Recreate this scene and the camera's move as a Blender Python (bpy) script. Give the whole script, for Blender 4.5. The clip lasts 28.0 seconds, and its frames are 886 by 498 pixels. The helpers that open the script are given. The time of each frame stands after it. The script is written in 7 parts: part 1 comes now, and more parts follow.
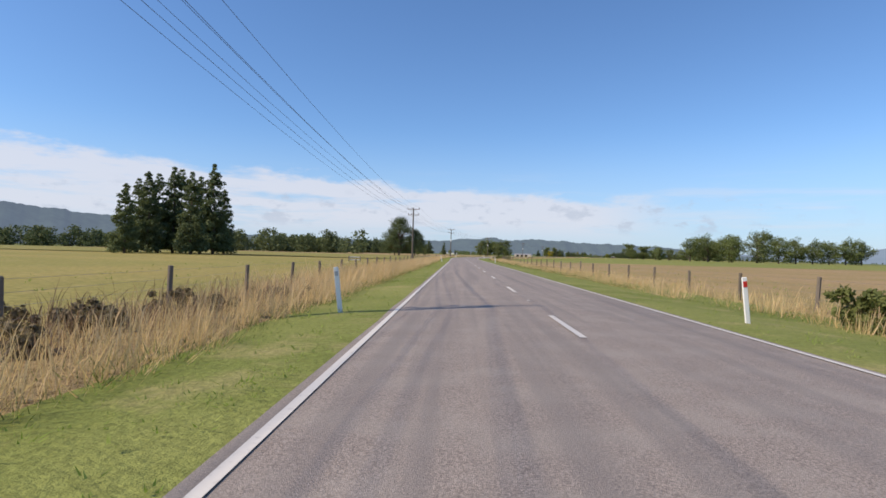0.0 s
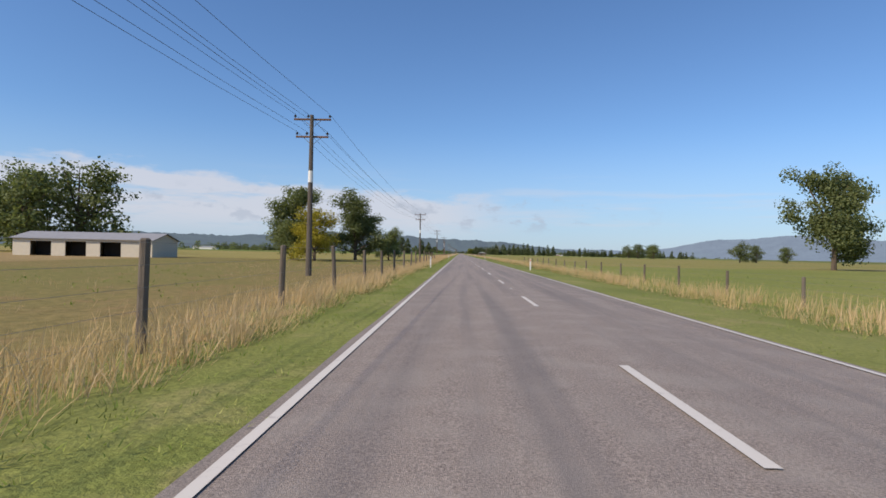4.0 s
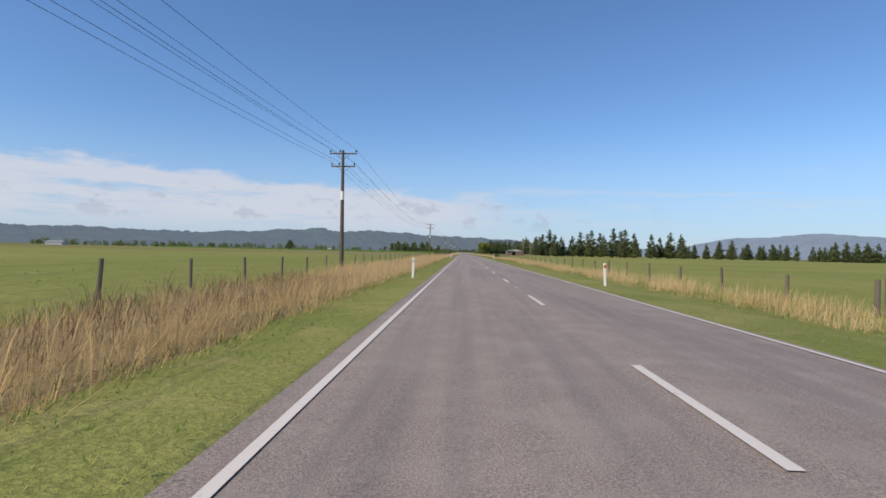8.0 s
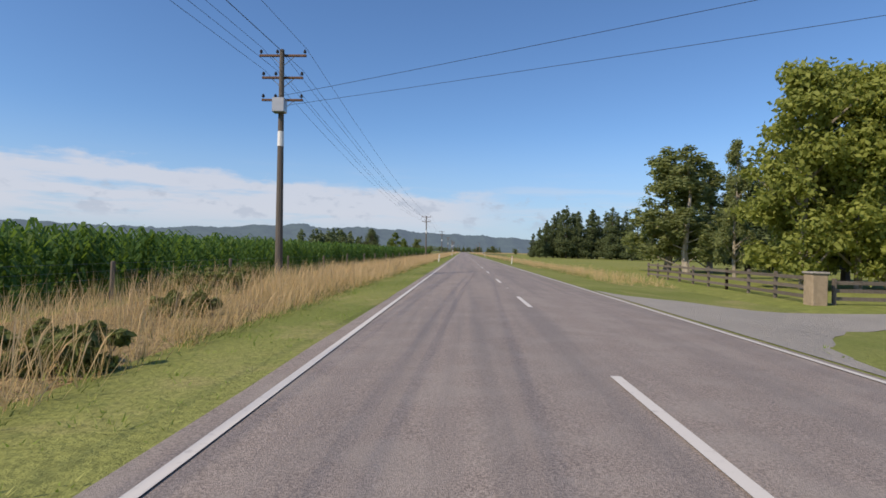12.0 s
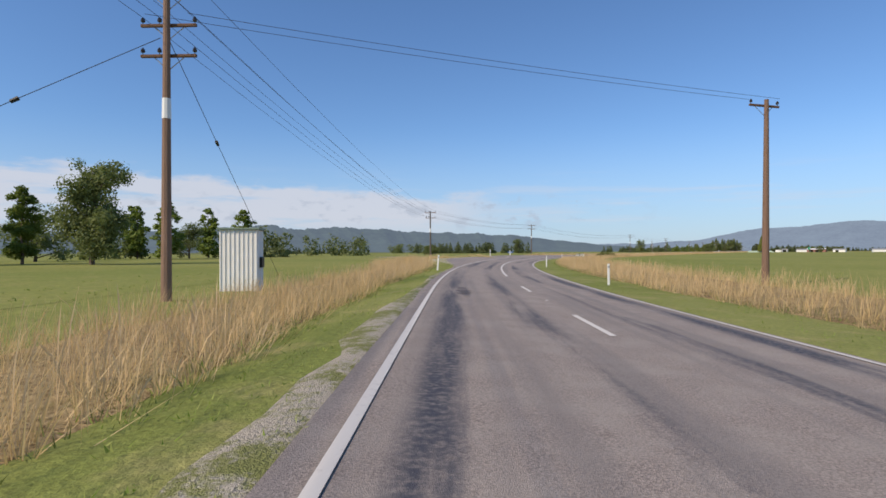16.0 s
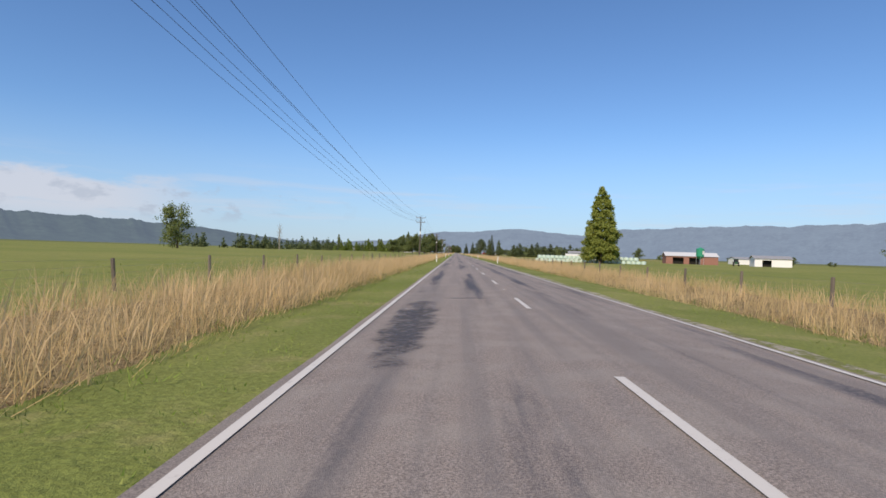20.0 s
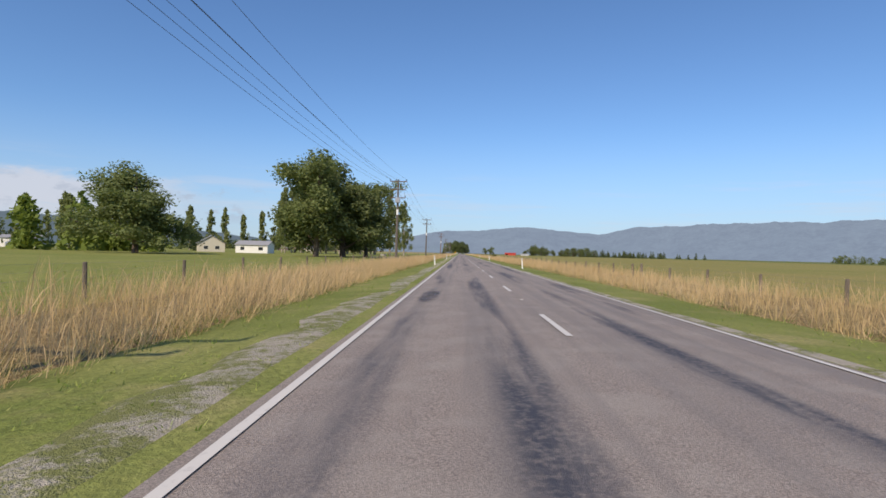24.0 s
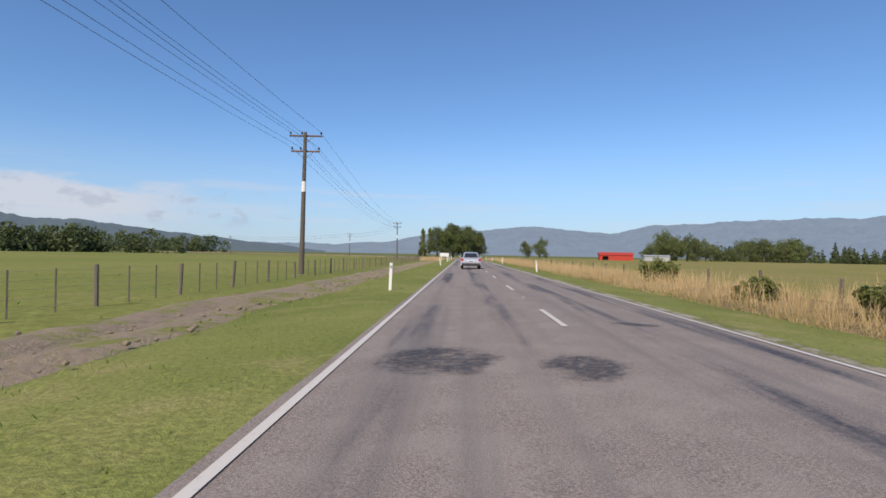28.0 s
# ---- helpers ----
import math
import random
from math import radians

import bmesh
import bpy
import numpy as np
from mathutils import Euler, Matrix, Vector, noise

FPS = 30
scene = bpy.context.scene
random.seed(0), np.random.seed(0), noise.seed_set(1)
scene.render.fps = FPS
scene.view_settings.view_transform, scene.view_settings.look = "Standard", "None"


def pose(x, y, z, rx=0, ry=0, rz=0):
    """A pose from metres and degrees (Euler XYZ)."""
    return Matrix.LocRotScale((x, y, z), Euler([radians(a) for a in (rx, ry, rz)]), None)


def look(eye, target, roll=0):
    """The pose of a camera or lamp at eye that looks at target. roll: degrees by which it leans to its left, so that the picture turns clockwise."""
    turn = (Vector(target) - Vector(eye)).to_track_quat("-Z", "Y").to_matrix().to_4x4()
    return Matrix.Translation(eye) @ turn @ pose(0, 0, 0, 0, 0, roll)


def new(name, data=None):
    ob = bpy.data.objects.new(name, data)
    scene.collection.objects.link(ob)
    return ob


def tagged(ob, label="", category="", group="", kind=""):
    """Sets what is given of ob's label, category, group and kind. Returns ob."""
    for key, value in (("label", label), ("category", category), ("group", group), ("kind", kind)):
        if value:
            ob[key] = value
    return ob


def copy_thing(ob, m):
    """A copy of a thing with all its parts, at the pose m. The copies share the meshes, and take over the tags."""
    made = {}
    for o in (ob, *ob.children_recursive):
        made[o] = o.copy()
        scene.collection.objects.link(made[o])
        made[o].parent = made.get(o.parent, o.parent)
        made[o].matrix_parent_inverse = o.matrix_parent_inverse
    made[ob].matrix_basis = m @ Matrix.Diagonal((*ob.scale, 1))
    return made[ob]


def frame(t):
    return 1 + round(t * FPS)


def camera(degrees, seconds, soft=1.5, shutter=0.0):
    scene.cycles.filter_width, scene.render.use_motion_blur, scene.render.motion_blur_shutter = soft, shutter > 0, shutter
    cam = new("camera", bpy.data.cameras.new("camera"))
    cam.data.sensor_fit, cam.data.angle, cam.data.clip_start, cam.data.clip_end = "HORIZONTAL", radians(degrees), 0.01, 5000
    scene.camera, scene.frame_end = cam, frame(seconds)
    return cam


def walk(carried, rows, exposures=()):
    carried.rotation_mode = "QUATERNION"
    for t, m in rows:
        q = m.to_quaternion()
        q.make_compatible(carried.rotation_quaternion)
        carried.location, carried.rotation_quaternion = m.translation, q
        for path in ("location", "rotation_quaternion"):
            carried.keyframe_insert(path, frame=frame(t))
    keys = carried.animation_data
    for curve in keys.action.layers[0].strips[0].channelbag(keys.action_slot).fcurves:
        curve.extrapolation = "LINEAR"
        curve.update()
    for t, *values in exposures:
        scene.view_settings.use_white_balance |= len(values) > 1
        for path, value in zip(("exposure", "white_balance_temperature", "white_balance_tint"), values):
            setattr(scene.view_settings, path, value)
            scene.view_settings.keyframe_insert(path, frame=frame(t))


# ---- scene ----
# The drive is about 4.2 km long and the film runs at several times life speed. Everything below is
# written in true metres; SHRINK is the one scale at which the whole place, camera path included, is laid out.
SHRINK = 0.24
BENDS = ((135.0, 130.0, -0.2775, 0.035), (2417.0, 192.0, -0.5236, 0.058), (4335.0, 220.0, 1.0, 0.0))  # start, length, turn, crossfall
HEADING_START = 0.2775


def heading(s):
    a = HEADING_START
    for start, length, turn, _ in BENDS:
        a += turn * min(max((s - start) / length, 0.0), 1.0)
    return a


S_MIN, S_MAX, S_STEP = -600.0, 7000.0, 2.0
_line = []
_x = _y = 0.0
for _i in range(int((S_MAX - S_MIN) / S_STEP) + 1):
    _s = S_MIN + _i * S_STEP
    _line.append((_x, _y))
    _h = heading(_s + S_STEP / 2)
    _x -= math.sin(_h) * S_STEP
    _y += math.cos(_h) * S_STEP


def centre(s):
    f = (s - S_MIN) / S_STEP
    i = min(max(int(f), 0), len(_line) - 2)
    f -= i
    return (_line[i][0] * (1 - f) + _line[i + 1][0] * f, _line[i][1] * (1 - f) + _line[i + 1][1] * f)


def smooth(a):
    a = min(max(a, 0.0), 1.0)
    return a * a * (3 - 2 * a)


def bank(s):
    """How far the road leans into a bend at s: 0 crowned, else the crossfall down to the right."""
    g = 0.0
    for start, length, _, fall in BENDS:
        g += fall * smooth((s - start + 45) / 50) * smooth((start + length + 45 - s) / 50)
    return g


def road_z(s, x):
    g = bank(s)
    w = min(g / 0.03, 1.0)
    return -0.033 * abs(x) * (1 - w) - g * x


def at(s, x, z=0.0):
    """The place x metres right of the road's centre line, s metres along it."""
    cx, cy = centre(s)
    h = heading(s)
    return (cx + x * math.cos(h), cy + x * math.sin(h), z)


cam = camera(77.0, 28.0, soft=1.6)
# seconds, metres along the road, metres right of the left edge line, yaw off the road, pitch, lean to the left
DRIVE = [
    (0, 1.54, 1.42, 1.52, 0.45, 1.43), (0.5, 77.47, 1.46, 1.2, 0.5, 1), (1, 153.45, 1.24, 1.3, 0.3, -1.8),
    (1.5, 225.34, 1.51, 1.6, 0.3, -1.6), (2, 297.08, 1.49, 1.76, 0.38, 0.67), (3, 446.99, 1.51, 1.55, 0.52, 1.25),
    (4, 596.68, 1.49, 1.73, 0.41, 1.22), (5, 746.36, 1.5, 1.86, 0.36, 1.18), (6, 895.85, 1.49, 2.09, 0.3, 1.15),
    (7, 1044.47, 1.46, 1.91, 0.2, 1.22), (8, 1196.72, 1.4, 2.02, 0.28, 1.28), (9, 1350.98, 1.65, 2, 0.32, 0.75),
    (10, 1500.59, 1.5, 1.9, 0.29, 1.66), (11, 1653.19, 1.64, 1.85, 0.25, 1.33), (12, 1797.28, 1.77, 2.01, 0.21, 1.42),
    (13, 1947.71, 1.68, 1.97, 0.2, 1.42), (14, 2097.95, 1.59, 1.88, 0.2, 1.43), (15, 2248.18, 1.56, 1.9, 0.19, 1.43),
    (15.5, 2324.81, 1.52, 1.55, 0.25, 0.7), (16, 2400.92, 0.8, 1.3, 0.3, -0.2), (16.5, 2475.9, 1.65, 2.25, 0.1, -3.5),
    (17, 2551, 2.05, 2.3, 0.3, -3.5), (17.5, 2627.9, 1.28, 2, 0.35, -0.8), (18, 2704.74, 1.26, 0.15, 0.44, 1.15),
    (19, 2849.85, 1.63, 0.96, 0.36, 1.47), (20, 2997.22, 1.63, 1.31, 0.35, 1.78), (21, 3151.32, 1.68, 1.83, 0.13, 1.53),
    (22, 3301.49, 1.65, 1.79, 0.2, 1.49), (23, 3451.55, 1.64, 1.71, 0.26, 1.46), (24, 3601.42, 1.64, 1.73, 0.38, 1.42),
    (25, 3752.63, 1.82, 1.48, 0.24, 1.14), (26, 3905.98, 1.49, 1.74, 0.53, 1.75), (27, 4053.76, 1.54, 1.76, 0.59, 1.34),
    (28, 4200.19, 1.53, 1.98, 0.54, 1.03)]
LANE = 3.35
LENS_HEIGHT = 1.29
rows = []
for t, s, off, yaw, pitch, lean in DRIVE:
    x = -LANE + off
    px, py, pz = at(s, x, road_z(s, x) + LENS_HEIGHT)
    rows.append((t, pose(px * SHRINK, py * SHRINK, pz * SHRINK, 90 + pitch, -lean, math.degrees(heading(s)) + yaw)))
walk(cam, rows, exposures=((0.0, 0.18, 6250, 13), (0.9, 0.0, 6250, 13), (28.0, 0.0, 6250, 13)))
# ---- world, sun ----
SUN_TO = Vector((-0.80, -0.58, 0.90)).normalized()
sun = new("sun", bpy.data.lights.new("sun", "SUN"))
sun.matrix_world = look(SUN_TO * 50, (0, 0, 0))
sun.data.energy, sun.data.angle, sun.data.color = 4.4, radians(0.53), (1.0, 0.84, 0.62)

world = bpy.data.worlds.new("world")
scene.world = world
world.use_nodes = True
WT = world.node_tree
WN, WL = WT.nodes, WT.links
WN.clear()


def wmath(op, a, b=None, c=None, clamp=False):
    n = WN.new("ShaderNodeMath")
    n.operation, n.use_clamp = op, clamp
    for i, v in enumerate((a, b, c)):
        if v is None:
            continue
        if isinstance(v, (int, float)):
            n.inputs[i].default_value = v
        else:
            WL.new(v, n.inputs[i])
    return n.outputs[0]


def wstep(v, lo, hi):
    n = WN.new("ShaderNodeMapRange")
    n.interpolation_type = "SMOOTHSTEP"
    for i, q in enumerate((v, lo, hi)):
        if isinstance(q, (int, float)):
            n.inputs[i].default_value = q
        else:
            WL.new(q, n.inputs[i])
    return n.outputs[0]


sky = WN.new("ShaderNodeTexSky")
sky.sky_type, sky.sun_disc = "NISHITA", False
sky.sun_elevation = math.asin(SUN_TO.z)
sky.sun_rotation = math.atan2(SUN_TO.x, SUN_TO.y)
sky.altitude, sky.air_density, sky.dust_density, sky.ozone_density = 50, 1.0, 0.25, 2.6
coord = WN.new("ShaderNodeTexCoord")
sep = WN.new("ShaderNodeSeparateXYZ")
WL.new(coord.outputs["Generated"], sep.inputs[0])
elev = wmath("MULTIPLY", wmath("ARCSINE", sep.outputs[2]), 57.2958)
azim = wmath("MULTIPLY", wmath("ARCTAN2", sep.outputs[0], sep.outputs[1]), 57.2958)
flat = WN.new("ShaderNodeCombineXYZ")
WL.new(azim, flat.inputs[0])
WL.new(elev, flat.inputs[1])


def wnoise(sx, sy, detail, seed):
    m = WN.new("ShaderNodeMapping")
    m.inputs["Scale"].default_value = (sx, sy, 1)
    m.inputs["Location"].default_value = (seed, seed * 0.7, seed)
    WL.new(flat.outputs[0], m.inputs[0])
    n = WN.new("ShaderNodeTexNoise")
    n.inputs["Scale"].default_value, n.inputs["Detail"].default_value = 1.0, detail
    n.inputs["Roughness"].default_value = 0.6
    WL.new(m.outputs[0], n.inputs["Vector"])
    return n.outputs[0]


# a long low cloud bank to the north-west, thinning into a wedge, with small grey scuds before it
billow = wnoise(0.16, 0.5, 6, 3.1)
ragged = wnoise(0.6, 1.4, 5, 8.3)
top_edge = wmath("ADD", wmath("MULTIPLY", azim, -0.05), 6.2)
top_edge = wmath("ADD", top_edge, wmath("MULTIPLY", wmath("SUBTRACT", billow, 0.5), 4.5))
top_edge = wmath("ADD", top_edge, wmath("MULTIPLY", wmath("SUBTRACT", ragged, 0.5), 1.6))
bank_mask = wmath("MULTIPLY", wstep(wmath("SUBTRACT", top_edge, elev), 0.0, 1.3), wstep(azim, 9.5, -4.0))
bank_mask = wmath("MULTIPLY", bank_mask, wstep(elev, 0.4, 3.6))
bank_mask = wmath("MULTIPLY", bank_mask, wstep(wnoise(0.1, 0.75, 5, 5.5), 0.26, 0.50))
streak = wmath("MULTIPLY", wstep(wnoise(0.07, 0.9, 5, 12.7), 0.49, 0.72), wstep(elev, 9.0, 5.0))
streak = wmath("MULTIPLY", wmath("MULTIPLY", streak, wstep(elev, 1.5, 3.5)), 0.45)
scud = wmath("MULTIPLY", wstep(wnoise(0.34, 0.62, 5, 21.0), 0.53, 0.66), wstep(wmath("ABSOLUTE", wmath("SUBTRACT", elev, 4.1)), 2.4, 0.8))
scud = wmath("MULTIPLY", scud, wstep(azim, 24.0, 4.0))
haze = wstep(elev, 13.0, -0.5)


def wmix(fac, a, b):
    n = WN.new("ShaderNodeMix")
    n.data_type = "RGBA"
    for sock, v in ((n.inputs[0], fac), (n.inputs[6], a), (n.inputs[7], b)):
        if isinstance(v, (int, float, tuple)):
            sock.default_value = v
        else:
            WL.new(v, sock)
    return n.outputs[2]


CLOUD = 6.0
tint = WN.new("ShaderNodeMix")
tint.data_type, tint.blend_type = "RGBA", "MULTIPLY"
tint.inputs[0].default_value = 1.0
tint.inputs[7].default_value = (0.825, 1.02, 1.20, 1)
WL.new(sky.outputs[0], tint.inputs[6])
col = tint.outputs[2]
col = wmix(wmath("MULTIPLY", haze, 0.62), col, (3.7, 4.65, 6.1, 1))
col = wmix(wmath("MULTIPLY", wmath("MAXIMUM", bank_mask, streak), 0.82), col, (CLOUD, CLOUD * 1.01, CLOUD * 1.06, 1))
col = wmix(wmath("MULTIPLY", scud, 0.6), col, (4.0, 4.5, 5.2, 1))
back = WN.new("ShaderNodeBackground")
back.inputs[1].default_value = 0.11
WL.new(col, back.inputs[0])
wout = WN.new("ShaderNodeOutputWorld")
WL.new(back.outputs[0], wout.inputs[0])
# ---- materials ----


class Mat:
    """A node material in the making: a Principled surface with colour and relief from noises in true metres."""

    def __init__(self, name, rough=0.8, metal=0.0, spec=0.3):
        self.m = bpy.data.materials.new(name)
        self.m.use_nodes = True
        self.t = self.m.node_tree
        self.b = self.t.nodes["Principled BSDF"]
        self.b.inputs["Roughness"].default_value = rough
        self.b.inputs["Metallic"].default_value = metal
        self.b.inputs["Specular IOR Level"].default_value = spec
        self.c = self.t.nodes.new("ShaderNodeTexCoord")

    def put(self, v, sock):
        if isinstance(v, (int, float)):
            sock.default_value = v
        elif isinstance(v, tuple):
            sock.default_value = (*v, 1) if len(v) == 3 and sock.type == "RGBA" else v
        else:
            self.t.links.new(v, sock)

    def noise(self, scale, detail=4, rough=0.55, stretch=(1, 1, 1), uv=False, seed=0.0):
        mp = self.t.nodes.new("ShaderNodeMapping")
        mp.inputs["Scale"].default_value = stretch
        mp.inputs["Location"].default_value = (seed, seed, seed)
        self.t.links.new(self.c.outputs["UV" if uv else "Object"], mp.inputs[0])
        n = self.t.nodes.new("ShaderNodeTexNoise")
        n.inputs["Scale"].default_value, n.inputs["Detail"].default_value, n.inputs["Roughness"].default_value = scale, detail, rough
        self.t.links.new(mp.outputs[0], n.inputs["Vector"])
        return n.outputs[0]

    def step(self, v, lo, hi, out=1.0):
        n = self.t.nodes.new("ShaderNodeMapRange")
        n.interpolation_type = "SMOOTHSTEP"
        for i, q in enumerate((v, lo, hi, 0.0, out)):
            self.put(q, n.inputs[i])
        return n.outputs[0]

    def math(self, op, a, b=0.0):
        n = self.t.nodes.new("ShaderNodeMath")
        n.operation = op
        self.put(a, n.inputs[0])
        self.put(b, n.inputs[1])
        return n.outputs[0]

    def mix(self, fac, a, b):
        n = self.t.nodes.new("ShaderNodeMix")
        n.data_type = "RGBA"
        for sock, v in ((n.inputs[0], fac), (n.inputs[6], a), (n.inputs[7], b)):
            self.put(v, sock)
        return n.outputs[2]

    def island(self):
        return self.t.nodes.new("ShaderNodeNewGeometry").outputs["Random Per Island"]

    def each(self):
        return self.t.nodes.new("ShaderNodeObjectInfo").outputs["Random"]

    def ramp(self, v, stops):
        n = self.t.nodes.new("ShaderNodeValToRGB")
        e = n.color_ramp.elements
        while len(e) < len(stops):
            e.new(0.5)
        for el, (p, c) in zip(e, stops):
            el.position, el.color = p, (*c, 1)
        self.put(v, n.inputs[0])
        return n.outputs[0]

    def colour(self, c):
        self.put(c, self.b.inputs["Base Color"])
        return self

    def bump(self, h, strength=0.4, dist=0.02):
        n = self.t.nodes.new("ShaderNodeBump")
        n.inputs["Strength"].default_value, n.inputs["Distance"].default_value = strength, dist
        self.put(h, n.inputs["Height"])
        self.t.links.new(n.outputs[0], self.b.inputs["Normal"])
        return self

    def leafy(self, amount=0.3, tint=(0.30, 0.42, 0.06)):
        tr = self.t.nodes.new("ShaderNodeBsdfTranslucent")
        tr.inputs[0].default_value = (*tint, 1)
        mx = self.t.nodes.new("ShaderNodeMixShader")
        mx.inputs[0].default_value = amount
        out = self.t.nodes["Material Output"]
        self.t.links.new(self.b.outputs[0], mx.inputs[1])
        self.t.links.new(tr.outputs[0], mx.inputs[2])
        self.t.links.new(mx.outputs[0], out.inputs[0])
        return self


def plain(name, c, rough=0.7, vary=0.15, scale=3.0, metal=0.0, bump=0.0):
    m = Mat(name, rough, metal)
    n = m.noise(scale, 5)
    m.colour(m.mix(n, tuple(v * (1 - vary) for v in c), tuple(min(v * (1 + vary), 0.9) for v in c)))
    if bump:
        m.bump(m.noise(scale * 6, 3), bump, 0.01)
    return m.m


def asphalt():
    m = Mat("chipseal", 0.75, spec=0.35)
    u = m.t.nodes.new("ShaderNodeSeparateXYZ")
    m.t.links.new(m.c.outputs["UV"], u.inputs[0])
    lat, along = u.outputs[0], u.outputs[1]
    fine = m.noise(55, 3, 0.7)
    mid = m.noise(1.3, 4)
    streaks = m.noise(1.0, 4, stretch=(2.2, 0.05, 1), uv=True)
    base = m.mix(m.step(fine, 0.3, 0.7), (0.155, 0.125, 0.108), (0.41, 0.345, 0.296))
    base = m.mix(m.step(mid, 0.42, 0.66, 0.45), base, (0.36, 0.315, 0.272))
    base = m.mix(m.step(streaks, 0.42, 0.68, 0.55), base, (0.185, 0.165, 0.155))
    # bitumen bled up in the wheel tracks, more of it on the older seal further along
    tracks = 0.0
    for centre_lat in (-2.65, -1.05, 1.15, 2.6):
        d = m.math("ABSOLUTE", m.math("SUBTRACT", lat, centre_lat))
        tracks = m.math("MAXIMUM", tracks, m.step(d, 0.42, 0.12))
    patchy = m.step(m.noise(1.0, 5, 0.62, stretch=(0.9, 0.07, 1), uv=True, seed=4.0), 0.44, 0.62)
    age = m.math("ADD", m.step(along, 1900, 2400, 0.8), 0.2)
    bleed = m.math("MULTIPLY", m.math("MULTIPLY", tracks, patchy), age)
    grit = m.step(m.noise(14, 4), 0.3, 0.6)
    base = m.mix(m.math("MULTIPLY", bleed, m.math("ADD", m.math("MULTIPLY", grit, 0.5), 0.5)), base, (0.050, 0.052, 0.068))
    m.colour(base)
    m.bump(m.noise(95, 2, 0.8), 0.45, 0.010)
    return m.m


def turf(name, a, b, c, patch=0.06, fine=6.0):
    m = Mat(name, 0.95, spec=0.1)
    col = m.mix(m.step(m.noise(patch, 5), 0.35, 0.65), a, b)
    col = m.mix(m.step(m.noise(0.5, 5, 0.65), 0.5, 0.72, 0.65), col, c)
    shade = m.noise(fine, 4, 0.7)
    dark = m.mix(0.32, col, (0.04, 0.045, 0.012))
    m.colour(m.mix(m.step(shade, 0.38, 0.62), dark, col))
    m.bump(m.noise(fine * 0.8, 4, 0.7), 0.4, 0.05)
    return m.m


def blades(name, stops, translucent=0.25, tint=(0.5, 0.4, 0.12)):
    m = Mat(name, 0.85, spec=0.15)
    v = m.math("ADD", m.math("MULTIPLY", m.island(), 0.55), m.math("MULTIPLY", m.step(m.noise(0.11, 4), 0.25, 0.75), 0.45))
    m.colour(m.ramp(v, stops))
    m.leafy(translucent, tint)
    return m.m


def leaves(name, dark, light, tint, amount=0.25):
    m = Mat(name, 0.7, spec=0.25)
    v = m.math("ADD", m.math("MULTIPLY", m.island(), 0.6), m.math("MULTIPLY", m.noise(0.35, 3), 0.4))
    col = m.mix(v, dark, light)
    o = m.each()
    col = m.mix(m.math("MULTIPLY", o, 0.3), col, tuple(q * 1.15 for q in tint))
    m.colour(col)
    m.leafy(amount, tint)
    return m.m


def timber(name, a, b, stretch=(8, 8, 0.5)):
    m = Mat(name, 0.85, spec=0.2)
    col = m.mix(m.noise(2.5, 5, stretch=stretch), a, b)
    col = m.mix(m.math("MULTIPLY", m.each(), 0.35), col, tuple(q * 0.5 for q in a))
    m.colour(col)
    m.bump(m.noise(9, 4, stretch=stretch), 0.5, 0.02)
    return m.m


M_ROAD = asphalt()
M_LINE = Mat("road paint", 0.6)
M_LINE.colour(M_LINE.mix(M_LINE.step(M_LINE.noise(9, 5, 0.7), 0.55, 0.75, 0.6), (0.62, 0.585, 0.53), (0.34, 0.31, 0.285)))
M_LINE = M_LINE.m
M_GRAVEL = Mat("gravel", 0.9)
_g = M_GRAVEL.mix(M_GRAVEL.noise(18, 4, 0.8), (0.38, 0.33, 0.26), (0.66, 0.59, 0.48))
_g = M_GRAVEL.mix(M_GRAVEL.step(M_GRAVEL.noise(0.8, 7, 0.85), 0.44, 0.56), _g, (0.24, 0.25, 0.075))
M_GRAVEL.colour(_g).bump(M_GRAVEL.noise(30, 3, 0.8), 0.8, 0.03)
M_GRAVEL = M_GRAVEL.m
M_YARD = Mat("gravel yard", 0.9)
_g = M_YARD.mix(M_YARD.noise(14, 4, 0.8), (0.29, 0.265, 0.23), (0.52, 0.48, 0.42))
M_YARD.colour(M_YARD.mix(M_YARD.step(M_YARD.noise(0.35, 4), 0.4, 0.7, 0.5), _g, (0.33, 0.305, 0.265))).bump(M_YARD.noise(26, 3, 0.8), 0.7, 0.03)
M_YARD = M_YARD.m
M_VERGE = turf("mown verge", (0.195, 0.228, 0.057), (0.272, 0.286, 0.087), (0.40, 0.338, 0.158), 0.16, 13.0)
M_PASTURE = turf("green pasture", (0.206, 0.237, 0.056), (0.265, 0.273, 0.077), (0.325, 0.295, 0.108), 0.03, 3.0)
M_DRYFIELD = turf("dry paddock", (0.31, 0.265, 0.09), (0.25, 0.245, 0.07), (0.36, 0.285, 0.12), 0.04, 3.0)
M_TANFIELD = turf("tan rush paddock", (0.27, 0.205, 0.085), (0.22, 0.20, 0.065), (0.31, 0.20, 0.10), 0.03, 3.0)
M_HAYFIELD = turf("pale cut hay", (0.36, 0.295, 0.10), (0.29, 0.265, 0.08), (0.41, 0.33, 0.14), 0.04, 3.0)
M_SEEDFIELD = turf("paddock gone to seed", (0.40, 0.28, 0.15), (0.33, 0.25, 0.11), (0.25, 0.22, 0.08), 0.05, 3.0)
M_STUBBLE = turf("grazed stubble", (0.24, 0.20, 0.085), (0.20, 0.19, 0.06), (0.30, 0.24, 0.13), 0.05, 3.0)
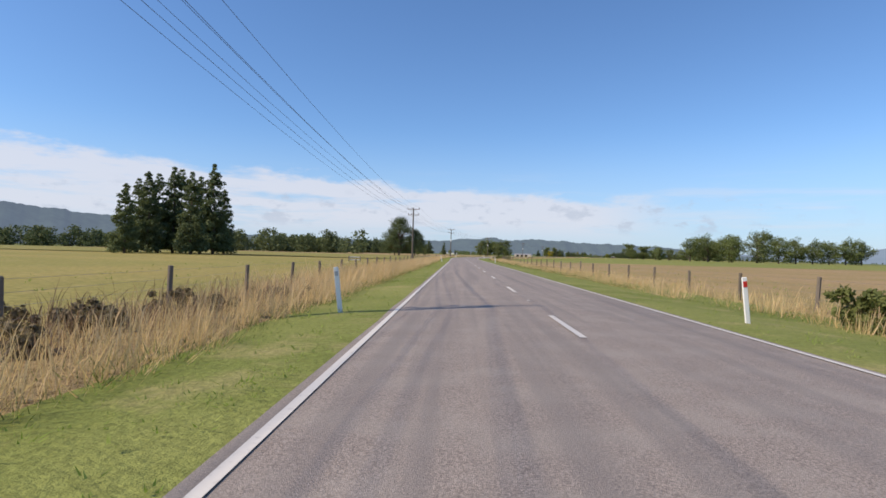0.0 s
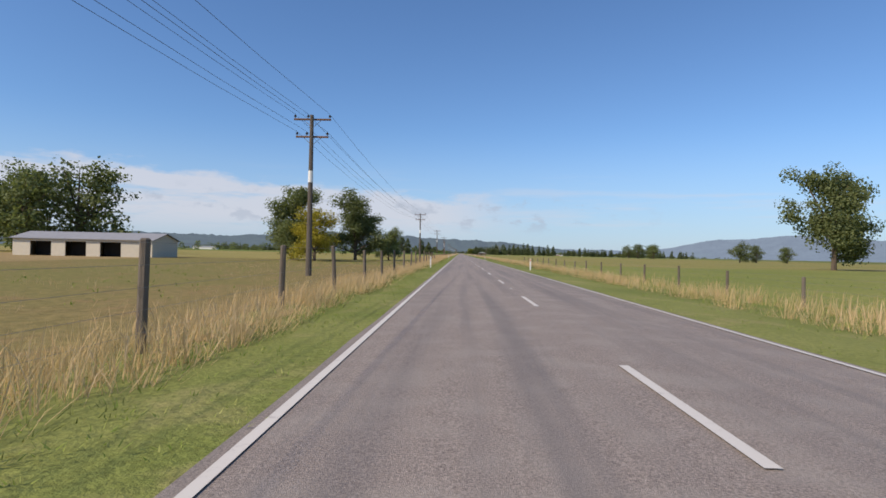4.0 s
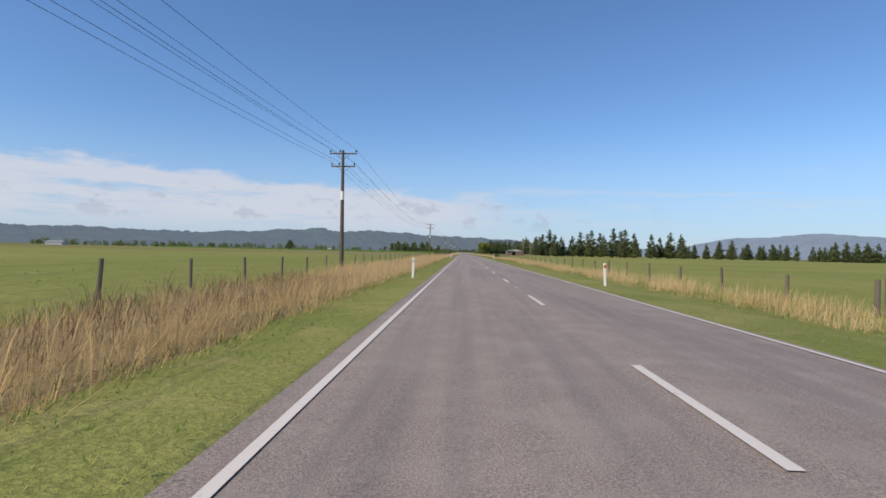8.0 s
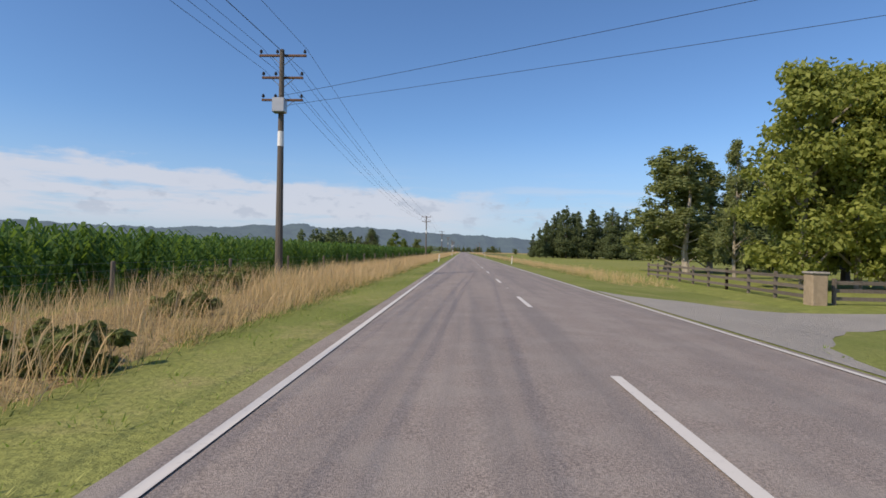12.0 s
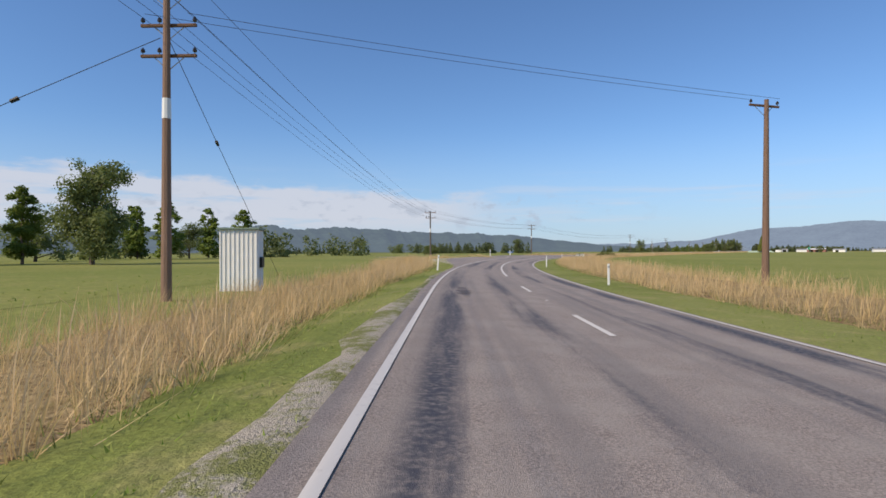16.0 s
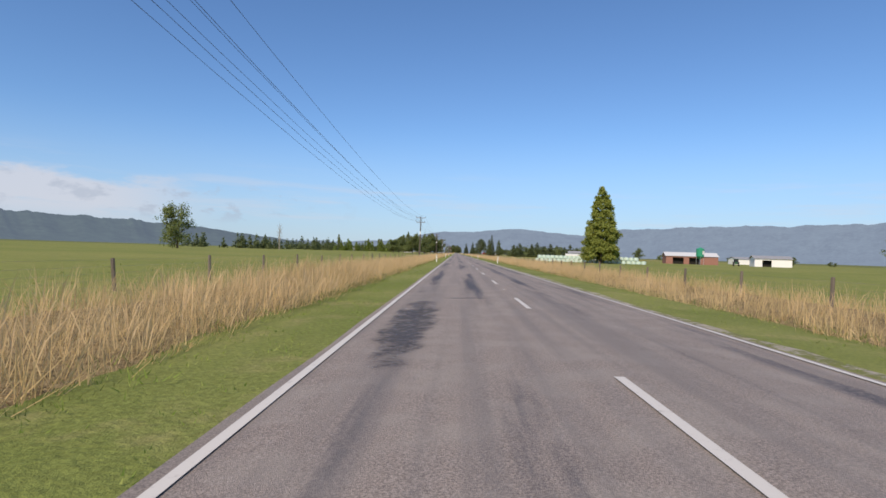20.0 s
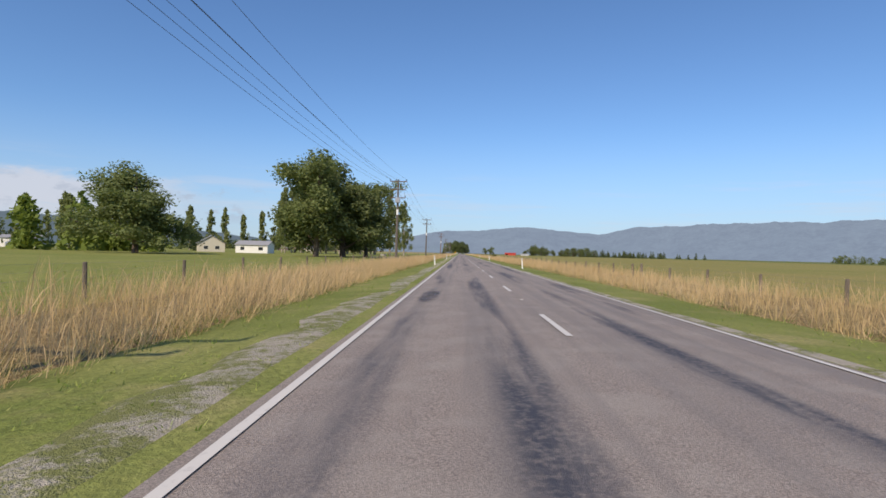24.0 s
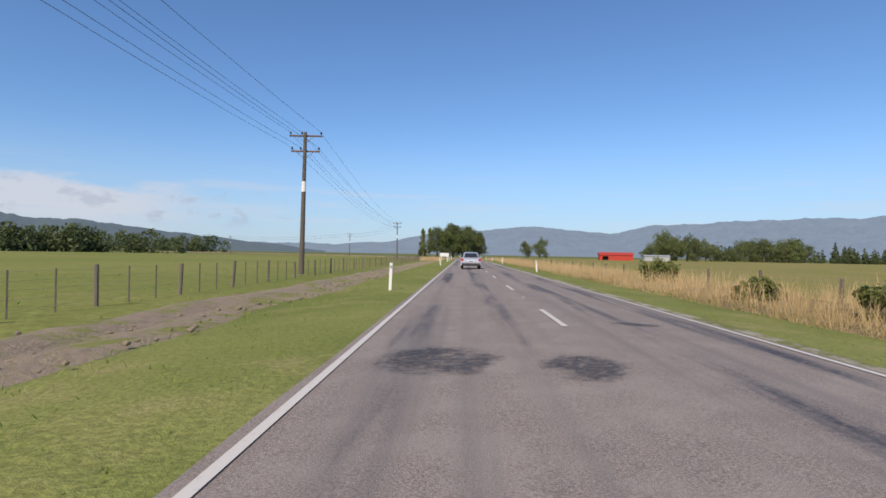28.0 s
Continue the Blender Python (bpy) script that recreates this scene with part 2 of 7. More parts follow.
M_CROP = turf("brassica crop", (0.06, 0.16, 0.025), (0.10, 0.22, 0.035), (0.16, 0.26, 0.05), 0.2, 4.0)
M_PLAIN = turf("far plain", (0.14, 0.18, 0.045), (0.20, 0.20, 0.07), (0.09, 0.12, 0.035), 0.006, 0.6)
M_STRAW = blades("dry tall grass", [(0.0, (0.27, 0.25, 0.08)), (0.2, (0.45, 0.325, 0.15)), (0.5, (0.66, 0.485, 0.24)), (0.8, (0.78, 0.61, 0.355)), (1.0, (0.48, 0.31, 0.17))], 0.4, (0.62, 0.48, 0.22))
M_SEED = blades("seed heads", [(0.0, (0.52, 0.36, 0.18)), (0.5, (0.71, 0.51, 0.265)), (1.0, (0.80, 0.61, 0.38))], 0.35, (0.6, 0.46, 0.26))
M_DOCK = blades("dead docks", [(0.0, (0.08, 0.085, 0.035)), (0.3, (0.17, 0.115, 0.075)), (0.6, (0.27, 0.18, 0.115)), (0.8, (0.42, 0.33, 0.22)), (1.0, (0.55, 0.44, 0.31))], 0.2, (0.25, 0.14, 0.07))
M_GREENBLADE = blades("green grass blades", [(0.0, (0.13, 0.19, 0.035)), (0.5, (0.23, 0.30, 0.06)), (1.0, (0.42, 0.40, 0.15))], 0.3, (0.25, 0.36, 0.05))
M_WEED = blades("dark weeds", [(0.0, (0.06, 0.085, 0.02)), (0.5, (0.12, 0.155, 0.035)), (1.0, (0.26, 0.25, 0.08))], 0.2, (0.15, 0.2, 0.04))
M_MAIZE = blades("maize leaves", [(0.0, (0.03, 0.068, 0.018)), (0.6, (0.065, 0.125, 0.035)), (1.0, (0.16, 0.22, 0.07))], 0.3, (0.25, 0.4, 0.05))
M_PINE = leaves("pine needles", (0.042, 0.064, 0.03), (0.16, 0.19, 0.08), (0.15, 0.185, 0.065), 0.24)
M_BROAD = leaves("broad leaves", (0.058, 0.078, 0.034), (0.205, 0.230, 0.095), (0.22, 0.27, 0.07), 0.33)
M_POPLAR = leaves("poplar leaves", (0.065, 0.105, 0.020), (0.19, 0.23, 0.05), (0.24, 0.31, 0.04), 0.28)
M_GOLD = leaves("golden leaves", (0.20, 0.18, 0.02), (0.42, 0.36, 0.04), (0.45, 0.40, 0.04), 0.25)
M_SUNLEAF = leaves("light ash leaves", (0.12, 0.15, 0.032), (0.34, 0.36, 0.088), (0.34, 0.38, 0.06), 0.38)
M_GUM = leaves("grey-green leaves", (0.085, 0.115, 0.045), (0.29, 0.31, 0.12), (0.30, 0.34, 0.11), 0.4)
M_BARK = timber("bark", (0.10, 0.075, 0.055), (0.19, 0.15, 0.115))
M_PALEBARK = timber("pale bark", (0.30, 0.26, 0.20), (0.48, 0.43, 0.35))
M_POLE = timber("grey weathered pole", (0.10, 0.085, 0.07), (0.22, 0.19, 0.16))
M_POSTWOOD = timber("weathered post", (0.13, 0.105, 0.08), (0.27, 0.23, 0.19))
M_PALEWOOD = timber("pale sawn timber", (0.34, 0.27, 0.18), (0.52, 0.43, 0.31))
M_ARM = timber("rusty brown crossarm", (0.16, 0.085, 0.05), (0.27, 0.17, 0.11), (0.5, 8, 8))
M_WHITE = plain("white plastic", (0.80, 0.80, 0.77), 0.5, 0.06, 6.0)
M_RED = plain("red reflector", (0.55, 0.03, 0.02), 0.35, 0.1)
M_YELLOW = plain("yellow sign face", (0.78, 0.48, 0.02), 0.45, 0.05)
M_BLACK = plain("black", (0.02, 0.02, 0.02), 0.5, 0.2)
M_CERAMIC = plain("dark glazed ceramic", (0.045, 0.04, 0.05), 0.25, 0.2)
M_WIRE = plain("aged cable", (0.055, 0.055, 0.06), 0.6, 0.2)
M_FENCEWIRE = plain("galvanised wire", (0.24, 0.24, 0.24), 0.5, 0.2, metal=0.6)
M_STEEL = plain("galvanised steel", (0.42, 0.43, 0.44), 0.45, 0.15, metal=0.7)
# ---- building helpers ----
RNG = np.random.default_rng(7)


def polys(name, v, faces_of=4, uv=None):
    """A mesh of separate faces: v has the shape (n, corners, 3)."""
    n = len(v)
    me = bpy.data.meshes.new(name)
    me.vertices.add(n * faces_of)
    me.vertices.foreach_set("co", np.asarray(v, dtype=np.float32).ravel())
    me.loops.add(n * faces_of)
    me.loops.foreach_set("vertex_index", np.arange(n * faces_of, dtype=np.int32))
    me.polygons.add(n)
    me.polygons.foreach_set("loop_start", np.arange(n, dtype=np.int32) * faces_of)
    me.update(calc_edges=True)
    return me


def sheet(name, s_values, profile, material, label="", kind="structure", category="", shade=True):
    """A ribbon along the road: profile(s) gives (x, z) pairs across it, as many at each s."""
    verts, faces, uvs = [], [], []
    n = None
    for s in s_values:
        p = profile(s)
        n = len(p)
        for x, z in p:
            verts.append(at(s, x, z))
            uvs.append((x, s))
    for i in range(len(s_values) - 1):
        for j in range(n - 1):
            a = i * n + j
            faces.append((a, a + 1, a + n + 1, a + n))
    me = bpy.data.meshes.new(name)
    me.from_pydata(verts, [], faces)
    layer = me.uv_layers.new()
    idx = np.empty(len(me.loops), dtype=np.int32)
    me.loops.foreach_get("vertex_index", idx)
    layer.data.foreach_set("uv", np.asarray(uvs, dtype=np.float32)[idx].ravel())
    if shade:
        me.polygons.foreach_set("use_smooth", [True] * len(me.polygons))
    me.materials.append(material)
    return tagged(new(name, me), label, category, kind=kind)


def steps(a, b, d):
    n = max(int(round((b - a) / d)), 1)
    return [a + (b - a) * i / n for i in range(n + 1)]


def part(name, bm, material, parent=None, label=""):
    me = bpy.data.meshes.new(name)
    bm.to_mesh(me)
    bm.free()
    me.materials.append(material)
    ob = new(name, me)
    if parent:
        ob.parent = parent
    return tagged(ob, label)


def shared(name, me, parent, m=None, label=""):
    ob = new(name, me)
    ob.parent = parent
    if m is not None:
        ob.matrix_basis = m
    return tagged(ob, label)


def box(bm, x0, x1, y0, y1, z0, z1, bevel=0.0):
    r = bmesh.ops.create_cube(bm, size=1.0)
    bmesh.ops.transform(bm, verts=r["verts"], matrix=Matrix.Translation(((x0 + x1) / 2, (y0 + y1) / 2, (z0 + z1) / 2)) @ Matrix.Diagonal((x1 - x0, y1 - y0, z1 - z0, 1)))
    if bevel:
        es = {e for v in r["verts"] for e in v.link_edges}
        bmesh.ops.bevel(bm, geom=list(es), offset=bevel, segments=1, affect="EDGES")
    return bm


def boxed(x0, x1, y0, y1, z0, z1, bevel=0.0):
    return box(bmesh.new(), x0, x1, y0, y1, z0, z1, bevel)


def tube(bm, a, b, r0, r1, seg=8):
    a, b = Vector(a), Vector(b)
    d = b - a
    r = bmesh.ops.create_cone(bm, cap_ends=True, segments=seg, radius1=r0, radius2=r1, depth=d.length)
    bmesh.ops.transform(bm, verts=r["verts"], matrix=Matrix.Translation((a + b) / 2) @ d.to_track_quat("Z", "Y").to_matrix().to_4x4())
    return bm


def tubed(a, b, r0, r1, seg=8):
    return tube(bmesh.new(), a, b, r0, r1, seg)


def empty(name, s, x, z=0.0, turn=0.0, label="", category="", group="", kind=""):
    """An Empty for a thing beside the road, turned so that its y points along the road."""
    ob = new(name)
    ob.empty_display_size = 0.3
    ob.matrix_basis = Matrix.Translation(at(s, x, z)) @ Matrix.Rotation(heading(s) + turn, 4, "Z")
    return tagged(ob, label, category, group, kind)


def ground_z(s, x):
    """The lie of the land at x: road, verge, then level paddock."""
    a, w = abs(x), slip(s) if x < 0 else 0.0
    if a <= 3.55 + w:
        return road_z(s, x)
    e = road_z(s, math.copysign(3.55 + w, x))
    return e + (-0.42 - e) * smooth((a - 3.55 - w) / (4.8 + w))


# ---- ground and road ----
bm = bmesh.new()
bmesh.ops.create_grid(bm, x_segments=60, y_segments=60, size=9000)
for v in bm.verts:
    v.co.x += 1000
    v.co.y += 3600
    v.co.z = -0.62
tagged(part("ground", bm, M_PLAIN), "wide level plain of pasture under hedges and shelter belts", "ground", kind="structure")

ROAD_S = steps(-400, 6400, 2.5)


def slip(s):
    """Extra seal on the left of the lane, before the junction and along the slip lane after it."""
    return smooth((s - 2440) / 40) * (0.3 + 4.5 * (1 - smooth((s - 2515) / 95))) * smooth((2655 - s) / 40)


def seal(s, side):
    """Half width of the seal; turf has crept up to the edge lines on most of the way."""
    if side > 0:
        return 3.30 + 0.05 * noise.noise((s * 0.3, 4.0, 2.0))
    return 3.47 + 0.15 * smooth((s - 720) / 60) * smooth((2660 - s) / 40) + 0.05 * noise.noise((s * 0.3, 1.0, 2.0))


def road_profile(s):
    w = slip(s)
    return [(x, road_z(s, x)) for x in (-seal(s, -1) - w, -3.3 - w * 0.7, -2.5, -1.2, 0, 1.2, 2.5, 3.18, seal(s, 1))]


sheet("road", ROAD_S, road_profile, M_ROAD, "two-lane grey chipseal country road with worn wheel tracks", category="road")


def verge_profile(side):
    def profile(s):
        w = slip(s) if side < 0 else 0.0
        out = []
        for a in (seal(s, side) - 0.1, 4.3, 5.3, 6.0, 7.0, 8.2, 9.3, 9.8):
            b = max(a, 3.52 + w + (a - 3.52) * (1 + 0.12 * w)) if w else a
            z = ground_z(s, side * b) if a > 3.7 else road_z(s, side * b) - 0.006
            if 4.3 < a < 12:
                z += 0.05 * noise.noise((s * 0.25, a * 1.3, side * 5.0))
            out.append((side * b, z - (0.08 if a > 9.5 else 0.0)))
        return out if side > 0 else out[::-1]
    return profile


for side, nm in ((-1, "verge_left"), (1, "verge_right")):
    sheet(nm, ROAD_S, verge_profile(side), M_VERGE, "mown green roadside verge with straw-coloured patches", category="verge")


def strip(name, a, b, x0, x1, lift, mat, label, cat, step=5.0, rag=0.0):
    def profile(s):
        n = 5
        xs = [x0 + (x1 - x0) * i / (n - 1) for i in range(n)]
        if rag:
            end = smooth((s - a) / 6) * smooth((b - s) / 6)
            q = rag * noise.noise((s * 0.21, x0, 3.3))
            xs = [x0 + (x - x0) * max(end, 0.02) * (1 + q) for x in xs]
        xs = sorted(xs)
        return [(x, ground_z(s, x) + lift) for x in xs]
    return sheet(name, steps(a, b, step), profile, mat, label, category=cat)


# ---- fields ----
def field(a, b, x0, x1, mat, label):
    x0 = math.copysign(9.2, x0) if 9.2 < abs(x0) < 14 else x0
    xs = [x0 + (x1 - x0) * f for f in (0, 0.04, 0.12, 0.3, 0.6, 1.0)]
    xs += [-7.4, -8.4, -9.9] if abs(x0) < 9 else [math.copysign(9.9, x0)] if abs(x0) < 9.5 else []
    xs.sort()
    rim = 0.05 if abs(x0) < 9 else -0.08

    def profile(s):
        return [(x, ground_z(s, x) + (rim if x != x0 else -0.09) if abs(x) < 9.5 else -0.40 + 0.12 * noise.noise((s * 0.03, x * 0.03, 1.0)) * min(abs(x) / 40, 1)) for x in xs]
    return sheet("paddock", steps(a, b, 10), profile, mat, label, category="paddock")


field(-400, 130, -13, -420, M_HAYFIELD, "dry yellow-green paddock behind a wire fence")
field(140, 300, -6.2, -330, M_DRYFIELD, "dry olive paddock with short grazed grass")
field(300, 696, -6.2, -46, M_TANFIELD, "olive rush-grown paddock with dry patches")
field(300, 696, -46, -330, M_SEEDFIELD, "tan paddock gone to reddish seed heads")
field(690, 1015, -13, -420, M_HAYFIELD, "pale cut hay paddock")
field(1015, 1150, -13, -260, M_CROP, "leafy green brassica crop")
field(1150, 1405, -13, -420, M_PASTURE, "bright green grazed pasture")
field(1405, 1590, -13, -300, M_STUBBLE, "grazed brownish paddock with pale specks")
field(1590, 1700, -13, -300, M_PASTURE, "bright green grazed pasture")
field(1960, 2400, -13, -420, M_PASTURE, "bright green grazed pasture")
field(2640, 4500, -13, -420, M_PASTURE, "bright green grazed pasture")
field(2400, 2640, -17, -300, M_PASTURE, "green pasture with dry tufts by the junction")
field(2400, 2500, -13, -16.9, M_PASTURE, "green pasture beside the junction")
field(2400, 2640, 13, 250, M_PASTURE, "bright green pasture inside the bend")
field(1700, 1960, -13, -300, M_PASTURE, "green headland beside the maize")
field(-400, 150, 13, 300, M_SEEDFIELD, "tan dry grass paddock")
field(150, 690, 13, 330, M_PASTURE, "smooth bright green pasture")
field(690, 1150, 13, 330, M_DRYFIELD, "yellowish-green dry pasture")
field(1150, 2400, 13, 330, M_PASTURE, "bright green pasture with dry patches")
field(2640, 3400, 13, 300, M_PASTURE, "bright green pasture on a gentle rise")
field(3400, 4500, 13, 300, M_DRYFIELD, "pasture with dry yellow grass")

# ---- road markings ----
for nm, x in (("edge_line_right", 3.12), ("edge_line_left", -3.30)):
    spans = [(-400, 6400)] if x > 0 else [(-400, 2500), (2628, 6400)]
    for a, b in spans:
        sheet(nm, steps(a, b, 4), lambda s, x=x: [(x - 0.05, road_z(s, x - 0.05) + 0.012), (x + 0.05, road_z(s, x + 0.05) + 0.012)], M_LINE,
              "worn white painted edge line on the seal", category="road marking")
sheet("edge_line_slip", steps(2537, 2632, 4), lambda s: [(x, road_z(s, x) + 0.012) for x in (-3.36 - slip(s) * 0.68, -3.25 - slip(s) * 0.68)],
      M_LINE, "white edge line of the slip lane", category="road marking")
CURL = ((2500.0, -3.3), (2506.0, -3.6), (2511.0, -4.3), (2515.0, -5.0), (2519.0, -6.0), (2523.0, -7.2), (2527.0, -8.7), (2530.5, -10.4), (2533.5, -12.3))


def curl_x(s):
    for (a, xa), (b, xb) in zip(CURL, CURL[1:]):
        if s <= b:
            return xa + (xb - xa) * (s - a) / (b - a)
    return CURL[-1][1]


sheet("edge_line_curl", steps(2500, 2533.5, 1.2), lambda s: [(curl_x(s) - d, ground_z(s, curl_x(s) - d) + 0.085 * smooth((s - 2508) / 12) + 0.012) for d in (0.06, -0.05 - 0.03 * smooth((s - 2515) / 15))],
      M_LINE, "white edge line curving away into a side road", category="road marking")
sheet("centre_line_solid", steps(2432, 2606, 4), lambda s: [(-0.07, road_z(s, -0.07) + 0.012), (0.07, road_z(s, 0.07) + 0.012)], M_LINE,
      "unbroken white centre line through the bend", category="road marking")


def stripe(name, length, width, mat):
    me = polys(name, [[(-width / 2, 0, 0.012), (width / 2, 0, 0.012), (width / 2, length, 0.012), (-width / 2, length, 0.012)]])
    me.materials.append(mat)
    return me


def dash_row(a, b):
    root = tagged(new("centre_line"), "broken white centre line with raised reflectors", "road marking", kind="structure")
    me = stripe("dash", 3.0, 0.11, M_LINE)
    bm = bmesh.new()
    box(bm, -0.04, 0.04, -0.035, 0.035, 0, 0.014, 0.006)
    stud = bpy.data.meshes.new("road_stud")
    bm.to_mesh(stud)
    bm.free()
    stud.materials.append(M_LINE)
    for k in range(int(a / 10), int(b / 10)):
        s = k * 10.0
        ob = shared("dash", me, root)
        ob.matrix_basis = Matrix.Translation(at(s, 0, road_z(s, 0))) @ Matrix.Rotation(heading(s + 1.5), 4, "Z")
        if k % 2 == 0:
            ob = shared("road_stud", stud, root)
            ob.matrix_basis = Matrix.Translation(at(s - 3.4, 0.0, road_z(s - 3.4, 0) + 0.01)) @ Matrix.Rotation(heading(s), 4, "Z")


dash_row(-40, 1400)
dash_row(1400, 2432)
dash_row(2610, 4800)
root = tagged(new("slip_lane_line"), "short wide white dashes beside a slip lane", "road marking", kind="structure")
me = stripe("dash", 1.2, 0.22, M_LINE)
for s in np.arange(2512, 2606, 4.5):
    ob = shared("dash", me, root)
    ob.matrix_basis = Matrix.Translation(at(s, -3.4, road_z(s, -3.4))) @ Matrix.Rotation(heading(s), 4, "Z")
# ---- roadside grass, kind "stuff" ----
GAPS_LEFT = ((373, 387), (1347, 1400), (2505, 2556), (3743, 3763.5))
GAPS_RIGHT = ((1806, 1826), (2261, 2277), (2522, 2533))
DITCH = (4118, 4330)


def in_gap(s, side):
    for a, b in GAPS_LEFT if side < 0 else GAPS_RIGHT:
        if a < s < b:
            return True
    return False


def tall(s, side):
    """How tall the uncut grass grows at s, in metres, and none where the ground is bare."""
    edge = 1.0
    for a, b in (*(GAPS_LEFT if side < 0 else GAPS_RIGHT), *((DITCH,) if side < 0 else ())):
        if a < s < b:
            return 0.0
        edge *= smooth((a - s if s < a else s - b) / 5.0)
    if edge < 0.05:
        return 0.0
    n = noise.noise((s * 0.018, side * 7.0, 2.0)) + 0.5 * noise.noise((s * 0.09, side * 3.0, 9.0))
    base = 1.0 if s > 2100 else 0.86
    if side > 0 and s < 2100:
        base = 0.66
    if side < 0 and 140 < s < 700:
        base = 0.58
    if side < 0 and 200 < s < 375:
        base = 0.32 if s < 290 else 0.42
    if side < 0 and 1405 < s < 1560:
        base = 0.5
    return max(base + 0.25 * n, 0.25) * edge


def band(s, side):
    """Inner and outer edge of the uncut strip at s."""
    if side < 0:
        narrow = smooth((s - 135) / 20) * smooth((705 - s) / 25)
        tight = smooth((s - 200) / 10) * smooth((380 - s) / 8)
        w = slip(s)
        back = 2.6 * smooth((s - 2452) / 25) * smooth((2512 - s) / 10)
        wide, late = smooth((s - 705) / 30), smooth((s - 3250) / 200)
        return 5.5 - 0.5 * narrow - 0.45 * tight + w * 1.05 + back - 0.05 * wide + 0.9 * late, 9.6 - 2.0 * smooth((s - 1430) / 25) * smooth((1640 - s) / 25) - 2.3 * narrow - 0.9 * tight + w * 1.15 + back + 1.1 * wide + 1.0 * late
    late = smooth((s - 2100) / 300)
    return 6.6 - 0.3 * late, 9.8 + 3.4 * late


def sparse(s, side):
    """How closely the dry grass stands: thin where green turf shows through it."""
    if side > 0:
        return 0.35 + 0.65 * smooth((s - 2100) / 200)
    return 1.0 - 0.5 * smooth((s - 140) / 20) * smooth((705 - s) / 30) - 0.5 * smooth((s - 1430) / 25) * smooth((1640 - s) / 25)


def hump_profile(side):
    def profile(s):
        inner, outer = band(s, side)
        h = tall(s, side) * (1 - 0.35 * rusty(s, side))
        h *= min(h / 0.6, 1.0) * sparse(s, side)
        edge = inner + 0.1 + 0.35 * noise.noise((s * 0.2, side, 4.0))
        out = []
        for f, q in ((0, -0.06), (0.06, 0.05), (0.15, 0.13), (0.30, 0.20), (0.5, 0.24), (0.7, 0.22), (0.88, 0.10), (1.0, -0.08)):
            x = side * (edge + (outer - inner) * f)
            bumpy = 1 + 0.6 * noise.noise((s * 0.45, x * 0.5, side * 2.0)) + 0.7 * noise.noise((s * 1.7, x * 1.7, side * 2.0))
            out.append((x, ground_z(s, x) + (h * q * bumpy - 0.16 * (1 - sparse(s, side)) if h else -0.1)))
        return out if side > 0 else out[::-1]
    return profile


DOCK_SPOTS = ((12, 10), (166, 9), (184, 5), (533, 10), (849, 15), (908, 8), (987, 7), (1062, 4), (1212, 16), (1516, 4))


def rusty(s, side):
    """Where docks and dead weeds, brown and dark, have come up through the grass: 0 to 1."""
    n = noise.noise((s * 0.021, side * 5.0, 12.0)) + 0.6 * noise.noise((s * 0.12, side * 9.0, 3.0))
    for mid, wide in DOCK_SPOTS:
        if side < 0 and abs(s - mid) < wide:
            return smooth((wide - abs(s - mid)) / (0.4 * wide))
    early = -0.05 if s < 1150 else -0.15
    if side > 0:
        early -= 0.2
    return smooth((n + early) / 0.5)


M_THATCH = Mat("grass thatch", 0.95, spec=0.1)
_t = M_THATCH.mix(M_THATCH.step(M_THATCH.noise(0.15, 4), 0.3, 0.7), (0.34, 0.25, 0.12), (0.50, 0.375, 0.195))
_t = M_THATCH.mix(M_THATCH.step(M_THATCH.noise(0.5, 5, 0.7), 0.50, 0.66, 0.75), _t, (0.185, 0.165, 0.058))
_t = M_THATCH.mix(M_THATCH.step(M_THATCH.noise(0.8, 5, 0.7, seed=3.0), 0.54, 0.66, 0.7), _t, (0.20, 0.125, 0.07))
_t = M_THATCH.mix(M_THATCH.step(M_THATCH.noise(9, 5, 0.8, stretch=(1, 1, 0.15)), 0.36, 0.60), (0.17, 0.118, 0.052), _t)
M_THATCH.colour(M_THATCH.mix(M_THATCH.step(M_THATCH.noise(24, 3, 0.8, stretch=(1, 1, 0.1), seed=2.0), 0.52, 0.66, 0.7), _t, (0.66, 0.49, 0.26)))
M_THATCH.bump(M_THATCH.noise(14, 4, 0.8, stretch=(1, 1, 0.2)), 0.6, 0.06)
M_THATCH = M_THATCH.m
for side, nm in ((-1, "grass_bank_left"), (1, "grass_bank_right")):
    sheet(nm, steps(-200, 4700, 0.6), hump_profile(side), M_THATCH, "rank uncut dry grass bank beside the verge", kind="stuff", category="grass")


